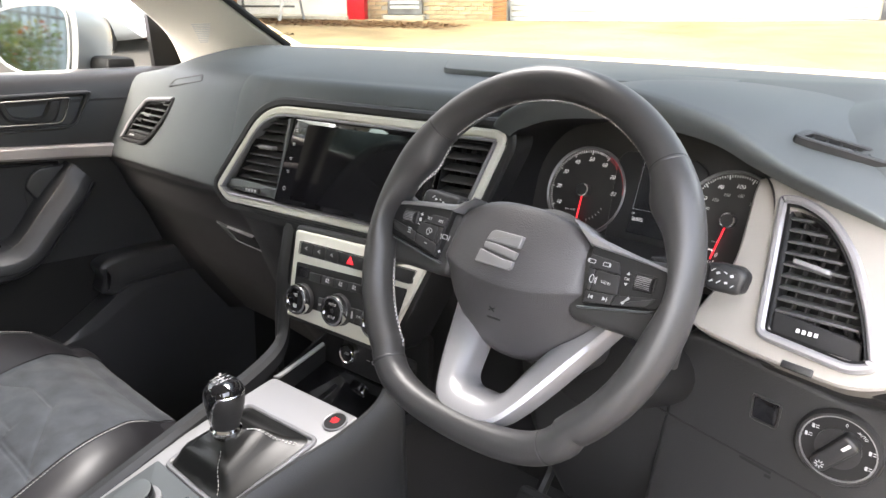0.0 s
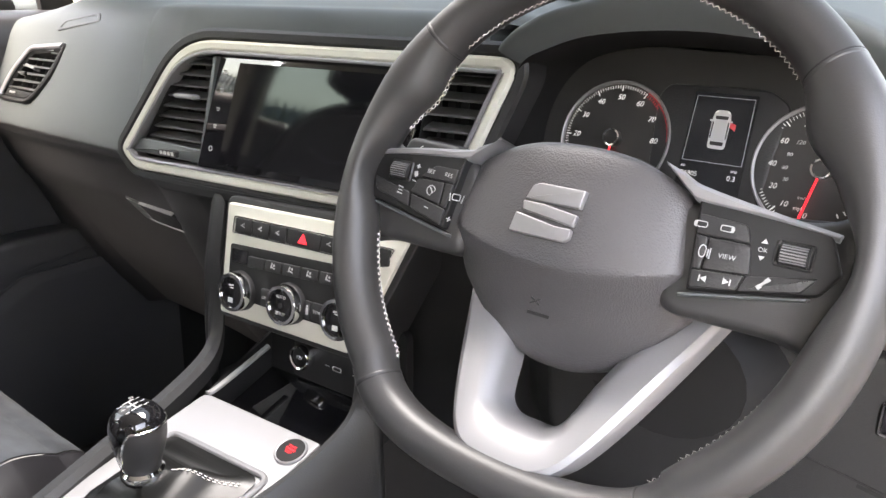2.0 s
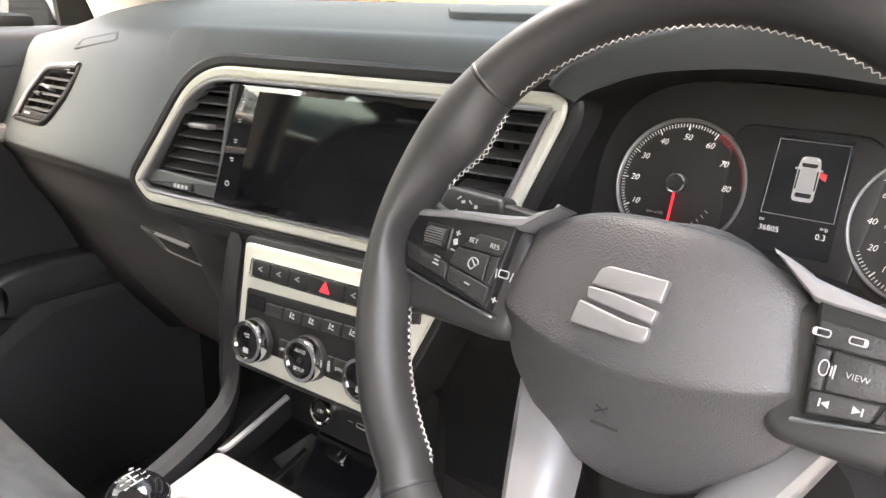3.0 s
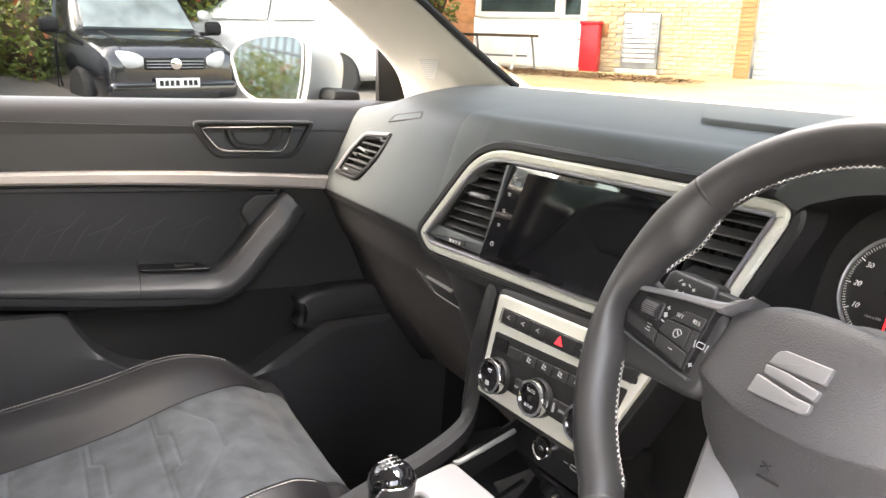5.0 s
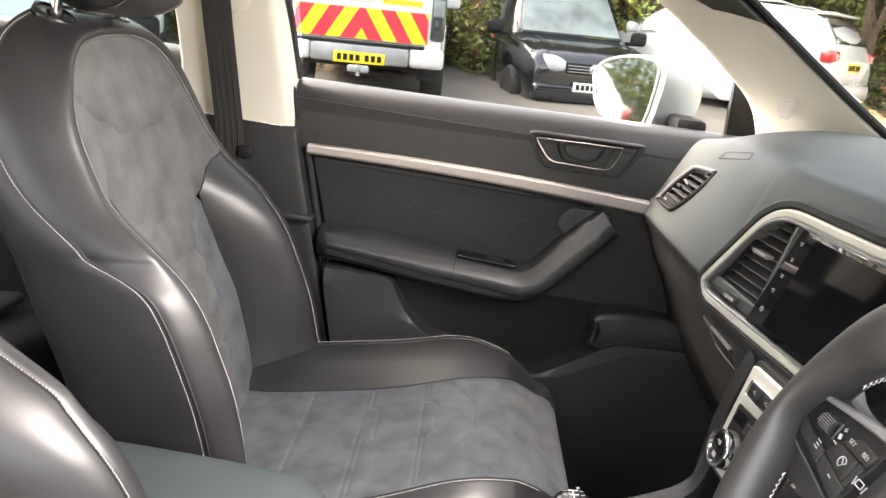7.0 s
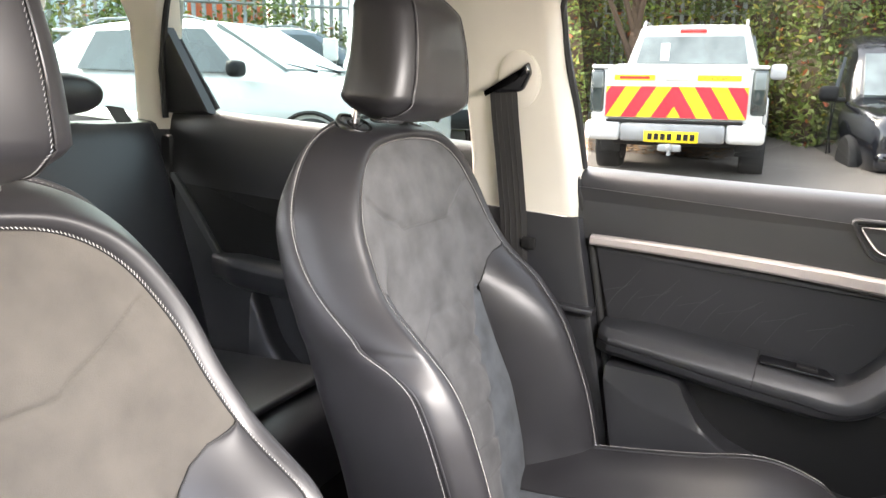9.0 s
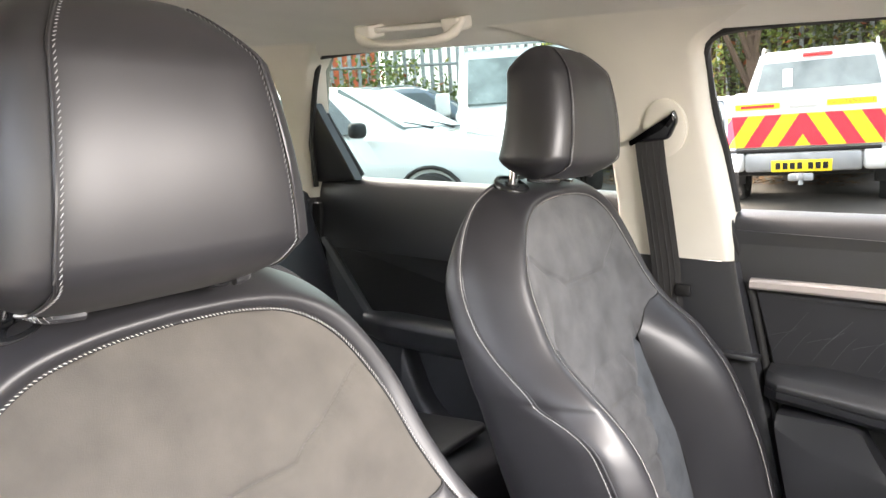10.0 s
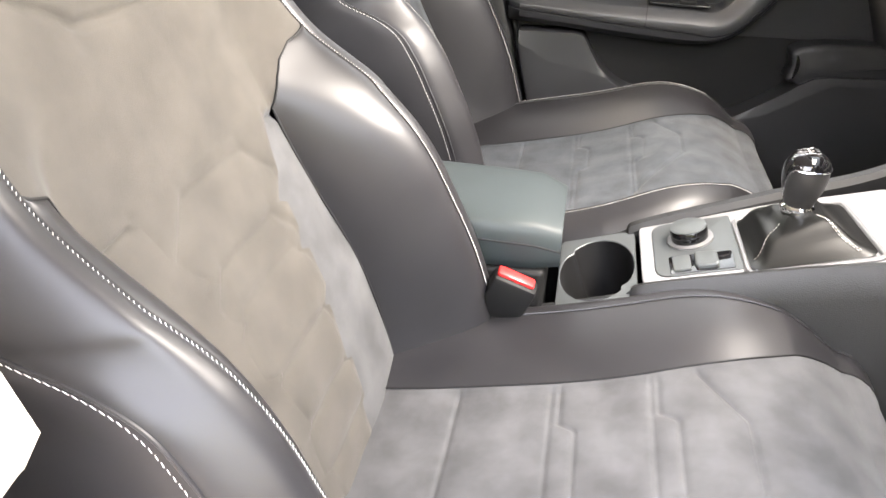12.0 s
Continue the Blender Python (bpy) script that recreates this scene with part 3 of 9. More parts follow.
def build_centre_fascia(dash):
    """The silver-framed band with two vents and the screen."""
    m = F_SCREEN
    o = rounded([(-0.246, -0.052), (-0.136, 0.0765), (0.259, 0.0765), (0.194, -0.073), (-0.224, -0.073)], [0.012, 0.05, 0.024, 0.03, 0.012], 8)
    i1 = inset_outline(o, 0.0105)
    i2 = inset_outline(o, 0.014)
    fas = part("centre_fascia", band(o, i1, -0.008, 0.006, m, 0.0025), M_CHAMP, dash, "satin champagne frame round the screen and vents")
    part("rim", band(inset_outline(o, -0.012), o, -0.035, 0.0045, m, 0.003), M_HARD, fas, "black rim round the frame")
    part("bright_edge", band(i1, i2, -0.01, 0.0078, m, 0.0012), M_SPOKE, fas)
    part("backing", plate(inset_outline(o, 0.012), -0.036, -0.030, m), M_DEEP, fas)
    low = rounded([(-0.222, -0.076), (0.21, -0.076), (0.205, -0.093), (-0.18, -0.093)], 0.006)
    part("lower_lip", plate(low, -0.05, 0.004, m, 0.004), M_HARD, fas)
    # lower covers beneath the vents, with the thumb wheel
    for q, tw in (([(-0.231, -0.053), (-0.117, -0.056), (-0.113, -0.040), (-0.212, -0.036)], (-0.165, -0.049)),):
        part("vent_cover", plate(rounded(q, 0.003), -0.02, 0.0015, m, 0.002), M_GREY, fas)
        part("vent_divider", plate([(-0.1195, -0.056), (-0.1150, -0.056), (-0.0865, 0.060), (-0.0910, 0.060)], -0.02, 0.0028, m, 0.001), M_GREY, fas)
        part("thumb_wheel", box((tw[0], tw[1], 0.003), (0.03, 0.007, 0.006), m, 0.001), M_HARD, fas)
        for k in range(4):
            part("ridge", box((tw[0] - 0.009 + 0.006 * k, tw[1], 0.0064), (0.0036, 0.004, 0.001), m, 0), M_DIM, fas)
    for quad, n, tabx in (([(-0.208, -0.038), (-0.114, -0.038), (-0.090, 0.058), (-0.140, 0.058)], 8, 0.5), ([(0.150, -0.052), (0.186, -0.052), (0.236, 0.060), (0.172, 0.060)], 8, 0.5)):
        vent = part("air_vent", band(quad, inset_outline(quad, 0.002), -0.03, 0.0, m, 0.0005), M_MATT, fas)
        y0, y1 = quad[0][1], quad[2][1]
        for k in range(n):
            y = y0 + (y1 - y0) * (k + 0.6) / n
            xl, xr = span(quad, y)
            part("slat", box(((xl + xr) / 2, y, -0.010), (xr - xl, 0.0022, 0.016), m @ pose(0, y, -0.01, 22) @ pose(0, -y, 0.01), 0.0008, 1), M_SLAT, vent)
        for k in range(3):
            xl, xr = span(quad, (y0 + y1) / 2)
            part("fin", box((xl + (xr - xl) * (k + 0.8) / 3.6, (y0 + y1) / 2, -0.024), (0.0016, (y1 - y0) * 0.9, 0.01), m, 0), M_MATT, vent)
        xl, xr = span(quad, 0.015)
        xc = (xl + xr) / 2
        if quad[0][0] < 0:
            part("tab", box((xc + 0.002, 0.016, 0.002), (0.03, 0.005, 0.012), m, 0.002), M_SILVER, vent)
        else:
            part("tab", box((xc, -0.008, 0.002), (0.034, 0.016, 0.010), m, 0.003), M_HARD, vent)
            part("tab_edge", box((xc, -0.0165, 0.006), (0.03, 0.0015, 0.003), m, 0.0005), M_SILVER, vent)


def build_screen():
    m = F_SCREEN @ pose(0.03, 0, 0.0, -5.5, 0, 0) @ pose(-0.03, 0, 0.0)
    s = thing("infotainment_screen", "switched-off glossy black infotainment touchscreen in the dashboard", "screen", (-0.03, 0.66, 0.92))
    g = rounded([(-0.1145, -0.0575), (0.147, -0.0575), (0.168, 0.062), (-0.0855, 0.062)], 0.004)
    part("glass_panel", plate(g, -0.02, 0.003, m, 0.0008), M_SCREEN, s)
    part("display", plate([(-0.083, -0.050), (0.135, -0.050), (0.152, 0.055), (-0.058, 0.055)], 0.003, 0.0034, m), M_DISPLAY, s)
    for k, y in enumerate((0.045, 0.026, 0.006, -0.012, -0.036)):
        x = -0.078 + 0.21 * (y - 0.045)
        sh = [box((0, 0.0012, 0), (0.005, 0.001, 0.0003), None, 0), box((0, -0.0012, 0), (0.0035, 0.001, 0.0003), None, 0)]
        if k == 4:
            sh = [band([(0.0028 * math.cos(a), 0.0028 * math.sin(a)) for a in np.linspace(0, 6.0, 14)], [(0.0020 * math.cos(a), 0.0020 * math.sin(a)) for a in np.linspace(0, 6.0, 14)], 0, 0.0003)]
        b = join(*sh)
        b.transform(at2(m, x, y, 0.0033))
        part("touch_icon", b, M_DIM, s)


def build_climate():
    m = F_CLIMATE
    c = thing("climate_panel", "champagne-faced climate control panel with three rotary knobs", "controls", (0.03, 0.62, 0.77))
    o = rounded([(-0.121, -0.056), (0.064, -0.056), (0.119, 0.070), (-0.117, 0.064)], [0.004, 0.01, 0.004, 0.004])
    part("face_plate", plate(o, -0.012, 0.002, m, 0.0015), M_CHAMP, c, "champagne satin face plate")
    part("surround", plate(inset_outline(o, -0.007), -0.07, -0.003, m, 0.002), M_HARD, c, "black surround")
    row = rounded([(-0.107, 0.033), (0.095, 0.037), (0.1045, 0.056), (-0.105, 0.052)], 0.003)
    part("row_frame", band(row, inset_outline(row, 0.0012), 0.001, 0.0042, m, 0.0004), M_CHROME, c)
    edges = [-0.103, -0.078, -0.053, -0.029, 0.016, 0.038, 0.060, 0.099]
    for k in range(7):
        a, b = edges[k] + 0.0006, edges[k + 1] - 0.0006
        dy = 0.02 * (a + 0.1)
        btn = part("button", plate(rounded([(a, 0.0348 + dy), (b, 0.035 + dy), (b + 0.001, 0.0505 + dy), (a + 0.001, 0.0503 + dy)], 0.001, 2), 0.001, 0.0048, m, 0.0008), M_HARD, c)
        if k == 3:
            t = [(-0.0062, -0.0045), (0.0062, -0.0045), (0.0005, 0.0058)]
            part("hazard_triangle", plate(t, 0, 0.0003, at2(m, -0.0065, 0.0445, 0.0049)), M_REDLIT, btn)
        elif k < 6:
            part("symbol", join(icon_bar(m, (a + b) / 2, 0.0445 + dy, 0.006, 0.0009, 30, 0.0049), icon_bar(m, (a + b) / 2 + 0.001, 0.0425 + dy, 0.004, 0.0009, -20, 0.0049)), M_DIM, btn)
    low = rounded([(-0.110, -0.036), (0.074, -0.036), (0.091, 0.030), (-0.1085, 0.0215)], 0.003)
    part("lower_panel", plate(low, -0.01, 0.0036, m, 0.001), M_MATT, c)
    part("small_display", plate(rounded([(-0.105, 0.003), (-0.082, 0.0035), (-0.0815, 0.0175), (-0.1045, 0.017)], 0.001, 2), 0.003, 0.0042, m), M_GLOSS, c)
    for k in range(6):
        a = -0.079 + 0.0245 * k
        dy = 0.045 * (a + 0.1)
        b = part("button", plate(rounded([(a, 0.001 + dy), (a + 0.0228, 0.002 + dy), (a + 0.0232, 0.0135 + dy), (a + 0.0004, 0.0125 + dy)], 0.001, 2), 0.003, 0.0062, m, 0.0008), M_HARD, c)
        if k:
            part("symbol", join(icon_bar(m, a + 0.010, 0.0085 + dy, 0.0012, 0.006, -18, 0.0063), icon_bar(m, a + 0.0125, 0.0062 + dy, 0.005, 0.0011, -12, 0.0063), icon_bar(m, a + 0.0135, 0.0092 + dy, 0.0022, 0.0022, 10, 0.0063)), M_DIM, b)
    for k, (x, y) in enumerate(((-0.0885, -0.0258), (-0.0175, -0.0232), (0.0540, -0.0205))):
        mk = at2(m, x, y)
        kn = part("knob", lathe([(0.0215, 0.0), (0.0212, 0.008), (0.0205, 0.0095)], mk, 40), M_HARD, c)
        part("ring", lathe([(0.0202, 0.009), (0.0205, 0.0165), (0.0197, 0.0185), (0.0165, 0.0188), (0.016, 0.0165)], mk, 40), M_CHROME, kn, "chrome knob ring")
        part("cap", lathe([(0.0165, 0.010), (0.0165, 0.0172), (0.0155, 0.0176), (0.0, 0.0178)], mk, 40), M_GLOSS, kn)
        if k == 1:
            part("lettering", join(lettering("AUTO", 0.0048, at2(mk, 0, 0.0085, 0.0179)), lettering("SETUP", 0.0048, at2(mk, 0, -0.0085, 0.0179))), M_DIM, kn)
            part("sensor", lathe([(0.003, 0.0178), (0.003, 0.0184), (0.0, 0.0186)], mk, 12), M_DEEP, kn)
        else:
            part("symbol", join(icon_bar(mk, 0, 0.008, 0.007, 0.0016, 6, 0.0179), icon_bar(mk, 0.001, 0.0055, 0.005, 0.001, 0, 0.0179), icon_bar(mk, 0, -0.008, 0.0065, 0.005, 0, 0.0179)), M_DIM, kn)
    for x, tx, w in ((-0.0515, "OFF", 0.011), (0.0075, "", 0.008), (0.0215, "SYNC", 0.018)):
        y = -0.025 + 0.02 * (x + 0.05)
        b = part("button", plate(rounded([(x - w / 2, y - 0.009), (x + w / 2, y - 0.009), (x + w / 2, y + 0.009), (x - w / 2, y + 0.009)], 0.001, 2), 0.003, 0.0062, m, 0.0008), M_HARD, c)
        if tx:
            part("lettering", lettering(tx, 0.0042 if tx == "OFF" else 0.005, at2(m, x, y, 0.0064)), M_DIM, b)
        else:
            part("symbol", join(icon_bar(m, x, y - 0.001, 0.003, 0.007, 0, 0.0064), icon_bar(m, x, y + 0.004, 0.002, 0.002, 0, 0.0064)), M_DIM, b)


dashboard = build_dashboard()
outer_vent(dashboard, -1)
outer_vent(dashboard, 1)
build_centre_fascia(dashboard)
build_screen()
build_climate()


# ---- instruments, hood and driver's side trim ----
def dial(parent, m, r, marks, a0, a1, majors, minors, needle, size, red=None):
    """A round instrument; angles in degrees, clockwise from straight down."""
    d = part("dial", lathe([(r, -0.012), (r, 0.0), (0, 0.0004)], m, 64), M_DIALFACE, parent)
    part("chrome_ring", lathe([(r + 0.0022, -0.012), (r + 0.0022, 0.002), (r + 0.0012, 0.003), (r - 0.0002, 0.0022), (r - 0.0006, 0.0)], m, 72), M_SILVER, d)

    def spot(a, q):
        t = radians(a)
        return (-math.sin(t) * q, -math.cos(t) * q)
    ticks, reds = [], []
    total = majors * minors
    for k in range(total + 1):
        a = a0 + (a1 - a0) * k / total
        big = k % minors == 0
        ln = 0.0048 if big else 0.0026
        x, y = spot(a, r - 0.0022 - ln / 2)
        b = box((0, 0, 0), (0.0008 if big else 0.00042, ln, 0.0003), at2(m, x, y, 0.0008, -a), 0)
        (reds if red and a > red else ticks).append(b)
    part("tick_marks", join(*ticks), M_WHITE, d)
    if reds:
        arc = []
        for k in range(24):
            a = red + (a1 - red) * k / 23
            arc.append([(*spot(a, r - 0.0010), 0.0010), (*spot(a, r - 0.0016), 0.0010)])
        bm = loft(arc)
        bm.transform(m)
        part("red_zone", join(bm, *reds), M_DULLRED, d)
    for text, a in marks:
        x, y = spot(a, r - 0.0125 - (0.001 if len(text) > 2 else 0))
        part("numeral", lettering(text, size, at2(m, x, y, 0.001), shear=0.25), M_WHITE, d)
    x, y = spot(needle, r * 0.44)
    part("needle", box((0, 0, 0), (0.0018, r * 0.82, 0.0012), at2(m, x, y, 0.005, -needle), 0.0005), M_REDLIT, d)
    hub = part("hub", lathe([(0.0075, 0.0), (0.0075, 0.006), (0.0066, 0.0072), (0.0, 0.0074)], m, 32), M_DIALFACE, d)
    part("hub_ring", lathe([(0.0076, 0.0065), (0.0076, 0.0078), (0.0062, 0.0080), (0.0062, 0.0070)], m, 32), M_CHROME, hub)
    return d


def build_cluster():
    m = F_DIALS
    c = thing("instrument_cluster", "instrument cluster with two round dials and a lit colour display", "instruments", (0.36, 0.77, 0.91))
    part("face", plate(rounded([(-0.21, -0.075), (0.135, -0.075), (0.135, 0.045), (0.06, 0.082), (-0.12, 0.088), (-0.205, 0.06)], 0.03), -0.02, -0.004, m), M_DIALFACE, c)
    # bright line of the middle field
    part("middle_field", plate(rounded([(-0.046, -0.06), (0.042, -0.06), (0.052, 0.045), (0.036, 0.056), (-0.046, 0.056), (-0.054, 0.045)], 0.006), -0.006, 0.001, m, 0.002), M_HARD, c)
    tach = dial(c, at2(m, -0.0855, 0.004), 0.0485, [("10", 60), ("20", 90), ("30", 119), ("40", 148), ("50", 178), ("60", 208), ("70", 237), ("80", 267)], 30, 267, 8, 10, 0, 0.0066, red=209)
    part("lettering", lettering("rpm x100", 0.0035, at2(m, -0.099, -0.020, 0.001)), M_DIM, tach)
    gauge = [box((0, 0, 0), (0.0006, 0.003, 0.0003), at2(m, -0.0855 + 0.03 * math.sin(radians(a)), 0.004 - 0.034 * math.cos(radians(a)), 0.001, a), 0) for a in (20, 28, 36, 44, 52, 60)]
    part("small_gauge", join(*gauge), M_DIM, tach)
    sp = dial(c, at2(m, 0.0835, 0.001), 0.0485, [("0", 8), ("10", 36), ("20", 62), ("40", 90), ("60", 120), ("80", 152), ("100", 184), ("120", 215), ("140", 246)], 8, 262, 8, 10, 11, 0.0060)
    for text, a in (("30", 66), ("60", 86), ("90", 108), ("120", 133), ("150", 160), ("180", 190), ("210", 222)):
        t = radians(a)
        part("numeral", lettering(text, 0.0044, at2(m, 0.0835 - math.sin(t) * 0.0265, 0.001 - math.cos(t) * 0.0265, 0.001), shear=0.25), M_DIM, sp)
    part("lettering", lettering("mph", 0.0042, at2(m, 0.0735, -0.030, 0.001)), M_WHITE, sp)
    part("lettering", lettering("km/h", 0.0032, at2(m, 0.0745, -0.022, 0.001)), M_DIM, sp)
    fuel = [box((0, 0, 0), (0.0008, 0.0032, 0.0003), at2(m, 0.0835 + 0.036 * math.sin(radians(a)), 0.001 - 0.036 * math.cos(radians(a)), 0.001, a), 0) for a in (28, 36, 44, 52, 60, 68)]
    part("fuel_gauge", join(*fuel), M_WHITE, sp)
    part("lettering", lettering("1/2", 0.0048, at2(m, 0.110, -0.014, 0.001)), M_WHITE, sp)
    # colour display with a car seen from above, its door open
    lcd = part("display", plate(rounded([(-0.0235, -0.032), (0.0285, -0.032), (0.0275, 0.0505), (-0.0225, 0.0505)], 0.001, 2), 0.0, 0.0018, m), M_LCD, c)
    fr = [(-0.0215, -0.0055), (0.0265, -0.0055), (0.0255, 0.0475), (-0.0205, 0.0475)]
    part("frame_line", band(fr, inset_outline(fr, 0.0004), 0.0018, 0.0021, m), M_DIM, lcd)
    body = rounded([(-0.009, -0.020), (0.009, -0.020), (0.0095, 0.010), (0.0075, 0.020), (-0.0075, 0.020), (-0.0095, 0.010)], 0.004)
    mc = at2(m, 0.0030, 0.0215, 0.002) @ Matrix.Scale(0.78, 4)
    part("car_picture", plate(body, 0, 0.0004, mc), M_DIM, lcd)
    for sx in (-1, 1):
        part("car_glass_picture", plate(rounded([(sx * 0.0074, -0.010), (sx * 0.0086, -0.009), (sx * 0.0084, 0.008), (sx * 0.0070, 0.008)][::sx], 0.0004, 2), 0.0005, 0.0008, mc), M_DEEP, lcd)
        part("car_lamp_picture", plate(rounded([(sx * 0.0045, 0.0180), (sx * 0.0075, 0.0165), (sx * 0.0072, 0.0182), (sx * 0.0050, 0.0194)][::sx], 0.0004, 2), 0.0005, 0.0008, mc), M_WHITE, lcd)
        part("car_mirror_picture", plate(rounded([(sx * 0.0092, 0.0085), (sx * 0.0115, 0.0078), (sx * 0.0115, 0.0094), (sx * 0.0092, 0.0100)][::sx], 0.0004, 2), 0.0, 0.0006, mc), M_DIM, lcd)
    part("car_roof_picture", plate(rounded([(-0.0068, -0.012), (0.0068, -0.012), (0.006, 0.010), (-0.006, 0.010)], 0.002), 0.0005, 0.0008, mc), M_PALE, lcd)
    for q in ([(-0.0065, -0.0165), (0.0065, -0.0165), (0.0068, -0.0125), (-0.0068, -0.0125)], [(-0.006, 0.0105), (0.006, 0.0105), (0.0068, 0.014), (-0.0068, 0.014)]):
        part("car_glass_picture", plate(rounded(q, 0.001), 0.0005, 0.0008, mc), M_DEEP, lcd)
    part("open_door_picture", plate([(0.0095, 0.0080), (0.0155, 0.0065), (0.0152, -0.0002), (0.0095, 0.003)], 0, 0.0005, mc), M_DULLRED, lcd)
    for text, size, x, y in (("mi", 0.0035, -0.0195, -0.0100), ("36805", 0.0056, -0.0135, -0.0160), ("trip", 0.0035, 0.0215, -0.0100), ("0.3", 0.0056, 0.0205, -0.0160)):
        part("lettering", lettering(text, size, at2(m, x, y, 0.0019)), M_WHITE, lcd)


def build_hood(dash):
    inner = [(-0.150, -0.085), (-0.155, -0.03), (-0.154, 0.03), (-0.125, 0.072), (-0.06, 0.087), (0.04, 0.082), (0.105, 0.062), (0.137, 0.02), (0.139, -0.04), (0.132, -0.085)]
    inn = [tuple(F_DIALS @ Vector((x, y, -0.004))) for x, y in inner]
    # lip of the recess, then the edge of the pad that runs on to the right above the vent
    rim = [(0.192, 0.690, 0.905), (0.200, 0.685, 0.985), (0.222, 0.680, 1.046), (0.258, 0.675, 1.067), (0.300, 0.675, 1.078), (0.370, 0.675, 1.082), (0.448, 0.675, 1.073), (0.503, 0.678, 1.047), (0.511, 0.682, 0.99), (0.500, 0.688, 0.91)]
    lip = rim[:7] + [(0.490, 0.678, 1.056), (0.520, 0.684, 1.043), (0.565, 0.694, 1.026), (0.62, 0.706, 1.003), (0.74, 0.735, 0.955)]
    brow = [(0.176, 0.690, 0.905), (0.183, 0.684, 0.99), (0.206, 0.672, 1.056), (0.246, 0.660, 1.083), (0.300, 0.658, 1.098), (0.372, 0.657, 1.108), (0.455, 0.660, 1.092), (0.490, 0.662, 1.077), (0.520, 0.664, 1.061), (0.565, 0.667, 1.044), (0.62, 0.678, 1.020), (0.74, 0.712, 0.972)]
    far = [(0.165, 0.76, 0.90), (0.165, 0.77, 0.985), (0.180, 0.80, 1.052), (0.226, 0.86, 1.086), (0.296, 0.90, 1.106), (0.372, 0.90, 1.113), (0.460, 0.90, 1.111), (0.500, 0.89, 1.109), (0.535, 0.88, 1.107), (0.58, 0.87, 1.100), (0.63, 0.85, 1.092), (0.74, 0.82, 1.062)]
    a, r, b, t, c = spline(inn, 6), spline(rim, 6), spline(lip, 6), spline(brow, 6), spline(far, 6)
    mid = [tuple(np.array(p) * 0.45 + np.array(q) * 0.55 + np.array((0, 0, 0.003))) for p, q in zip(a, r)]
    skirt = spline([tuple(F_DIALS @ Vector((-0.01 + (x + 0.01) * 1.22, y * 1.22, -0.03))) for x, y in inner], 6)
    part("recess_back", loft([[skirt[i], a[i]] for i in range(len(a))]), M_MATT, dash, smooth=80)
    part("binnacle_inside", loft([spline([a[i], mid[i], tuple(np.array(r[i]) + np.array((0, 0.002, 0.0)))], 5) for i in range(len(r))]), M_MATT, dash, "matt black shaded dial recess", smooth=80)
    face = [tuple(0.5 * (np.array(p) + np.array(q)) + np.array((0, -0.003, 0))) for p, q in zip(b, t)]
    crown = [tuple(np.array(q) + np.array((0, 0.012, 0.006 if q[2] > 1.03 else 0.002))) for q in t]
    over = [tuple(0.6 * np.array(p) + 0.4 * np.array(q) + np.array((0, 0, 0.008 if p[2] > 1.03 else 0.0))) for p, q in zip(t, c)]
    skin = [spline([b[i], face[i], t[i], crown[i], over[i], c[i]], 3) for i in range(len(b))]
    part("binnacle_hood", loft(skin[13:]), M_PAD, dash, "grey soft hood over the dials", smooth=60)


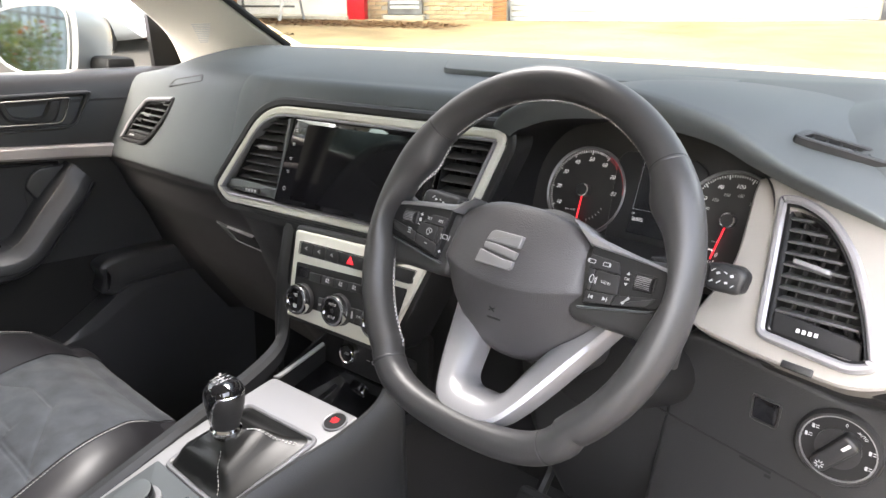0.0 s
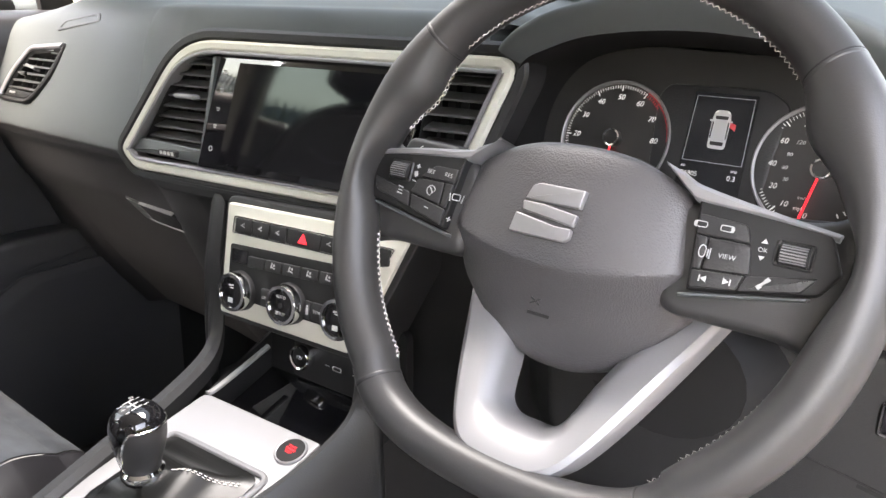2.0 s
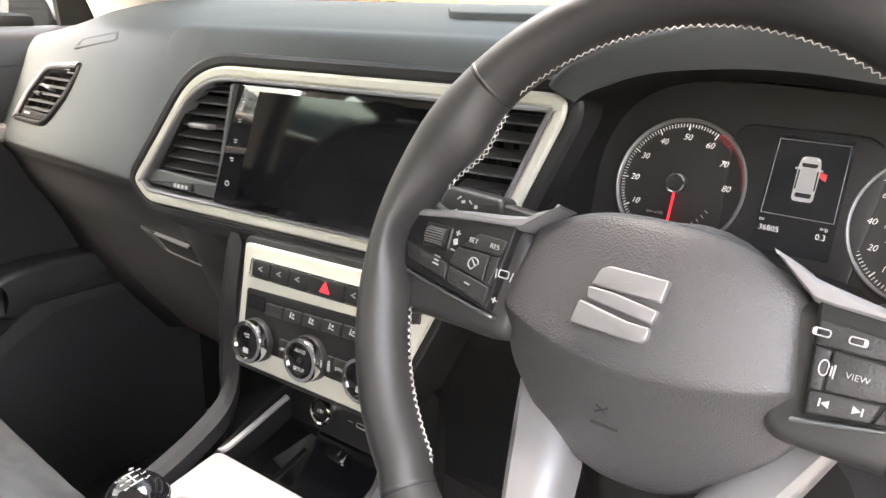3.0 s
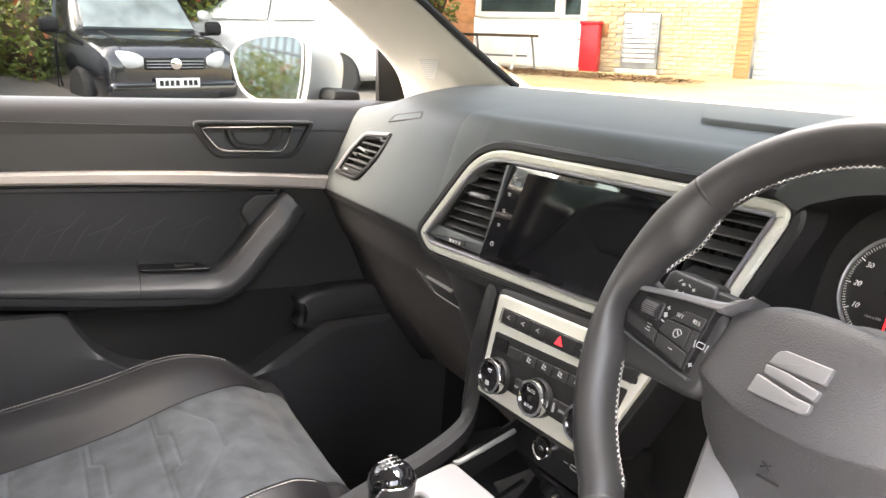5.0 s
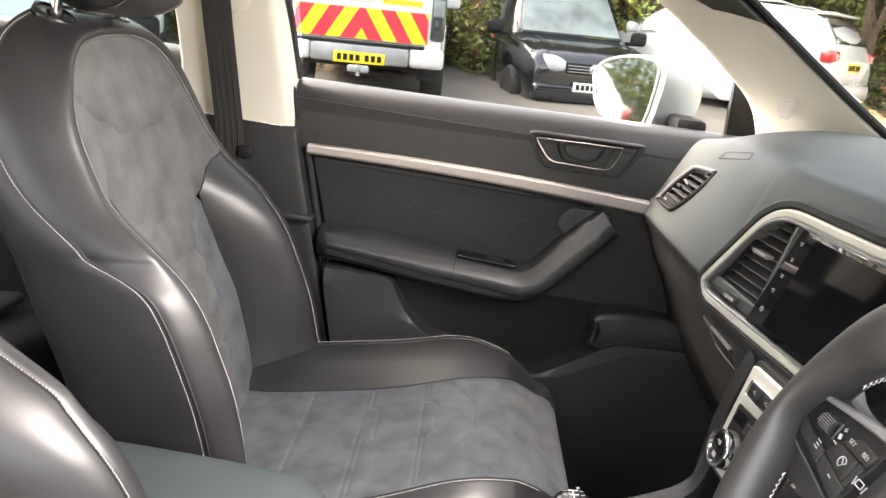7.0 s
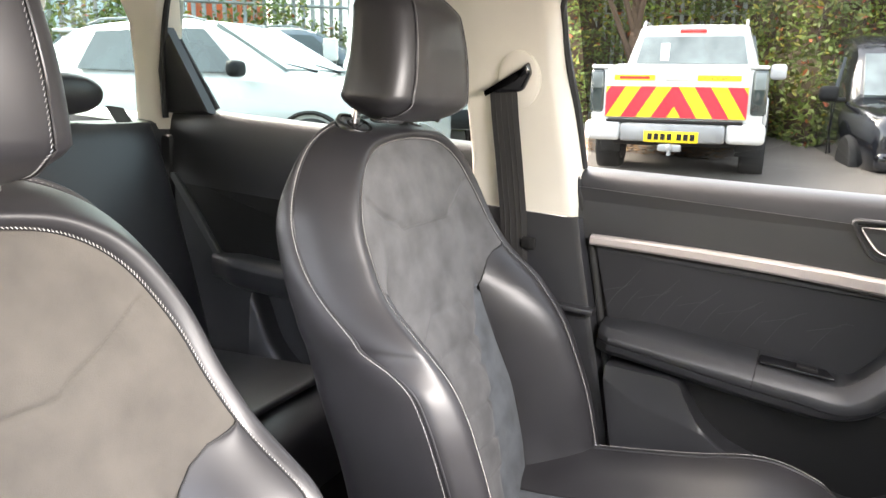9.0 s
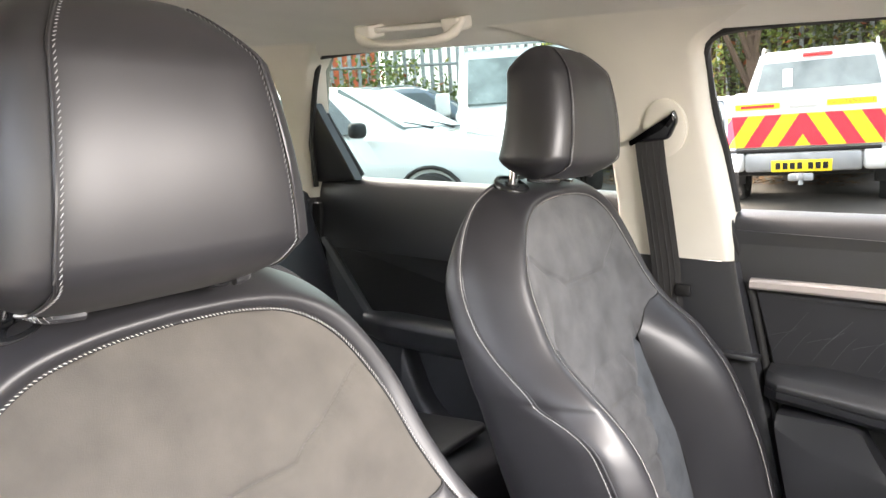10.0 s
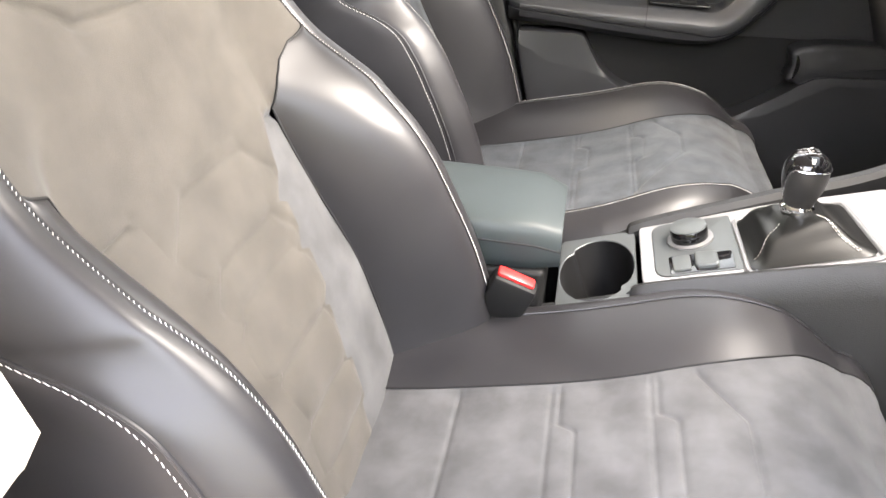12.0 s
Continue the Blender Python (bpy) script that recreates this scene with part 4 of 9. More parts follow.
def build_driver_trim(dash):
    m = F_FACE
    o = rounded([(0.470, 0.003), (0.53, -0.007), (0.603, -0.0125), (0.632, -0.002), (0.665, 0.030), (0.628, 0.092), (0.580, 0.138), (0.488, 0.146), (0.494, 0.06)], [0.008, 0.03, 0.03, 0.02, 0.03, 0.05, 0.03, 0.012, 0.02], 6)
    part("vent_trim", band(radial(o, (0.57, 0.062)), radial(rounded(VENT_R, 0.01), (0.57, 0.062)), -0.03, 0.003, m, 0.002), M_BEIGE, dash, "satin grey-beige trim panel round the vent")
    # knee panel below the trim
    f_knee = plane((0.55, 0.683, 0.80), (1, 0, 0), (0, -0.05, 1))
    knee = part("knee_panel", plate(rounded([(-0.13, -0.14), (0.16, -0.12), (0.16, 0.10), (0.05, 0.075), (-0.10, 0.10)], 0.02), -0.02, 0.002, f_knee, 0.006), M_HARD, dash)
    part("seam", box((0.0, -0.012, 0.0025), (0.25, 0.0012, 0.0014), f_knee @ pose(0, 0, 0, 0, 0, -9), 0), M_DEEP, knee)
    q = rounded([(-0.031, 0.033), (-0.006, 0.030), (-0.004, 0.056), (-0.031, 0.058)], 0.004)
    part("blank_switch_frame", band(q, inset_outline(q, 0.002), 0.0, 0.0045, f_knee, 0.0008), M_HARD, knee)
    part("blank_switch", plate(inset_outline(q, 0.0024), 0.0, 0.0032, f_knee, 0.0006), M_GLOSS, knee)
    part("embossed_mark", join(icon_bar(f_knee, -0.02, -0.012, 0.03, 0.003, -9, 0.0026), icon_bar(f_knee, -0.008, -0.019, 0.006, 0.003, -9, 0.0026)), M_MATT, knee)
    # column shroud
    sh = []
    for t in np.linspace(0, 1, 8):
        y = 0.575 + 0.15 * t
        zc = 0.930 + 0.012 * t
        w, h = 0.055 + 0.012 * t, 0.05 + 0.01 * t
        sh.append([(0.362 + w * math.copysign(abs(math.cos(a)) ** 0.6, math.cos(a)), y, zc - 0.02 + h * (0.55 if math.sin(a) > 0 else 1.0) * math.copysign(abs(math.sin(a)) ** 0.6, math.sin(a))) for a in np.linspace(0, 2 * math.pi, 33)[:-1]])
    part("column_shroud", loft(sh, cu=True, cap=True), M_HARD, dash)
    sh2 = []
    for t in np.linspace(0, 1, 6):
        y = 0.60 + 0.12 * t
        sh2.append([(0.40 + 0.055 * math.cos(a) * (1 + 0.3 * t), y, 0.868 + 0.045 * math.sin(a) - 0.03 * t) for a in np.linspace(0, 2 * math.pi, 25)[:-1]])
    part("lower_shroud", loft(sh2, cu=True, cap=True), M_MATT, dash)


def build_light_switch():
    f = plane((0.594, 0.677, 0.8355), (1, 0.05, 0), (0, -0.05, 1)) @ Matrix.Scale(0.90, 4)
    s = thing("headlight_switch", "round black rotary headlight switch on the knee panel", "switch", (0.588, 0.68, 0.80))
    part("bezel", lathe([(0.038, -0.01), (0.038, 0.002), (0.036, 0.005), (0.0335, 0.005), (0.033, 0.002)], f, 48), M_HARD, s)
    part("ring", lathe([(0.0332, 0.001), (0.0332, 0.004), (0.032, 0.0042), (0.032, 0.001)], f, 48), M_SILVER, s)
    face = part("face", lathe([(0.033, -0.01), (0.033, 0.0022), (0.0, 0.0026)], f, 48), M_MATT, s)
    kn = part("knob", plate(rounded([(-0.008, -0.024), (0.008, -0.024), (0.009, 0.022), (-0.009, 0.022)], 0.006), 0.002, 0.016, f @ pose(0, 0, 0, 0, 0, -38), 0.003), M_HARD, s)
    part("disc", lathe([(0.020, 0.002), (0.020, 0.004), (0.0, 0.0045)], f, 40), M_HARD, s)
    part("pointer", box((0, 0.014, 0.0165), (0.003, 0.009, 0.0006), f @ pose(0, 0, 0, 0, 0, -38), 0), M_DIM, kn)
    part("symbol", join(*[icon_bar(f @ pose(0, 0, 0, 0, 0, -38), 0.003 * math.cos(a), -0.017 + 0.003 * math.sin(a), 0.0025, 0.0006, math.degrees(a), 0.0166) for a in np.linspace(0, 5.5, 8)]), M_DIM, kn)
    part("lettering", lettering("0", 0.0050, at2(f, 0.004, 0.026, 0.003)), M_DIM, face)
    part("lettering", lettering("AUTO", 0.0038, at2(f, 0.018, 0.020, 0.003, -35)), M_DIM, face)
    for x, y in ((-0.022, 0.016), (-0.027, 0.006), (0.027, 0.006), (0.026, -0.010)):
        part("symbol", join(icon_bar(f, x - 0.001, y, 0.0022, 0.004, 0, 0.003), icon_bar(f, x + 0.0025, y + 0.0012, 0.003, 0.0006, 0, 0.003), icon_bar(f, x + 0.0025, y - 0.0012, 0.003, 0.0006, 0, 0.003)), M_DIM, face)


def build_stalks():
    for sx, nm, lab in ((1, "wiper_stalk", "black wiper stalk with white symbols behind the wheel"), (-1, "indicator_stalk", "black indicator stalk behind the steering wheel")):
        s = thing(nm, lab, "stalk", (0.366 + sx * 0.06, 0.60, 0.965))
        m = plane((0.366 + sx * 0.075, 0.612, 0.972), (sx, 0.05, 0.05), (0, 0.2, 1)) if sx > 0 else plane((0.291, 0.612, 0.975), (1, 0.0, -0.06), (0, 0.2, 1))
        arm = [(0, -0.009), (0.05, -0.010), (0.052, 0.010), (0, 0.008)] if sx > 0 else [(-0.07, -0.010), (0, -0.009), (0, 0.009), (-0.072, 0.010)]
        part("arm", plate(rounded(arm, 0.003), -0.008, 0.004, m, 0.003), M_HARD, s)
        end = [(0.05, -0.011), (0.078, -0.012), (0.082, 0.005), (0.075, 0.011), (0.05, 0.012)] if sx > 0 else [(-0.125, -0.006), (-0.115, -0.013), (-0.07, -0.012), (-0.07, 0.013), (-0.12, 0.012)]
        e = part("grip", plate(rounded(end, 0.006), -0.011, 0.006, m, 0.004), M_HARD, s)
        x = 0.062 if sx > 0 else -0.10
        part("symbol", join(*[icon_bar(m, x + dx, dy, w, hh, turn, 0.0061) for dx, dy, w, hh, turn in ((-0.006, 0.006, 0.004, 0.0008, 40), (-0.002, 0.004, 0.003, 0.002, 20), (0.004, 0.005, 0.003, 0.0008, -30), (0.009, 0.003, 0.0026, 0.0022, 20), (-0.007, -0.003, 0.003, 0.0012, 30), (-0.001, -0.003, 0.004, 0.0008, 40), (0.005, -0.003, 0.0024, 0.0018, 10), (0.010, -0.005, 0.003, 0.0008, 40))]), M_DIM, e)


build_cluster()
build_hood(dashboard)
build_driver_trim(dashboard)
build_light_switch()
build_stalks()


# ---- steering wheel ----
def build_wheel():
    m = F_WHEEL
    # the hub sits a little behind the rim's plane and is turned by a hair
    h = F_WHEEL @ pose(-0.005, 0.001, -0.010, 0, 2.5, 0)
    w = thing("steering_wheel", "flat-bottomed black leather steering wheel with silver lower spokes", "steering wheel", (0.366, 0.512, 0.82))

    def path(t):
        x, y = 0.1485 * math.cos(t), 0.149 * math.sin(t)
        if y < -0.112:
            y = -0.112 - 0.042 * (1 - math.exp(-(-0.112 - y) / 0.024))
            x *= 1.0 + 0.03 * math.exp(-((abs(x) - 0.085) / 0.03) ** 2)
        return x, y
    n, k = 168, 24

    def bell(deg, c, wd):
        return math.exp(-(((deg - c + 180) % 360 - 180) / wd) ** 2)

    def ring(t):
        x, y = path(t)
        a, b = path(t - 0.02), path(t + 0.02)
        tx, ty = b[0] - a[0], b[1] - a[1]
        ln = math.hypot(tx, ty)
        nx, ny = ty / ln, -tx / ln
        deg = math.degrees(t) % 360
        # thumb rests below the upper seams, hollows where the spokes meet, a slimmer bottom
        grip = bell(deg, 151, 8) + bell(deg, 29, 8)
        hollow = bell(deg, 177, 9) + bell(deg, 3, 9)
        low = bell(deg, 270, 34)
        rw = 0.0138 + 0.0010 * grip - 0.0012 * low
        rd = 0.0172 + 0.0012 * grip - 0.0030 * low
        out = []
        for j in range(k):
            a = 2 * math.pi * j / k
            c, q = math.cos(a), math.sin(a)
            inner = (0.0075 * grip - 0.0085 * hollow) * max(0.0, -c) ** 1.5
            rr = rw * c - inner
            out.append((x + nx * rr, y + ny * rr, rd * math.copysign(abs(q) ** 0.92, q)))
        return out
    seams = [radians(a) for a in (39, 139, 231.5, 303)]
    arcs = [(seams[0], seams[1], "upper_rim"), (seams[1], seams[2], "side_rim"), (seams[2], seams[3], "lower_rim"), (seams[3], seams[0] + 2 * math.pi, "side_rim")]
    for a, b, nm in arcs:
        cnt = max(8, int((b - a) / (2 * math.pi) * n))
        bm = loft([ring(a + (b - a) * i / cnt) for i in range(cnt + 1)], cu=True)
        bm.transform(m)
        part(nm, bm, M_RIM, w)
    for q in seams:
        for d0, sw, mat in ((0.0, 1.016, M_RIM), (0.009, 1.004, M_DEEP)):
            sc = [[tuple(Vector((*path(q + d0 + d), 0)) + (Vector(p) - Vector((*path(q + d0 + d), 0))) * f) for p in ring(q + d0 + d)] for d, f in ((-0.007, 0.998), (-0.003, sw), (0.003, sw), (0.007, 0.998))]
            if mat is M_DEEP:
                sc = sc[1:3]
            bm = loft(sc, cu=True)
            bm.transform(m)
            part("seam", bm, mat, w)
    # crossed thread along the inner side of the rim
    up = tuple(m.to_3x3() @ Vector((0, 0, 1)))
    for a, b, z in ((42, 137, -0.002), (141, 164, -0.007), (193, 230, -0.006), (304, 338, -0.009)):
        for sl in (0.0016, -0.0016):
            line = []
            for i in range(60):
                t = radians(a + (b - a) * i / 59)
                x, y = path(t)
                ix, iy, _ = ring(t)[k // 2]
                d = math.hypot(ix - x, iy - y) * 0.985
                q = math.hypot(x, y)
                line.append(tuple(m @ Vector((x * (1 - d / q), y * (1 - d / q), z))))
            part("stitching", stitches(line, 0.0036, 0.0002, 0.00036, sl, up=up), M_THREAD, w)
    # leather-wrapped side spokes behind the switches
    for sx in (-1, 1):
        far = 1.05 if sx < 0 else 1.0
        fx = lambda x: sx * (x if x < 0.07 else 0.07 + (x - 0.07) * (1.14 if sx < 0 else 1.0))
        o = [(0.060, 0.026), (0.130, 0.026), (0.150, 0.040), (0.152, -0.050), (0.140, -0.040), (0.122, -0.034), (0.060, -0.034)]
        part("side_spoke", plate([(sx * x * far, y) for x, y in rounded(o, 0.012)], -0.024, -0.004, h, 0.006), M_RIM, w)
        part("spoke_underside", plate([(sx * x, y) for x, y in rounded([(0.074, -0.014), (0.104, -0.012), (0.106, -0.026), (0.100, -0.032), (0.076, -0.034)], 0.004)], -0.024, -0.0045, h, 0.005), M_HARD, w)
        tr = [(0.050, 0.0425), (0.056, 0.0402), (0.063, 0.0372), (0.071, 0.0335), (0.104, 0.0270), (0.138, 0.0215)]
        tl = [(0.051, 0.0410), (0.059, 0.0340), (0.067, 0.0275), (0.0735, 0.0242), (0.103, 0.0222), (0.137, 0.0180)]
        if sx < 0:
            tr = [(x + (0.006 if x > 0.1 else 0), y - (0.002 if x < 0.1 else 0)) for x, y in tr]
        part("upper_spoke_trim", strip([(sx * x, y) for x, y in spline(tr, 6)], [(sx * x, y) for x, y in spline(tl, 6)], -0.016, 0.0035, h, 0.0022), M_SPOKE, w, "satin silver upper spoke trim")
        part("lower_trim_line", strip([(fx(0.072), -0.0222), (fx(0.131), -0.0105)], [(fx(0.072), -0.0240), (fx(0.130), -0.0125)], -0.006, 0.0018, h, 0.0006), M_GREY, w)
        pod = part("switch_pod", plate([(fx(x), y) for x, y in rounded([(0.0715, 0.0260), (0.134, 0.0208), (0.142, 0.003), (0.134, -0.0088), (0.0755, -0.0200)], 0.0015)], -0.014, 0.0026, h, 0.0012), M_MATT, w, "black switch pod")
        m2 = m
        m = h

        def key(pts, sym=None, z=0.0044):
            kk = part("button", plate([(fx(x), y) for x, y in rounded(pts, 0.0012, 2)], 0.0, z, m, 0.0007), M_HARD, pod)
            if sym is not None:
                part("symbol", sym, M_PALE, kk)
        z = 0.0046
        if sx > 0:
            key([(0.0735, 0.0190), (0.097, 0.0175), (0.1005, 0.0088), (0.0745, 0.0088)], join(*[band(rounded([(x - 0.0034, 0.0121), (x + 0.0034, 0.0121), (x + 0.0034, 0.0154), (x - 0.0034, 0.0154)], 0.0012, 2), rounded([(x - 0.0029, 0.0126), (x + 0.0029, 0.0126), (x + 0.0029, 0.0149), (x - 0.0029, 0.0149)], 0.0008, 2), z, z + 0.0003, m) for x in (0.0755, 0.0885)], icon_bar(m, 0.0730, 0.0138, 0.0014, 0.0024, 0, z), icon_bar(m, 0.0910, 0.0138, 0.0014, 0.0024, 0, z)))
            key([(0.0745, 0.0080), (0.0805, 0.0080), (0.0805, -0.0088), (0.0762, -0.0088)], join(band([(0.0795 + 0.0020 * math.cos(a), 0.0006 + 0.0034 * math.sin(a)) for a in np.linspace(0.4, 5.6, 14)], [(0.0795 + 0.0015 * math.cos(a), 0.0006 + 0.0028 * math.sin(a)) for a in np.linspace(0.4, 5.6, 14)], z, z + 0.0003, m), icon_bar(m, 0.0822, 0.0, 0.0006, 0.004, 0, z), icon_bar(m, 0.0832, 0.0, 0.0006, 0.0055, 0, z)))
            key([(0.0813, 0.0080), (0.1008, 0.0080), (0.1035, -0.0062), (0.0813, -0.0084)], lettering("VIEW", 0.0036, at2(m, 0.0915, 0.0, z)))
            key([(0.0765, -0.0094), (0.1015, -0.0070), (0.0990, -0.0150), (0.0770, -0.0185)], join(*[plate([(x, y - 0.0016), (x + s * 0.0029, y), (x, y + 0.0016)][::1], z, z + 0.0003, m) for x, y, s in ((0.0845, -0.0128, -1), (0.0925, -0.0118, 1))], icon_bar(m, 0.0811, -0.0128, 0.0006, 0.0032, 0, z), icon_bar(m, 0.0959, -0.0118, 0.0006, 0.0032, 0, z)))
            key([(0.1025, -0.0068), (0.1330, -0.0008), (0.1270, -0.0092), (0.1000, -0.0150)], join(icon_bar(m, 0.1105, -0.0086, 0.006, 0.0012, 48, z), icon_bar(m, 0.1090, -0.0106, 0.0022, 0.0020, 48, z), icon_bar(m, 0.1122, -0.0066, 0.0022, 0.0020, 48, z)))
            part("lettering", join(lettering("OK", 0.0031, at2(m, 0.1063, 0.0072, 0.0028)), plate([(0.1048, 0.0105), (0.1080, 0.0105), (0.1066, 0.0128)], 0.0027, 0.003, m), plate([(0.1050, 0.0042), (0.1080, 0.0042), (0.1064, 0.0020)], 0.0027, 0.003, m)), M_DIM, pod)
            wc = (0.1205, 0.0075)
        else:
            key([(0.0735, 0.0172), (0.0885, 0.0175), (0.0975, 0.0085), (0.0745, 0.0085)], join(lettering("SET", 0.0038, at2(m, -0.0935, 0.0130, z, -4)), lettering("RES", 0.0038, at2(m, -0.0800, 0.0128, z, -4))))
            key([(0.0805, 0.0078), (0.0982, 0.0078), (0.1010, -0.0018), (0.0805, -0.0066)], join(band([(-0.0900 + 0.0034 * math.cos(a), 0.0015 + 0.0034 * math.sin(a)) for a in np.linspace(0.2, 4.6, 14)], [(-0.0900 + 0.0028 * math.cos(a), 0.0015 + 0.0028 * math.sin(a)) for a in np.linspace(0.2, 4.6, 14)], z, z + 0.0003, m), icon_bar(m, -0.0900, 0.002, 0.0006, 0.004, 40, z)))
            key([(0.0745, 0.0078), (0.0797, 0.0078), (0.0797, -0.0068), (0.0765, -0.0076)], join(band(rounded([(-0.0735, -0.0016), (-0.0672, -0.0016), (-0.0672, 0.0026), (-0.0735, 0.0026)], 0.001, 2), rounded([(-0.0729, -0.001), (-0.0678, -0.001), (-0.0678, 0.002), (-0.0729, 0.002)], 0.0006, 2), z, z + 0.0003, m), icon_bar(m, -0.0750, 0.0, 0.0006, 0.005, 10, z), icon_bar(m, -0.0656, 0.0, 0.0006, 0.005, -10, z)))
            key([(0.0765, -0.0082), (0.1005, -0.0030), (0.0990, -0.0118), (0.0770, -0.0185)], join(icon_bar(m, -0.0905, -0.0095, 0.0032, 0.0007, -10, z), icon_bar(m, -0.0720, -0.0135, 0.0032, 0.0007, -10, z), icon_bar(m, -0.0720, -0.0135, 0.0007, 0.0032, -10, z)))
            key([(0.1020, -0.0024), (0.1290, 0.0040), (0.1250, -0.0050), (0.1005, -0.0112)], join(icon_bar(m, -0.1135, 0.0, 0.0042, 0.0008, -8, z), icon_bar(m, -0.1135, -0.0022, 0.0030, 0.0008, -8, z), icon_bar(m, -0.1135, -0.0042, 0.0042, 0.0008, -8, z)))
            part("symbol", join(icon_bar(m, -0.1055, 0.0150, 0.003, 0.0007, -10, 0.0027), icon_bar(m, -0.1055, 0.0150, 0.0007, 0.003, -10, 0.0027), icon_bar(m, -0.1058, 0.0100, 0.0025, 0.0032, 20, 0.0027), icon_bar(m, -0.1062, 0.0055, 0.003, 0.0007, -10, 0.0027)), M_DIM, pod)
            wc = (-0.1180, 0.0105)
        well = [(wc[0] - 0.009, wc[1] - 0.0066), (wc[0] + 0.009, wc[1] - 0.0066), (wc[0] + 0.009, wc[1] + 0.0066), (wc[0] - 0.009, wc[1] + 0.0066)]
        part("roller_well", band(rounded(well, 0.002, 3), inset_outline(rounded(well, 0.002, 3), 0.0018), 0.001, 0.0034, m, 0.0008), M_HARD, pod)
        rl = lathe([(0.0, -0.0065), (0.0052, -0.0065), (0.0056, -0.006), (0.0056, 0.006), (0.0052, 0.0065), (0.0, 0.0065)], at2(m, wc[0], wc[1], 0.0015) @ pose(0, 0, 0, 0, 90, 0), 28)
        part("roller", rl, M_HARD, pod)
        for j in range(7):
            part("ridge", box((0, 0, 0), (0.0115, 0.0006, 0.0005), at2(m, wc[0], wc[1], 0.0015) @ pose(0, 0, 0, -45 + 15 * j, 0, 0) @ pose(0, 0, 0.0057), 0), M_SILVER, pod)
        m = m2
    # airbag cover: an upper facet, a soft crease, and a lower facet that falls away
    rows = []
    vs = [(-0.10, 0), (-0.05, 0), (0.0, 0), (0.03, 0), (0.10, 0), (0.25, 0), (0.45, 0), (0.65, 0), (0.82, 0), (0.93, 0), (0.985, 0), (1.015, 0), (1.07, 0), (1.18, 0), (1.4, 0), (1.62, 0), (1.8, 0), (1.92, 0), (1.97, 0), (2.0, 0), (2.04, 0), (2.08, 0)]
    us = [-1.06, -1.03, -1.0, -0.985, -0.95, -0.9] + list(np.linspace(-0.82, 0.82, 29)) + [0.9, 0.95, 0.985, 1.0, 1.03, 1.06]
    for v, _ in vs:
        row = []
        vv = max(0.0, min(2.0, v))
        for u in us:
            uu = max(-1.0, min(1.0, u))
            p_top = np.array((0.0668 * uu, 0.0450 - 0.0185 * abs(uu) ** 2.6, 0.0040 - 0.0090 * uu * uu))
            p_mid = np.array((0.0735 * uu, -0.0265 + 0.0145 * uu * uu, 0.0108 - 0.0110 * uu * uu - 0.003 * uu ** 6))
            p_low = np.array((0.0735 * uu, -0.0840 + 0.0480 * abs(uu) ** 2.3, -0.0330 + 0.0080 * uu * uu))
            p = p_top + (p_mid - p_top) * vv if vv <= 1 else p_mid + (p_low - p_mid) * (vv - 1)
            p[2] += 0.0030 * math.sin(math.pi * min(1.0, vv)) * (1 - uu * uu)
            # edges rolled over
            e = max(0.0, (abs(uu) - 0.90) / 0.10)
            g = max(0.0, 1 - vv / 0.10, (vv - 1.90) / 0.10)
            p[2] -= 0.0045 * e ** 2.2 + 0.0045 * g ** 2.2
            p[2] -= 0.35 * max(0.0, abs(u) - 1.0) + 0.16 * max(0.0, -v, v - 2.0) / 0.8
            row.append(tuple(p))
        rows.append(row)
    bm = loft(rows)
    bm.transform(h)
    part("airbag_cover", bm, M_AIRBAG, w, "faceted grained airbag cover", smooth=70)
    # badge as plain shapes: three slanted bars, joined by two short pieces
    em = h @ pose(-0.0045, 0.0030, 0.0102, -2, 0, 0)
    bars = [[(-0.0150, 0.0045), (0.0185, 0.0045), (0.0195, 0.0148), (-0.0085, 0.0148), (-0.0125, 0.0125)],
            [(-0.0160, 0.0035), (-0.0152, -0.0018), (0.0170, -0.0058), (0.0182, 0.0008), (-0.0045, 0.0036)],
            [(-0.0200, -0.0150), (0.0140, -0.0150), (0.0168, -0.0125), (0.0168, -0.0072), (0.0060, -0.0072), (-0.0185, -0.0035)]]
    for q in bars:
        part("badge_bar", plate(rounded(q, 0.0012, 3), -0.006, 0.0040, em, 0.0008), M_SILVER, w, "satin silver badge bar")
    part("embossed_mark", join(icon_bar(h, -0.004, -0.047, 0.007, 0.0010, 30, -0.0005), icon_bar(h, -0.004, -0.047, 0.007, 0.0010, -30, -0.0005), icon_bar(h, -0.002, -0.054, 0.014, 0.0018, 0, -0.004)), M_HARD, w)
    # silver lower spokes: one U-shaped piece that rises from the hub to the bottom of the rim
    out = [(-0.083, -0.030), (-0.074, -0.052), (-0.065, -0.073), (-0.054, -0.097), (-0.044, -0.116), (-0.034, -0.130), (-0.021, -0.1375), (0.0, -0.1385)]
    inn = [(-0.0635, -0.0315), (-0.050, -0.046), (-0.038, -0.062), (-0.0295, -0.082), (-0.0245, -0.099), (-0.0205, -0.108), (-0.012, -0.1135), (0.0, -0.1140)]
    out, inn = [spline(q + [(-x, y) for x, y in q[::-1][1:]], 5) for q in (out, inn)]
    secs = []
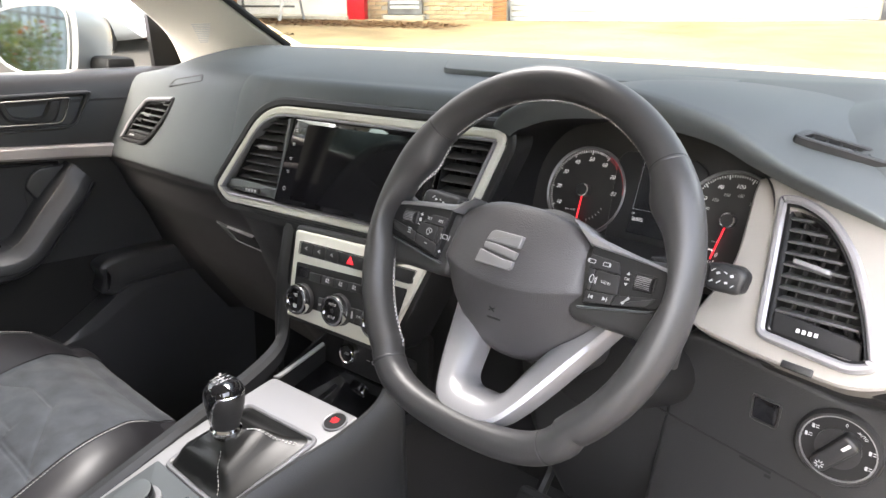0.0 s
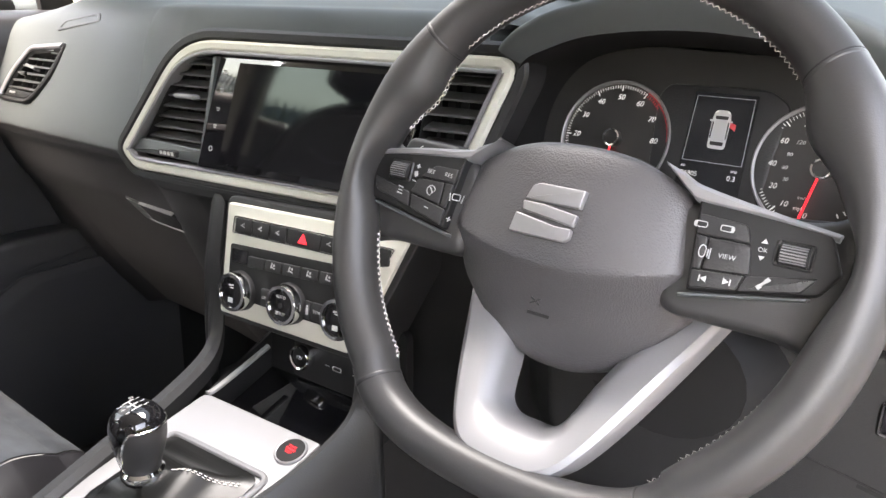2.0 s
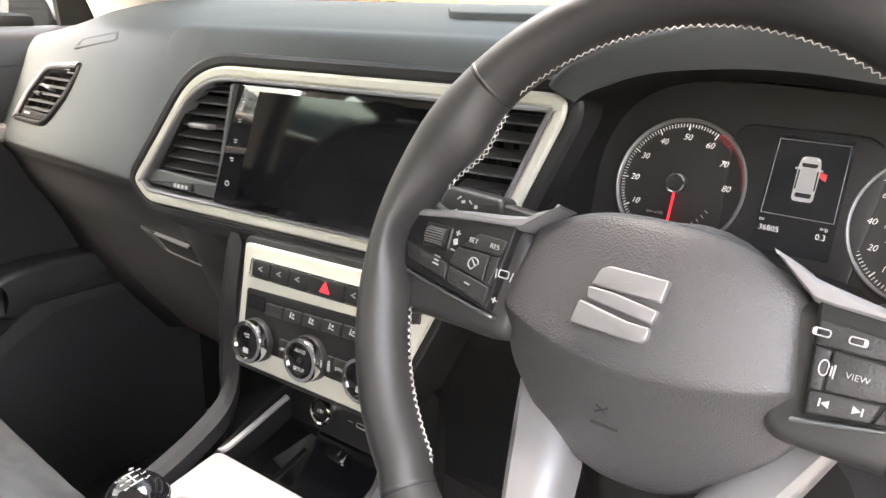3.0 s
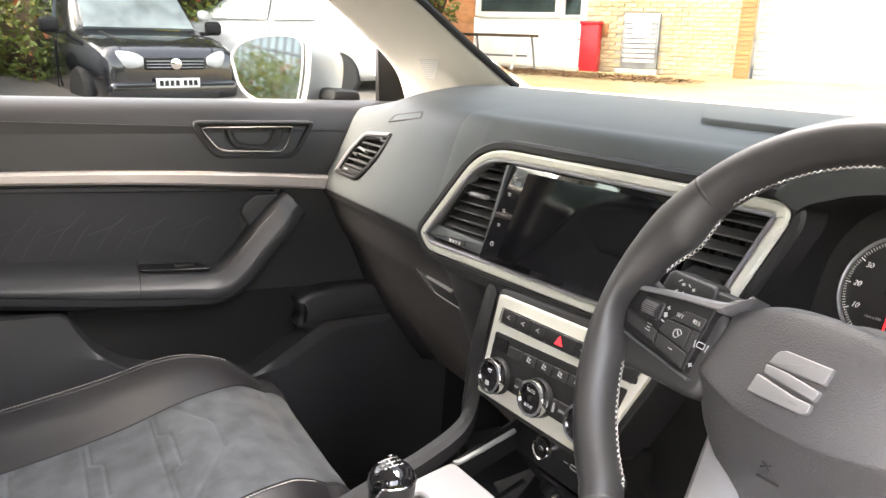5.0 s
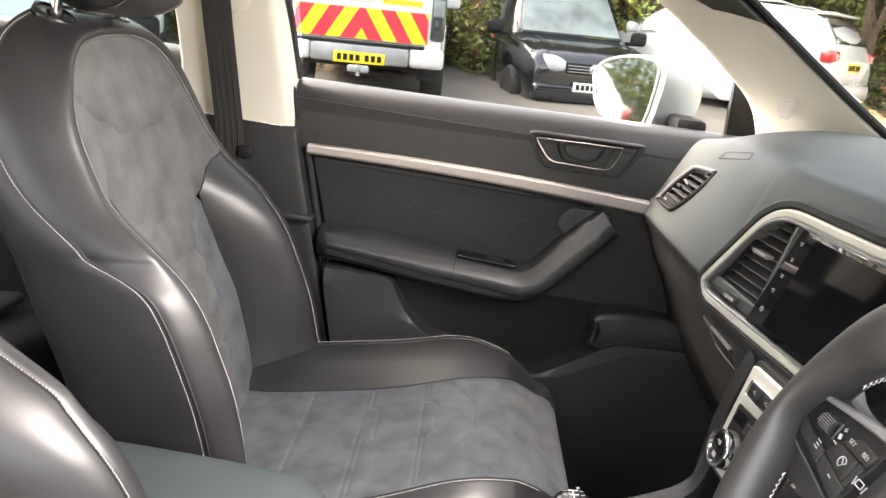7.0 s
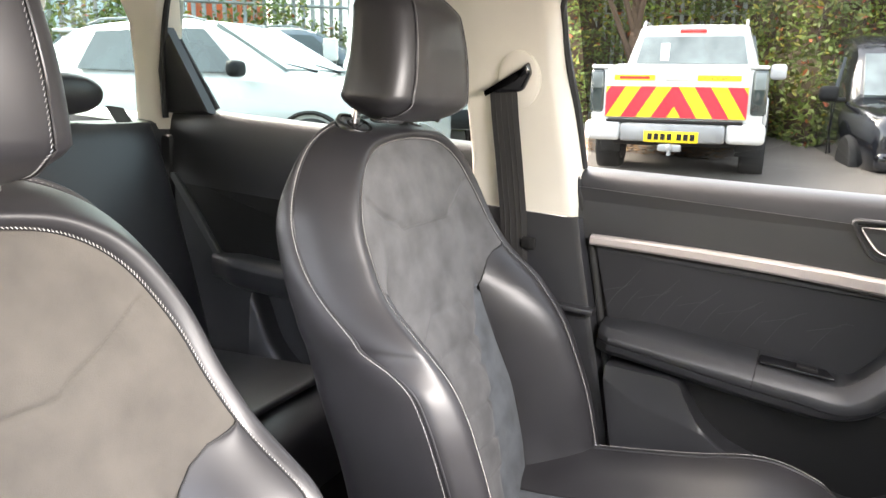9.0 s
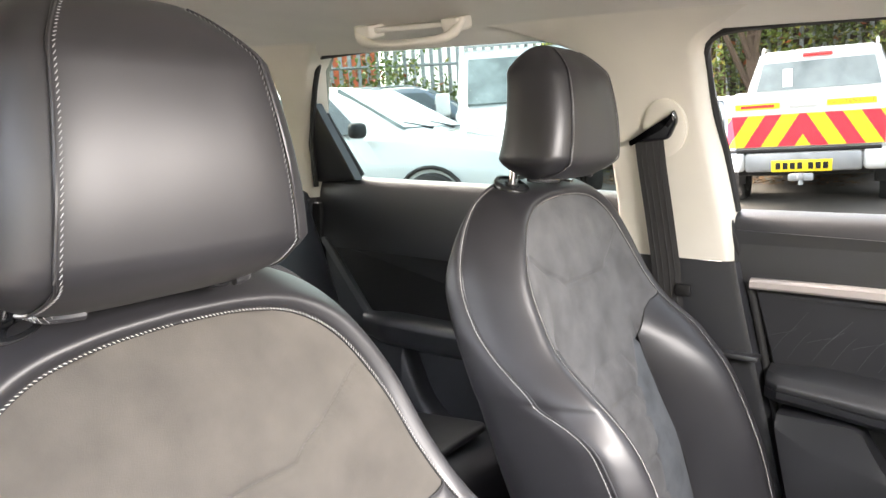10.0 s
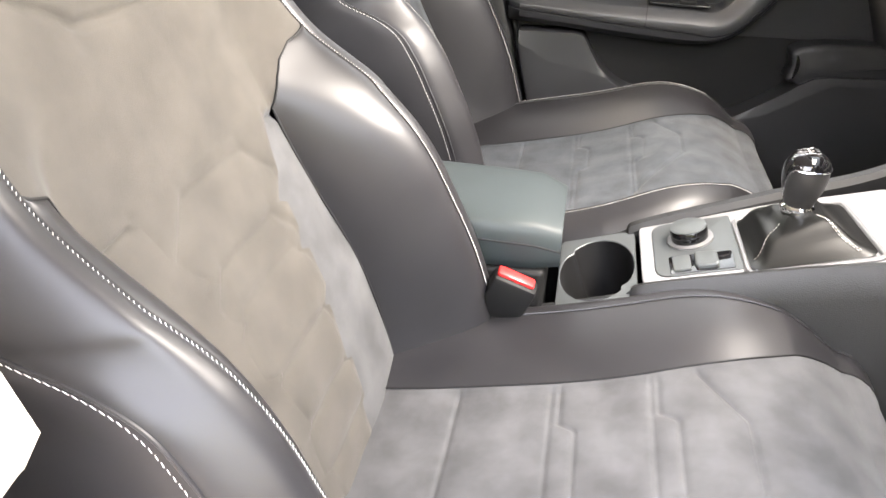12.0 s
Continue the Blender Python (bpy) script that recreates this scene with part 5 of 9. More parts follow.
    for p, q in zip(out, inn):
        p, q = Vector(p), Vector(q)
        at = lambda f, dz: (*(p.lerp(q, f)), 0.0095 - 0.058 * (p.lerp(q, f).y + 0.14) / 0.105 + dz)
        secs.append([at(-0.02, -0.026), at(0.0, -0.008), at(0.06, -0.0035), at(0.20, 0.0), at(0.62, 0.0), at(0.80, -0.0025), at(0.94, -0.008), at(1.0, -0.012), at(1.02, -0.030)])
    bm = loft(secs, cu=True, cap=True)
    bm.transform(m)
    part("lower_spokes", bm, M_SPOKE, w, "satin silver U-shaped lower spokes", smooth=32)
    part("hub_back", lathe([(0.060, -0.085), (0.062, -0.05), (0.05, -0.040), (0, -0.040)], at2(m, 0, -0.01), 32), M_HARD, w)


build_wheel()


# ---- centre console ----
def build_console():
    m = F_TUNNEL
    c = thing("centre_console", "black centre console with a satin silver top plate", "console", (0, 0.3, 0.35))
    # side walls: swept skins from the edge of the plate down to the floor
    for sx in (-1, 1):
        rail = [(-0.35, 0.074, -0.012), (-0.20, 0.078, -0.010), (-0.17, 0.082, 0.002), (0.0, 0.094, 0.008), (0.10, 0.104, 0.008), (0.16, 0.110, 0.022), (0.19, 0.114, 0.070), (0.205, 0.118, 0.115)] + ([(0.234, 0.119, 0.168)] if sx < 0 else [])
        secs = []
        if sx > 0:
            rail = [(y, x + 0.006 * (0.04 < y < 0.17), z - 0.006 * (-0.05 < y < 0.17)) for y, x, z in rail]
        for y, x, z in spline(rail, 5):
            p = Vector(m @ Vector((sx * x, y, z)))
            inn = Vector(m @ Vector((sx * (x - (0.016 if sx < 0 else 0.009)), y, z - 0.004)))
            y0 = p.y
            secs.append([tuple(inn + Vector((0, 0, -0.018))), tuple(inn), tuple(inn.lerp(p, 0.35) + Vector((0, 0, 0.006))), tuple(p + Vector((0, 0, 0.004))), tuple(p + Vector((sx * 0.007, 0, -0.006))), tuple(p + Vector((sx * 0.014, 0, -0.03))), tuple(p + Vector((sx * 0.020, 0, -0.09))), (p.x + sx * 0.028, y0 + 0.01, 0.42), (p.x + sx * 0.03, y0 + 0.01, 0.32)])
        part("side_rail", loft(secs), M_HARD, c, "black grained console flank")
        part("side_seam", tube([(s[5][0], s[5][1], s[5][2] - 0.012) for s in secs[8:]], 0.0007, 6), M_DEEP, c)
    plate_o = rounded([(-0.078, -0.172), (0.078, -0.172), (0.094, 0.0), (0.098, 0.128), (-0.070, 0.118), (-0.078, 0.0)], [0.022, 0.022, 0.01, 0.004, 0.01, 0.02], 6)
    part("top_plate", plate(plate_o, -0.006, 0.0, m, 0.002), M_PLATE, c, "satin silver top plate")
    ins = rounded([(-0.064, -0.156), (0.064, -0.156), (0.068, -0.062), (-0.062, -0.062)], [0.02, 0.02, 0.004, 0.004], 6)
    part("switch_island", plate(ins, -0.002, 0.002, m, 0.001), M_GREY, c, "brushed silver-grey island")
    # gaiter frame
    go = rounded([(-0.050, -0.062), (0.086, -0.062), (0.090, 0.076), (-0.052, 0.066)], 0.014)
    part("gaiter_frame", band(go, inset_outline(go, 0.006), -0.004, 0.004, m, 0.0015), M_SILVER, c)
    # shelf for a phone ahead of the plate and the wall with the sockets
    tray = rounded([(-0.075, 0.118), (0.10, 0.128), (0.105, 0.235), (-0.085, 0.235)], 0.012)
    part("phone_tray", plate(tray, -0.045, -0.040, m), M_GLOSS, c)
    edge = spline([(-0.066, 0.119), (-0.0625, 0.126), (-0.0635, 0.160), (-0.0660, 0.206)], 5)
    part("tray_edge", strip([(x - 0.006, y) for x, y in edge], edge, -0.003, 0.001, m, 0.001), M_PLATE, c, "silver edge of the tray")
    back = plane((0.01, 0.672, 0.735), (1, 0.05, 0), (0, 0.1, 1))
    part("tray_wall", plate(rounded([(-0.10, -0.065), (0.11, -0.065), (0.10, 0.045), (-0.095, 0.045)], 0.01), -0.01, 0.0, back), M_MATT, c)
    # tray sides coloured near black for the shade inside the tray
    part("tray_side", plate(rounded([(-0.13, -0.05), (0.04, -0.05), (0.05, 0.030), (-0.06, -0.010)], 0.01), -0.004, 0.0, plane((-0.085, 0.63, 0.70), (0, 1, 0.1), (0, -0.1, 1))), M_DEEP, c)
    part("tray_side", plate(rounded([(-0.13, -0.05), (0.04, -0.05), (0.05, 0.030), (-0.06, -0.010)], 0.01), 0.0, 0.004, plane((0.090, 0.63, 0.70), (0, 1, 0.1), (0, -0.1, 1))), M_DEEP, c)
    part("socket_panel", plate(rounded([(-0.055, -0.045), (0.085, -0.045), (0.085, 0.006), (-0.055, 0.010)], 0.006), 0.0, 0.004, back, 0.002), M_HARD, c)
    so = part("power_socket", lathe([(0.0145, 0.0), (0.0145, 0.010), (0.013, 0.012), (0.0115, 0.011), (0.0110, 0.004)], at2(back, -0.036, -0.017, 0.004), 28), M_CHROME, c, "chrome-ringed power socket")
    part("socket_plug", lathe([(0.0110, 0.0), (0.0110, 0.0085), (0.0095, 0.0095), (0.0, 0.0097)], at2(back, -0.036, -0.017, 0.004), 24), M_MATT, so)
    part("lettering", lettering("12V", 0.006, at2(back, -0.036, -0.017, 0.0139)), M_DIM, so)
    for x in (0.012, 0.052):
        u = part("usb_port", band(rounded([(x - 0.0065, -0.022), (x + 0.0065, -0.022), (x + 0.0065, -0.0165), (x - 0.0065, -0.0165)], 0.0026, 4), rounded([(x - 0.0055, -0.021), (x + 0.0055, -0.021), (x + 0.0055, -0.0175), (x - 0.0055, -0.0175)], 0.0017, 4), 0.003, 0.0052, back, 0.0004), M_DIM, c)
        part("symbol", icon_bar(back, x - 0.014, -0.019, 0.007, 0.0009, 0, 0.0043), M_DIM, u)
    # cup holder
    cx, cy = 0.012, -0.226
    notch = lambda a: 1 - 0.09 * math.exp(-((((a - 0.75) % math.pi) - 0.0) / 0.16) ** 2)
    hole = [(cx + 0.072 * notch(a) * math.cos(a), cy + 0.0455 * notch(a) * math.sin(a)) for a in np.linspace(0, 2 * math.pi, 65)[:-1]]
    sq = []
    for x, y in hole:
        dx, dy = x - cx, y - cy
        s = min(0.085 / abs(dx) if dx else 9, 0.048 / abs(dy) if dy else 9)
        sq.append((cx + dx * s, cy + dy * s))
    part("cup_holder_rim", band(sq, hole, -0.014, -0.005, m, 0.001), M_GREY, c, "grey cup holder surround")
    secs = [[(*p, -0.006) for p in hole], [(*p, -0.09) for p in inset_outline(hole, 0.006)]]
    bm = loft(secs, cu=True, cap=False)
    bm.faces.new(_ring(bm, secs[1]))
    bm.transform(m)
    part("cup_holder", bm, M_MATT, c)
    # console body under the armrest, with a bright seam
    bod = rounded([(-0.080, -0.42), (0.078, -0.42), (0.084, 0.0), (-0.078, 0.0)], 0.01)
    part("rear_body", plate(bod, 0.34, 0.622, Matrix.Translation((0, 0.175, 0)), 0.006), M_MATT, c)
    return c


def build_gear():
    m = F_TUNNEL
    g = thing("gear_lever", "manual gear lever with a black knob and leather gaiter", "gear lever", (0.016, 0.45, 0.66))
    kx, ky = 0.010, 0.004
    # leather gaiter: a folded skin from the frame up to the collar
    base = rounded([(-0.044, -0.056), (0.080, -0.056), (0.083, 0.068), (-0.046, 0.060)], 0.014, 8)
    nb = len(base)
    secs = []
    for j, t in enumerate(np.linspace(0, 1, 15)):
        row = []
        for i, (x, y) in enumerate(base):
            a = math.atan2(y - 0.003, x - 0.018)
            r = 0.0185
            qx, qy = kx + r * math.cos(a), ky + r * math.sin(a)
            s = t ** 0.85
            fold = 0.006 * math.sin(math.pi * t) * math.sin(3 * a + 1.2 + 2.4 * t) + 0.004 * math.sin(math.pi * t) * math.sin(7 * a + 5 * t)
            z = 0.0035 + 0.031 * t ** 1.4 + 0.012 * math.sin(math.pi * t) * (0.35 + 0.65 * max(0.0, math.sin(2.5 * a + 0.6))) + 0.003 * math.sin(9 * t + 3 * a) * (1 - t) * t * 4
            row.append((x + (qx - x) * s + fold * math.cos(a), y + (qy - y) * s + fold * math.sin(a), z))
        secs.append(row)
    bm = loft(secs, cu=True)
    bm.transform(m)
    part("gaiter", bm, M_GAITER, g, "black leather gaiter with white seams", smooth=60)
    for ang in (-75, -68, 35, 42, 150):
        i = min(range(nb), key=lambda q: abs((math.degrees(math.atan2(base[q][1], base[q][0] - 0.018)) - ang + 180) % 360 - 180))
        line = [tuple(m @ (Vector(s[i]) + Vector((0, 0, 0.0012)))) for s in secs[1:13]]
        part("stitching", stitches(spline(line, 4), 0.0032, 0.0018, 0.0005), M_THREAD, g)
    mk = m @ pose(kx, ky, 0.034, -17, 0, 0) @ Matrix.Diagonal((0.93, 0.93, 0.86, 1))
    part("collar", lathe([(0.0185, -0.004), (0.020, 0.0), (0.020, 0.005), (0.0175, 0.008)], mk, 32), M_CHROME, g)
    prof = [(0.0165, 0.006), (0.0180, 0.014), (0.0215, 0.026), (0.0245, 0.040), (0.0253, 0.052), (0.0240, 0.062), (0.0200, 0.070), (0.0130, 0.0755), (0.0, 0.0775)]
    skin = [(r, z) for r, z, *_ in spline(prof, 6)]
    part("knob", lathe(skin, mk, 40), M_RIM, g, "smooth black leather gear knob", smooth=70)
    # glossy cap over the top, drawn down the rear in a tongue with a chrome edge
    rows, edge = [], []
    for a in np.linspace(0, 2 * math.pi, 65)[:-1]:
        da = (a + 1.75 + math.pi) % (2 * math.pi) - math.pi
        z0 = 0.060 - 0.046 * math.exp(-(abs(da) / 0.62) ** 3.2)
        row = []
        for k in range(13):
            z = z0 + (0.0774 - z0) * (k / 12) ** 0.8
            r = float(np.interp(z, [q[1] for q in skin], [q[0] for q in skin])) + 0.0007
            row.append(tuple(mk @ Vector((r * math.cos(a), r * math.sin(a), z + 0.0006))))
        rows.append(row)
        r = float(np.interp(z0, [q[1] for q in skin], [q[0] for q in skin])) + 0.0004
        edge.append(tuple(mk @ Vector((r * math.cos(a), r * math.sin(a), z0))))
    part("cap", loft(rows, cv=True), M_GLOSS, g, "glossy black cap with the shift pattern", smooth=70)
    part("cap_edge", tube(edge, 0.0012, 8, True), M_CHROME, g, "chrome edge of the cap")
    mt = mk @ pose(0, -0.003, 0.0794, 8, 0, 0)
    pat = [box((0, 0, 0), (0.016, 0.0012, 0.0005), mt, 0)] + [box((x, 0, 0), (0.0012, 0.011, 0.0005), mt, 0) for x in (-0.0075, 0.0, 0.0075)]
    part("shift_pattern", join(*pat), M_PALE, g)
    for text, x, y, z in (("1", -0.0075, 0.0090, -0.0008), ("3", 0, 0.0095, -0.0004), ("5", 0.0075, 0.0090, -0.0008), ("2", -0.0075, -0.0090, -0.0008), ("4", 0, -0.0095, -0.0004), ("6", 0.0075, -0.0090, -0.0008), ("R", -0.0140, 0.0060, -0.0016)):
        part("numeral", lettering(text, 0.0062, at2(mt, x, y, z)), M_PALE, g)


def build_console_controls():
    m = F_TUNNEL
    d = thing("drive_mode_dial", "round silver drive mode dial on the console", "dial", (-0.014, 0.345, 0.636))
    md = at2(m, -0.014, -0.112, 0.002)
    part("base_ring", lathe([(0.027, 0.0), (0.027, 0.0025), (0.024, 0.0035), (0.0, 0.0035)], md, 40), M_SILVER, d)
    part("knob", lathe([(0.0215, 0.003), (0.0220, 0.016), (0.0205, 0.0185), (0.0185, 0.0185)], md, 44), M_GLOSS, d)
    part("top", lathe([(0.0212, 0.0165), (0.0208, 0.0190), (0.0190, 0.0198), (0.0, 0.0195)], md, 44), M_GREY, d)
    e = thing("parking_brake_switch", "silver electronic parking brake switch in a black recess", "switch", (0.04, 0.36, 0.635))
    q = rounded([(0.022, -0.140), (0.062, -0.140), (0.066, -0.070), (0.026, -0.070)], 0.004)
    part("recess", plate(q, 0.0, 0.0026, m, 0.0006), M_GLOSS, e)
    part("lever", plate(rounded([(0.026, -0.112), (0.058, -0.112), (0.060, -0.086), (0.029, -0.086)], 0.005), 0.001, 0.008, m, 0.003), M_GREY, e)
    part("button", plate(rounded([(0.027, -0.136), (0.058, -0.136), (0.058, -0.116), (0.027, -0.116)], 0.003), 0.001, 0.005, m, 0.001), M_GREY, e)
    s = thing("start_button", "round black engine start button with red lettering", "button", (0.083, 0.553, 0.695))
    ms = at2(m, 0.0800, 0.1065, 0.0)
    part("ring", lathe([(0.0160, 0.0), (0.0160, 0.0022), (0.0152, 0.0028), (0.0142, 0.0022)], ms, 40), M_SPOKE, s)
    part("cap", lathe([(0.0140, 0.0), (0.0140, 0.0022), (0.0, 0.0032)], ms, 36), M_MATT, s)
    for text, y in (("START", 0.0034), ("ENGINE", 0.0), ("STOP", -0.0034)):
        part("lettering", lettering(text, 0.0034, at2(ms, 0, y, 0.0034)), M_REDLIT, s)


def build_armrest():
    a = thing("armrest", "black leather centre armrest over the console", "armrest", (0, 0, 0.62))
    secs = []
    for t in np.linspace(0, 1, 14):
        y = 0.190 - 0.40 * t
        pinch = min(1.0, 0.86 + 0.14 * (t / 0.09)) if t < 0.09 else 1.0
        w = 0.083 * pinch
        zt = 0.680 + 0.006 * math.sin(math.pi * t) - (0.010 * (1 - t / 0.09) ** 2 if t < 0.09 else 0)
        zb = 0.622
        row = [(-w + 0.006, y, zb), (-w, y, zb + 0.012), (-w, y, zt - 0.022), (-w * 0.94, y, zt - 0.007), (-w * 0.8, y, zt - 0.001), (-w * 0.4, y, zt + 0.002), (w * 0.4, y, zt + 0.002), (w * 0.8, y, zt - 0.001), (w * 0.94, y, zt - 0.007), (w, y, zt - 0.022), (w, y, zb + 0.012), (w - 0.006, y, zb)]
        secs.append([tuple(p) for p in spline(row, 3)])
    part("cushion", loft(secs, cu=True, cap=True), M_VINYL, a, smooth=50)
    part("seam", tube([(s[27][0] + 0.0006, s[27][1], s[27][2] - 0.004) for s in secs], 0.0011, 6), M_DEEP, a)


build_console()
build_gear()
build_console_controls()
build_armrest()


# ---- front seats ----
def lerp_table(tab, t):
    return [float(np.interp(t, [r[0] for r in tab], [r[k] for r in tab])) for k in range(1, len(tab[0]))]


# edge of the suede bib: height, half width, how far ahead, breadth of the leather outside it, drop to the outer seam
BIB = [(0.44, 0.205, 0.135, 0.012, 0.026), (0.50, 0.213, 0.138, 0.020, 0.030), (0.56, 0.214, 0.126, 0.030, 0.031), (0.66, 0.206, 0.099, 0.042, 0.031), (0.74, 0.202, 0.065, 0.047, 0.029), (0.775, 0.201, 0.047, 0.047, 0.029),
       (0.80, 0.201, 0.030, 0.046, 0.030), (0.818, 0.202, 0.014, 0.044, 0.043), (0.835, 0.205, -0.003, 0.041, 0.068), (0.85, 0.207, -0.019, 0.039, 0.068), (0.89, 0.199, -0.070, 0.043, 0.070), (0.93, 0.189, -0.100, 0.046, 0.076),
       (0.98, 0.176, -0.127, 0.046, 0.076), (1.03, 0.146, -0.148, 0.042, 0.068), (1.058, 0.108, -0.160, 0.034, 0.056), (1.070, 0.060, -0.164, 0.028, 0.048), (1.0735, 0.0, -0.165, 0.026, 0.046)]
VALLEY = [(0.44, 0.100), (0.50, 0.135), (0.545, 0.146), (0.60, 0.150), (0.69, 0.146), (0.777, 0.130), (0.84, 0.126), (0.90, 0.120), (1.0, 0.10), (1.08, 0.08)]
KNEE = [(0.838, 0.0), (0.850, 0.07), (0.862, 0.17), (0.876, 0.34), (0.888, 0.58), (0.897, 1.0)]


def back_front(z):
    """How far ahead the middle of the backrest lies at height z."""
    return 0.025 - 0.355 * (z - 0.53) + 0.010 * math.exp(-((z - 0.66) / 0.10) ** 2) + (0.25 * (0.52 - z) if z < 0.52 else 0.0)


def bib_edge():
    rows = spline([r for r in BIB], 12)
    return [r for r in rows]


RIB_EDGE = [(0.44, 0.040), (0.569, 0.046), (0.572, 0.056), (0.617, 0.057), (0.621, 0.047), (0.652, 0.056), (0.672, 0.062), (0.677, 0.052), (0.687, 0.072), (0.724, 0.074), (0.729, 0.061), (0.745, 0.076), (0.767, 0.079), (0.772, 0.068), (0.793, 0.089), (0.826, 0.100), (0.838, 0.106)]


def rib_edge(z):
    """Half width of the ribbed field in the middle of the backrest, notched at each rib."""
    return lerp_table(RIB_EDGE, z)[0]


def crease(x, z):
    """Sewn lines and padding of the centre panel."""
    a = abs(x)
    line = 0.951 + 0.68 * max(0.0, a - 0.078 + 0.012 * math.exp(-((a - 0.078) / 0.02) ** 2))
    ends = smoothstep((0.178 - a) / 0.02)
    d = -0.0042 * math.exp(-((z - line) / 0.0036) ** 2) * ends - 0.003 * math.exp(-((z - line + 0.004) / 0.014) ** 2) * ends
    e = rib_edge(z)
    if z < 0.845:
        inside = smoothstep((e - a) / 0.006)
        bend = 0.9 * max(0.0, a - 0.05)
        pad = 0.0
        for zr, s in ((0.826, 1.0), (0.768, 1.0), (0.737, 0.7), (0.674, 1.0), (0.62, 0.9), (0.57, 0.8)):
            pad -= 0.0030 * s * math.exp(-abs((z - zr + bend) / 0.0060) ** 1.4)
            pad -= 0.0009 * s * math.exp(-((z - zr + bend) / 0.014) ** 2)
        d += inside * (pad + 0.0008)
        d -= 0.0008 * math.exp(-((a - e) / 0.006) ** 2)
        d -= 0.0050 * math.exp(-((z - 0.838 + 0.06 * a) / 0.004) ** 2) * smoothstep((a - e) / 0.01)
    return d + 0.0012 * math.sin(61 * x + 23 * z) * math.sin(37 * z - 19 * x)


def valley(z, hw, side):
    """Half width at which the bolster starts to rise; the seat is set a little off its own middle."""
    wi = float(np.mean([lerp_table(VALLEY, z + q)[0] for q in np.linspace(-0.035, 0.035, 9)]))
    return min(wi + (0.032 if side > 0 else 0.0) * smoothstep((0.93 - z) / 0.06), hw * 0.92 if z < 0.93 else hw * 0.72)


def bib_y(x, z, hw, ys):
    """How far ahead the padding lies at x: flat in the middle, risen at the bolsters."""
    wi = valley(z, hw, 1 if x > 0 else -1)
    t = max(0.0, min(1.0, (abs(x) - wi) / max(1e-6, hw - wi)))
    firm = smoothstep((0.90 - z) / 0.07)
    g = firm * math.sin(t * math.pi / 2) ** 0.9 + (1 - firm) * smoothstep(t)
    return back_front(z) + (ys - back_front(z)) * g + 0.008 * (1 - (x / max(hw, 1e-6)) ** 2) * smoothstep((z - 0.9) / 0.08) * smoothstep((1.075 - z) / 0.05)


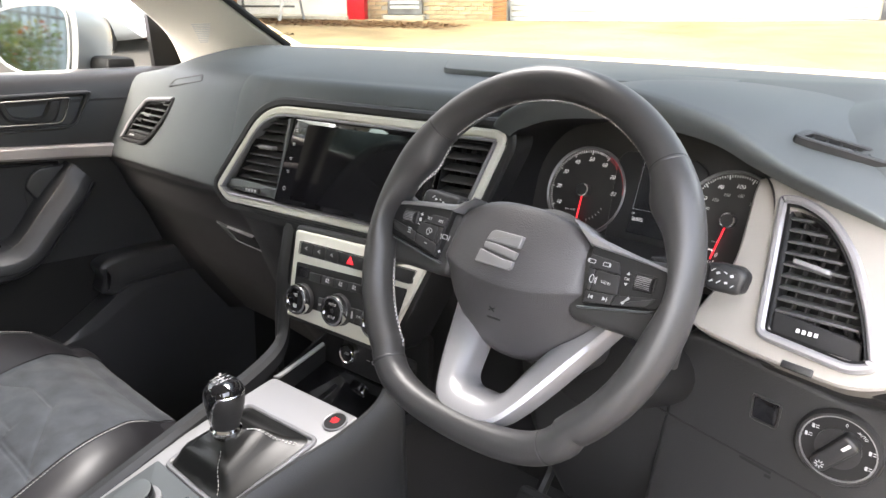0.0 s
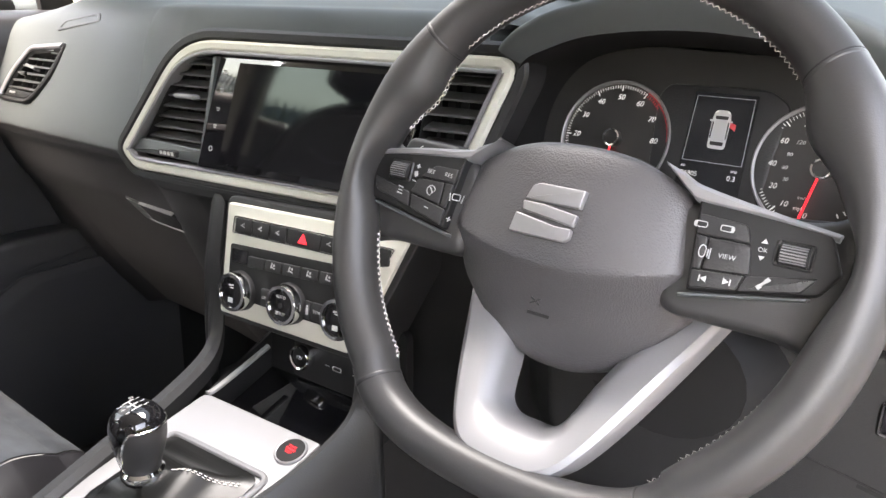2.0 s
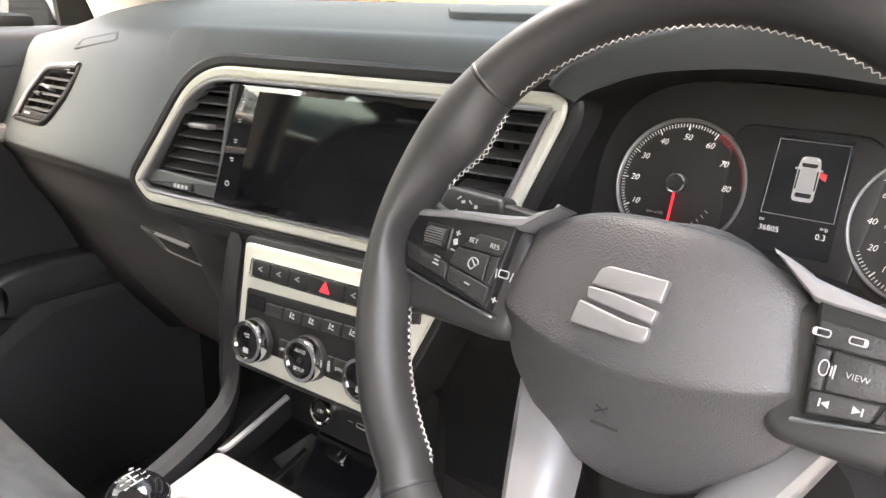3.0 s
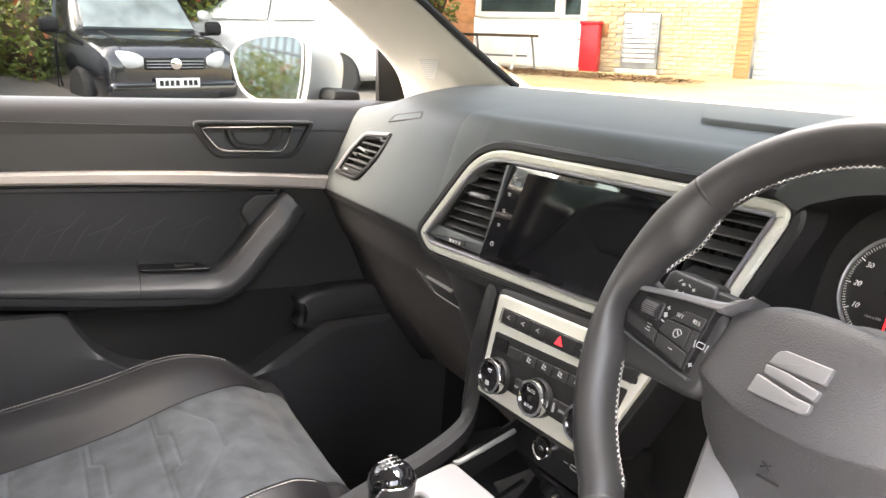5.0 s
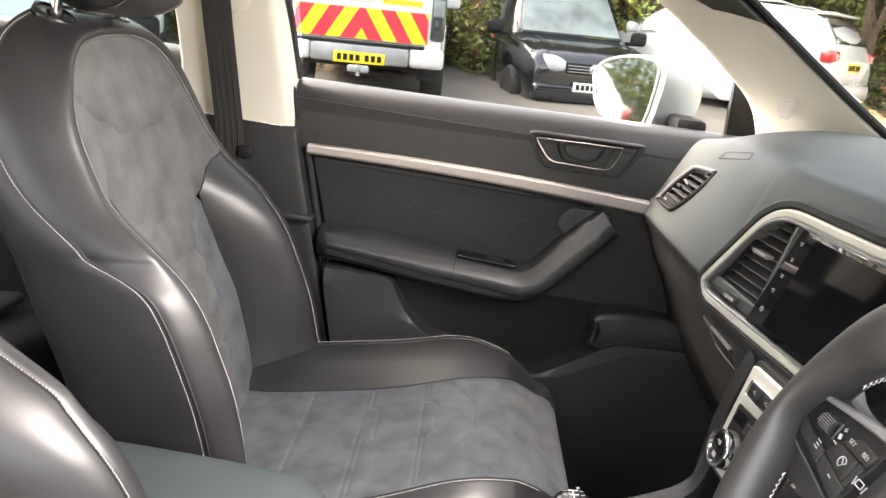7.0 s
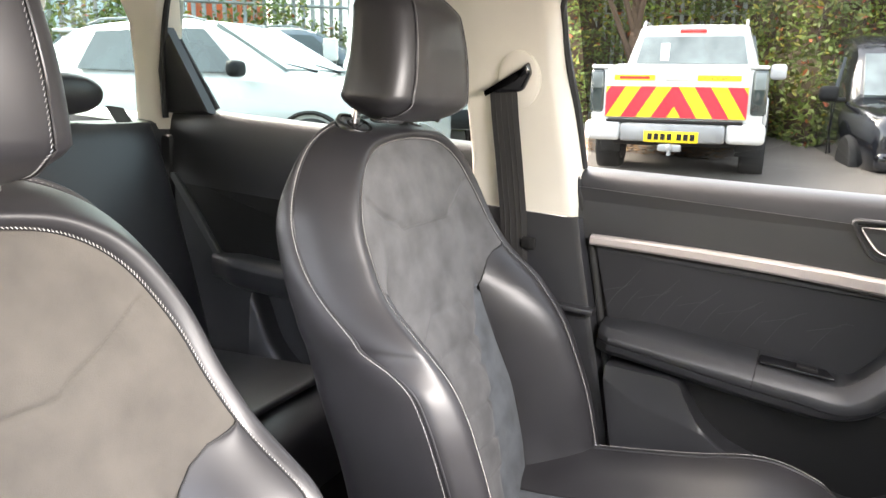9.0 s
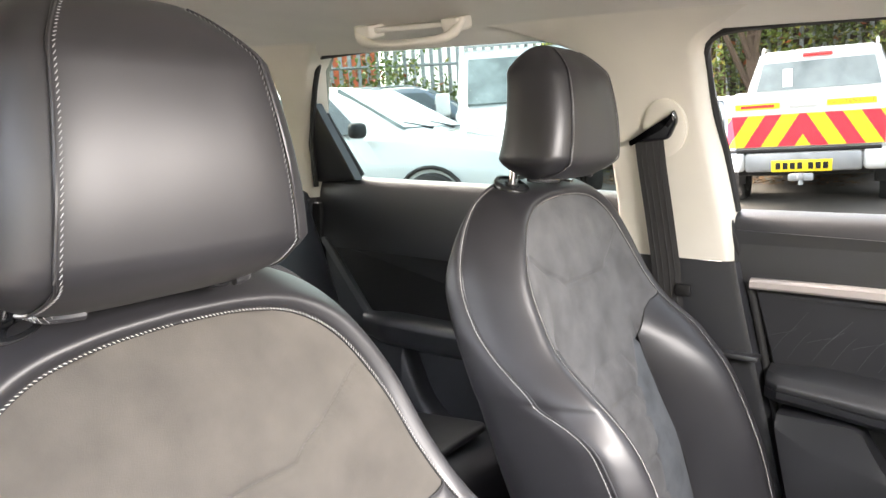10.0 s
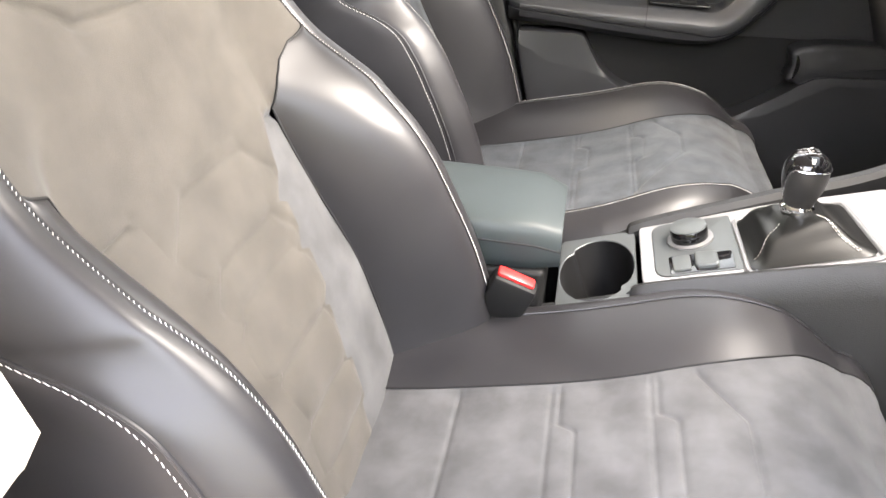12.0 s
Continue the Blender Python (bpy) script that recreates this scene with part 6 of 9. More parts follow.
def build_seat(x0, y0, z0, head, reach, firm, suede, bib, strip_mats, flat, label, group):
    m = CAR @ Matrix.Translation((x0, y0, 0))

    def lift(bm):
        bmesh.ops.translate(bm, verts=bm.verts, vec=(0, 0, z0))
        return bm
    s = thing("car_seat", label, "seat", (0, 0.1, 0.32), group, m=m)
    edge = bib_edge()
    ez = np.array([r[0] for r in edge])
    hw_at = lambda z: float(np.interp(z, ez, [r[1] for r in edge]))
    ys_at = lambda z: float(np.interp(z, ez, [r[2] for r in edge]))
    zs = list(np.linspace(0.44, 1.045, 240)) + list(np.linspace(1.047, 1.0734, 22))
    rows, ribbed, strips, inner = [], [], {-1: [], 1: []}, {-1: [], 1: []}
    for z in zs:
        hw, ys = hw_at(z), ys_at(z)
        k, = lerp_table(KNEE, z)
        wl, wr = [hw if z > 0.897 else valley(z, hw, q) + (hw - valley(z, hw, q)) * k for q in (-1, 1)]
        skin = lambda xs: [(x, bib_y(x, z, hw, ys) + crease(x, z) * smoothstep((hw - abs(x)) / 0.02), z) for x in xs]
        e = min(rib_edge(z), wl - 0.004, wr - 0.004)
        if z < 0.840:
            ribbed.append(skin(np.linspace(-e, e, 61)))
            strips[-1].append(skin(np.linspace(-wl, -e, 17)))
            strips[1].append(skin(np.linspace(e, wr, 17)))
        if z > 0.8365:
            rows.append(skin(np.linspace(-wl, wr, 81)))
        if z <= 0.9:
            for sx, wb in ((-1, wl), (1, wr)):
                inner[sx].append([(sx * x, bib_y(sx * x, z, hw, ys) + (0.0015 * math.sin(math.pi * q)), z) for q, x in zip(np.linspace(0, 1, 15), np.linspace(wb, hw, 15))])
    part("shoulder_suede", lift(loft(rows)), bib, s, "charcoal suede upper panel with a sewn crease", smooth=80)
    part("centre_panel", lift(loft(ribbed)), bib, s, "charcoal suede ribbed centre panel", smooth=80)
    # strip colours differ by side: shade beside the bolster put into the suede
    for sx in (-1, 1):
        part("side_strip", lift(loft(strips[sx])), strip_mats[sx], s, "suede strip beside the ribs, one side coloured as shaded", smooth=80)
    # leather outside the bib, from its edge round to the rear
    secs = []
    for i, r in enumerate(edge):
        z, hw, ys, w, drop = r
        a, b = edge[max(i - 1, 0)], edge[min(i + 1, len(edge) - 1)]
        tx, tz = b[1] - a[1], b[0] - a[0]
        ln = math.hypot(tx, tz) or 1.0
        nx, nz = tz / ln, -tx / ln
        lean = smoothstep((z - 0.93) / 0.08)
        nx, nz = (1 - lean) * 1.0 + lean * nx, lean * nz
        if i == len(edge) - 1:
            nx, nz = 0.0, 1.0
        ln = math.hypot(nx, nz)
        nx, nz = nx / ln, nz / ln
        dep = 0.105 if z < 0.95 else 0.105 - 0.045 * smoothstep((z - 0.95) / 0.12)
        yb = back_front(z) - dep
        pt = lambda d, y: (hw + nx * d, y, z + nz * d)
        head_pts = spline([pt(0, ys), pt(w * 0.16, ys + 0.0035), pt(w * 0.42, ys + 0.002), pt(w * 0.72, ys - drop * 0.30), pt(w * 0.92, ys - drop * 0.66), pt(w, ys - drop)], 4)
        y1 = ys - drop
        side_pts = spline([pt(w, y1), pt(w + 0.004, y1 + 0.18 * (yb - y1)), pt(w + 0.004, y1 + 0.5 * (yb - y1)), pt(w - 0.002, y1 + 0.78 * (yb - y1)), pt(w - 0.022, y1 + 0.95 * (yb - y1)), pt(w - 0.05, yb)], 4)
        rear = [pt(w - 0.05, yb), ((hw + nx * w) * 0.5, yb - 0.006, z + nz * w * 0.4), (0.0, yb - 0.008, z + nz * w * 0.3)]
        secs.append((head_pts, side_pts, rear))
    for sx in (-1, 1):
        fl = lambda pts: [(sx * x, y, z) for x, y, z in pts]
        part("side_bolster", lift(loft(inner[sx])), M_LEATHER, s, "smooth black leather inner bolster", smooth=80)
        part("shoulder_panel", lift(loft([fl(q[0]) for q in secs])), M_LEATHER, s, smooth=80)
        part("side_panel", lift(loft([fl(q[1]) for q in secs])), M_LEATHER, s, smooth=80)
        part("back_shell", lift(loft([fl(q[2]) for q in secs])), M_LEATHER, s, smooth=80)
        line = [(sx * q[0][1][0], q[0][1][1] + 0.0006, q[0][1][2]) for q in secs[6:]]
        part("stitching", lift(stitches(line, 0.0026, 0.0007, 0.00042, 0.0010, up=(0, 1, 0))), M_THREAD, s)
        part("seam", lift(tube([(sx * q[0][0][0], q[0][0][1] + 0.0004, q[0][0][2]) for q in secs[6:]], 0.0011, 6)), M_DEEP, s)
        line = [(sx * (q[1][1][0] + 0.0008), q[1][1][1], q[1][1][2]) for q in secs[4:]]
        part("stitching", lift(stitches(line, 0.0036, 0.0014, 0.00042, 0.0004, up=(1, 0, 0))), M_THREAD, s)
        part("piping", lift(tube([(sx * (q[1][0][0] + 0.0002), q[1][0][1] + 0.001, q[1][0][2]) for q in secs[2:]], 0.0013, 6)), M_LEATHER, s)
        part("seam", lift(tube([(r[0][0], r[0][1] + 0.0003, r[0][2]) for r in inner[sx]], 0.0012, 6)), M_DEEP, s)
    # cushion
    def cush(y):
        tab = [(-0.04, 0.225, 0.040, 0.19, 0.105), (0.05, 0.245, 0.046, 0.20, 0.100), (0.20, 0.258, 0.042, 0.211, 0.105), (0.30, 0.259, 0.036, 0.214, 0.107), (0.36, 0.255, 0.027, 0.213, 0.120), (0.43, 0.246, 0.013, 0.21, 0.160), (0.47, 0.235, 0.004, 0.20, 0.178)]
        wo, rise, wc, wi = np.mean([lerp_table(tab, y + q) for q in np.linspace(-0.035, 0.035, 9)], axis=0)
        rise *= firm
        zc = 0.528 + 0.075 * float(np.mean([max(0.0, min(1.0, (y + q + 0.02) / 0.36)) for q in np.linspace(-0.06, 0.06, 13)])) + 0.018 * math.exp(-((y - 0.34) / 0.09) ** 2)
        if y > 0.40:
            zc -= 1.0 * (y - 0.40) ** 1.5 * 1.9
        return wo, rise, wc, wi, zc
    nc = 300
    ys = list(np.linspace(-0.04, 0.455, nc))
    flat_tab = [(-0.04, 0.205), (0.05, 0.216), (0.20, 0.207), (0.30, 0.188), (0.38, 0.165), (0.44, 0.138), (0.47, 0.122)]
    halves = {}
    for sx in (-1, 1):
        secs = []
        for y in ys:
            wo, rise, wc, wi, zc = cush(y)
            if flat and sx > 0:
                wi = float(np.mean([lerp_table(flat_tab, y + q) for q in np.linspace(-0.035, 0.035, 9)]))
                wo = min(wo, wi + 0.058)
                pts = [(0, 0), (wi * 0.5, 0.001), (wi * 0.9, 0.003), (wi, 0.002), (wi + 0.006, 0.003), (wi + 0.012, 0.001), (wi + (wo - wi) * 0.6, -0.012), (wo - 0.004, -0.035), (wo + 0.002, -0.06), (wo - 0.004, -0.11), (wo - 0.03, -0.16)]
            else:
                pts = [(0, 0), (wi * 0.5, 0.001), (wi * 0.9, 0.003), (wi, 0.006), (wi + (wc - wi) * 0.5, 0.006 + rise * 0.62), (wc, rise + 0.003), (wc + (wo - wc) * 0.5, rise - 0.002), (wo - 0.004, rise - 0.022), (wo + 0.002, rise - 0.06), (wo - 0.004, -0.11), (wo - 0.03, -0.16)]
            secs.append([(x, y, zc + q) for x, q in spline(pts, 4)])
        zc = cush(0.455)[4]
        last = secs[nc - 1]
        for t in np.linspace(0.12, 1, 9):
            a = t * math.pi * 0.6
            secs.append([(x * (1 - 0.02 * t), 0.455 + 0.045 * math.sin(a), z - (0.055 * (1 - math.cos(a))) * (1.0 if z > zc - 0.05 else 0.4)) for x, y, z in last])
        halves[sx] = [[(sx * x, y * 1.06 + reach if y > 0.0 else y + reach, z) for x, y, z in r] for r in secs]
    c1, c2 = 12, 20

    def groove(x, y):
        a = abs(x)
        lines = ((0.104, 1.0), (0.197, 0.8), (0.2055 + 0.0155 * smoothstep((0.053 - a) / 0.014), 0.9), (0.289, 0.8), (0.2955 + 0.0150 * smoothstep((0.056 - a) / 0.014), 0.9), (0.369 - 0.60 * max(0.0, a - 0.040), 1.0))
        d = 0.0
        for v, q in lines:
            d -= q * (0.0032 * math.exp(-abs((y - v) / 0.0022) ** 1.5) + 0.0015 * math.exp(-((y - v) / 0.010) ** 2))
        return d + 0.0010 * math.sin(51 * x + 33 * y) * math.sin(47 * y - 29 * x)
    rows = []
    for rl, rr in zip(halves[-1], halves[1]):
        row = rl[:c1 + 1][::-1][:-1] + rr[:c1 + 1]
        xs = np.array([p[0] for p in row])
        zz = np.array([p[2] for p in row])
        rows.append([(x, row[0][1], float(np.interp(x, xs, zz)) + groove(x, rl[0][1] - reach) * smoothstep(min(xs[-1] - x, x - xs[0]) / 0.012)) for x in np.linspace(xs[0], xs[-1], 81)])
    part("cushion_panel", loft(rows), suede, s, "charcoal suede cushion with sewn ribs", smooth=80)
    for sx in (-1, 1):
        secs = halves[sx]
        part("cushion_bolster", loft([r[c1:c2 + 1] for r in secs]), M_LEATHER, s, smooth=80)
        part("cushion_side", loft([r[c2:] for r in secs]), M_LEATHER, s, smooth=80)
        if flat and sx > 0:
            line = [(r[c1 + 4][0], r[c1 + 4][1], r[c1 + 4][2] + 0.0008) for r in secs[10:nc - 10]]
            part("stitching", stitches(line, 0.0034, 0.0014, 0.00055, 0.0006), M_THREAD, s)
        else:
            part("piping", tube([(r[c2][0], r[c2][1], r[c2][2] + 0.001) for r in secs[:nc + 2]], 0.0014, 6), M_LEATHER, s)
        if flat and sx < 0:
            part("stitching", stitches([(r[c2 + 2][0], r[c2 + 2][1], r[c2 + 2][2] + 0.0012) for r in secs[10:nc - 28]], 0.0034, 0.0014, 0.00055, 0.0006), M_THREAD, s)
        part("seam", tube([(r[c1][0], r[c1][1], r[c1][2] + 0.0002) for r in secs[10:nc + 6]], 0.0012, 6), M_DEEP, s)
    part("base", box((0, 0.20, 0.40), (0.44, 0.46, 0.12), None, 0.03), M_MATT, s)
    for sx in (-1, 1):
        part("rail", box((sx * 0.18, 0.2, 0.335), (0.035, 0.55, 0.03), None, 0.004), M_STEEL, s)
    # headrest
    def shift(bm):
        bmesh.ops.translate(bm, verts=bm.verts, vec=(head, 0, z0))
        return bm
    hr = part("headrest", shift(headrest_skin()), M_LEATHER, s, "black leather headrest", smooth=80)
    for sx in (-1, 1):
        line = []
        for t, u in [(t, 0.168) for t in np.linspace(0.97, 0.16, 44)] + [(0.16 - 0.12 * math.sin(q), 0.168 * (1 - 0.9 * (1 - math.cos(q)))) for q in np.linspace(0.08, math.pi / 2, 22)]:
            p = headrest_point(t, u)
            line.append((sx * abs(p[0]), p[1] + 0.001, p[2]))
        part("stitching", shift(stitches(line, 0.0026, 0.0009, 0.00036, 0.0008, up=(0, 1, 0))), M_PALE, hr)
        part("seam", shift(tube([(p[0] + sx * 0.003, p[1] - 0.0006, p[2]) for p in line], 0.0012, 6)), M_LEATHER, hr)
        hem = [headrest_point(0.02, u) for u in np.linspace(0.165, -0.16, 30)]
        hem = [(sx * (p[0] + 0.001), p[1], p[2] - 0.001) for p in hem]
        part("hem", shift(tube(hem, 0.0030, 8)), M_LEATHER, hr)
        part("stitching", shift(stitches([(p[0] + sx * 0.0026, p[1] + 0.001, p[2]) for p in hem], 0.0030, 0.0012, 0.0006, 0.0016, up=(sx, 0, 0))), M_PALE, hr)
        part("post", shift(tube([(sx * 0.0735, -0.200, 1.07), (sx * 0.0735, -0.192, 1.15)], 0.0065, 12)), M_CHROME, hr)
        f = plane((sx * 0.0735, -0.199, 1.0955 - 0.003 * sx), (1, 0, -0.1 * sx), (0, 0.91, -0.41)) @ Matrix.Scale(0.84, 4)
        part("grommet", shift(lathe([(0.0310, -0.010), (0.0318, 0.001), (0.0300, 0.0042), (0.0255, 0.0045), (0.0230, 0.0022), (0.0120, 0.0020), (0.0112, 0.0050), (0.0, 0.0052)], f, 36)), M_CAP, s, "round black headrest guide")
    return s


def headrest_point(t, u):
    """A point of the headrest: t from bottom to top, u once round."""
    z = 1.099 + 0.189 * t
    w = 0.119 - 0.033 * t ** 1.3
    d = 0.052 - 0.006 * t
    end = min(1.0, (math.sin(math.pi * min(1, max(0, t)) ** 1.0) * 1.75) ** 0.47) if 0 < t < 1 else 0.0
    if 0 < t < 0.5:
        end = min(1.0, (math.sin(math.pi * t) * 2.1) ** 0.45)
    e = 0.48
    a = 2 * math.pi * u
    cx, sy = math.cos(a), math.sin(a)
    yc = -0.155 + 0.035 * t - 0.055 * t * t
    return (w * (0.35 + 0.65 * end) * math.copysign(abs(cx) ** e, cx) if end else 0.0, yc + (d * (1.0 if sy > 0 else 1.42 - 0.34 * t) * end * math.copysign(abs(sy) ** 0.62, sy)), z)


def headrest_skin():
    ts = [0.0, 0.004, 0.012, 0.025, 0.05] + list(np.linspace(0.09, 0.91, 22)) + [0.95, 0.975, 0.988, 0.996, 1.0]
    return loft([[headrest_point(t, k / 56) for k in range(56)] for t in ts], cu=True, cap=True)


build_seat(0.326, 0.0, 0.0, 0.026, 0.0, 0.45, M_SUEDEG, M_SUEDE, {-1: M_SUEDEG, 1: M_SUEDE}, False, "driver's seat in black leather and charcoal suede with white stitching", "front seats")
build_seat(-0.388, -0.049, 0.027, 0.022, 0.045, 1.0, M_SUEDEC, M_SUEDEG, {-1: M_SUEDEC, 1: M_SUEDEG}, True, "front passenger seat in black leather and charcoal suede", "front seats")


# ---- doors, pillars, roof and glass ----
F_DOOR = plane((-0.72, 0, 0), (0, 1, 0), (0, 0, 1))


def build_front_door():
    m = F_DOOR
    d = thing("passenger_door", "closed front passenger door with black trim and a silver strip", "door", (-0.74, 0.35, 0.30))
    top = []
    for y in np.linspace(-0.055, 0.80, 30):
        t = (y + 0.05) / 0.8
        zt = 1.051 + 0.008 * min(1, t / 0.4) + 0.016 * max(0, t - 0.4) / 0.6
        row = [(-0.800, zt - 0.012), (-0.785, zt - 0.001), (-0.765, zt), (-0.744, zt - 0.006), (-0.731, zt - 0.022), (-0.722, zt - 0.055), (-0.716, 0.955 + 0.004 * t), (-0.716, 0.93)]
        top.append([(x, y, z) for x, z in spline(row, 3)])
    part("upper_panel", loft(top), M_DOOR, d, "black grained upper door panel")
    base = rounded([(-0.055, 1.02), (0.015, 0.90), (0.055, 0.72), (0.12, 0.40), (0.16, 0.30), (0.90, 0.30), (0.90, 0.98), (0.80, 1.02)], 0.02)
    part("lower_panel", plate(base, -0.03, -0.002, m), M_DOOR, d)
    part("shut_face", plate([(-0.10, 1.04), (-0.05, 0.92), (-0.01, 0.72), (0.06, 0.40), (0.10, 0.30), (0.30, 0.30), (0.30, 1.04)], -0.06, -0.034, m), M_RUBBER, d, "black rubber seal along the rear edge")
    # silver strip, broader ahead
    st = []
    for t in np.linspace(0, 1, 24):
        y = -0.004 + 0.70 * t
        zt = 0.939 + 0.028 * t * (1 - t) * 1.2 - 0.006 * t
        zb = zt - 0.017 - 0.009 * t
        st.append([(-0.716, y, zb - 0.001), (-0.704, y, zb), (-0.7, y, zb + 0.004), (-0.7, y, zt - 0.004), (-0.704, y, zt), (-0.716, y, zt + 0.001)])
    part("trim_strip", loft(st, cap=True), M_STRIP, d, "satin silver trim strip")
    ins = [(0.004, 0.917), (0.30, 0.920), (0.545, 0.909), (0.486, 0.884), (0.474, 0.862), (0.480, 0.834), (0.440, 0.772), (0.30, 0.786), (0.044, 0.784)]
    part("insert", plate(rounded(ins, 0.010), -0.01, 0.003, m, 0.003), M_INSERT, d, "soft black insert with embossed lines")
    for k in range(6):
        y = 0.034 + 0.068 * k
        long = spline([(y, 0.803 + 0.004 * (k % 2)), (y + 0.018, 0.838), (y + 0.034, 0.858), (y + 0.056, 0.892 - 0.006 * k)], 6)
        short = spline([(y - 0.010, 0.838), (y + 0.012, 0.847), (y + 0.030, 0.853), (y + 0.044, 0.864)], 4)
        other = spline([(y + 0.030, 0.806), (y + 0.050, 0.842), (y + 0.064, 0.858)], 5)
        for line in (long, short, other)[:3 if k < 4 else 2]:
            part("embossed_line", stitches([tuple(m @ Vector((a, b, 0.0030))) for a, b in line], 0.0022, 0.0022, 0.0004, up=(1, 0, 0)), M_SEAM, d)
    # armrest and pull handle, one swept moulding: top, bright bevel, face, groove and lower body
    crest = spline([(0.038, 0.785), (0.15, 0.779), (0.30, 0.7715), (0.385, 0.767), (0.420, 0.7685), (0.440, 0.777), (0.456, 0.793), (0.485, 0.829), (0.512, 0.861), (0.537, 0.888), (0.556, 0.905)], 7)
    secs, lip = [], []
    for i, (y, z) in enumerate(crest):
        p, q = crest[max(i - 1, 0)], crest[min(i + 1, len(crest) - 1)]
        ln = math.hypot(q[0] - p[0], q[1] - p[1])
        ny, nz = -(q[1] - p[1]) / ln, (q[0] - p[0]) / ln
        up = smoothstep((y - 0.37) / 0.08)
        top = 0.006 + 0.012 * (1 - up) * smoothstep((y - 0.03) / 0.10)
        bev, face = 0.010 + 0.005 * smoothstep((y - 0.04) / 0.25) + 0.006 * up, 0.010 + 0.007 * smoothstep((y - 0.04) / 0.35) + 0.003 * up
        low = 0.030 - 0.016 * up
        dep = 0.062 * min(1.0, 0.55 + (y - 0.03) / 0.06) * (1 - 0.35 * smoothstep((y - 0.520) / 0.04))
        at = lambda a, x: (-0.720 + x, y + ny * a, z + nz * a)
        g = bev + face
        secs.append([at(top, -0.004), at(top, 0.003), at(top * 0.9, 0.006), at(0.002, dep * 0.74), at(0.0, dep * 0.78), at(-bev * 0.5, dep * 0.89), at(-bev, dep * 0.985), at(-bev - 0.002, dep), at(-g * 0.9, dep * 1.01), at(-g, dep * 0.995), at(-g - 0.0015, dep * 0.93), at(-g - 0.003, dep * 0.985), at(-g - low * 0.5, dep * 0.93), at(-g - low * 0.85, dep * 0.74), at(-g - low, dep * 0.45), at(-g - low, -0.004)])
        lip.append(secs[-1][10])
    part("armrest", loft(secs, cap=True), M_DOOR, d, "black armrest running up into the pull handle", smooth=32)
    part("armrest_seam", tube(lip[2:-12], 0.0010, 6), M_DEEP, d)
    cut = min(range(len(crest)), key=lambda k: abs(crest[k][0] - 0.305))
    part("armrest_lid_seam", tube([secs[cut][k] for k in range(1, 10)], 0.0008, 6), M_DEEP, d)
    tab = [(0.476, 0.868), (0.482, 0.886), (0.502, 0.902), (0.560, 0.903), (0.580, 0.893), (0.560, 0.868), (0.535, 0.850), (0.508, 0.838), (0.490, 0.846)]
    part("pull_handle_end", plate(rounded(tab, 0.006), -0.004, 0.009, m, 0.004, 3), M_DOOR, d, smooth=50)
    sw = plane((-0.690, 0.362, 0.7795), (0, 1, -0.03), (1, 0, -0.24)) @ pose(0, 0, 0, 180, 0, 0)
    part("window_switch_panel", plate(rounded([(-0.060, -0.010), (0.055, -0.011), (0.040, 0.013), (-0.060, 0.013)], 0.005), 0.0, 0.0045, sw, 0.001), M_GLOSS, d)
    part("window_switch", plate(rounded([(-0.004, -0.006), (0.028, -0.006), (0.024, 0.006), (-0.004, 0.006)], 0.002), 0.002, 0.0095, sw, 0.002), M_MATT, d)
    # recessed pocket above the swept bin
    rim = spline([(0.060, 0.720), (0.12, 0.720), (0.180, 0.718), (0.200, 0.692), (0.225, 0.655), (0.255, 0.630), (0.288, 0.613), (0.371, 0.590), (0.455, 0.573), (0.49, 0.575), (0.517, 0.590), (0.575, 0.628), (0.615, 0.654), (0.66, 0.664), (0.90, 0.668)], 5)
    rows = []
    fold = ([0.06, 0.1226, 0.199, 0.2665, 0.38, 0.473, 0.548, 0.608, 0.657, 0.90], [0.698, 0.664, 0.650, 0.629, 0.600, 0.566, 0.585, 0.622, 0.650, 0.656])
    for y, z in rim:
        zb = float(np.interp(y, [0.06, 0.10, 0.16, 0.90], [0.69, 0.52, 0.30, 0.30]))
        za = min(z - 0.004, float(np.interp(y, *fold)))
        rows.append([(-0.724, y, z), (-0.672, y, z), (-0.6685, y, z - 0.001), (-0.6645, y, za), (-0.6640, y, za - 0.004 * min(1.0, (za - zb) / 0.03)), (-0.6655, y, min(za - 0.005, zb)), (-0.72, y, min(za - 0.005, zb))])
    part("door_bin", loft(rows, cap=True), M_DOOR, d, "black door bin with a swept upper edge", smooth=20)
    part("bin_back", plate([(0.19, 0.55), (0.66, 0.55), (0.66, 0.72), (0.19, 0.72)], -0.02, -0.001, m), M_MATT, d)
    spk = [(0.572, 0.652), (0.584, 0.680), (0.572, 0.704), (0.590, 0.716), (0.640, 0.724), (0.90, 0.722), (0.90, 0.640), (0.70, 0.640), (0.620, 0.632)]
    part("speaker_ledge", plate(rounded(spk, 0.010), -0.004, 0.046, m, 0.012, 4), M_DOOR, d, smooth=60)
    # inner handle in its bezel
    bz = rounded([(0.430, 0.966), (0.575, 0.968), (0.612, 1.036), (0.390, 1.030)], [0.02, 0.02, 0.012, 0.018], 6)
    h = part("handle_bezel", band(bz, inset_outline(bz, 0.007), -0.008, 0.0075, m, 0.002), M_DOOR, d)
    bi = inset_outline(bz, 0.007)
    part("handle_recess", plate(bi, -0.03, -0.016, m), M_MATT, h)
    hz = rounded([(0.440, 0.978), (0.555, 0.978), (0.572, 1.026), (0.405, 1.020)], [0.016, 0.016, 0.008, 0.012], 6)
    part("handle_ring", band(hz, inset_outline(hz, 0.0030), -0.012, 0.009, m, 0.0012), M_CHROME, h, "chrome handle surround")
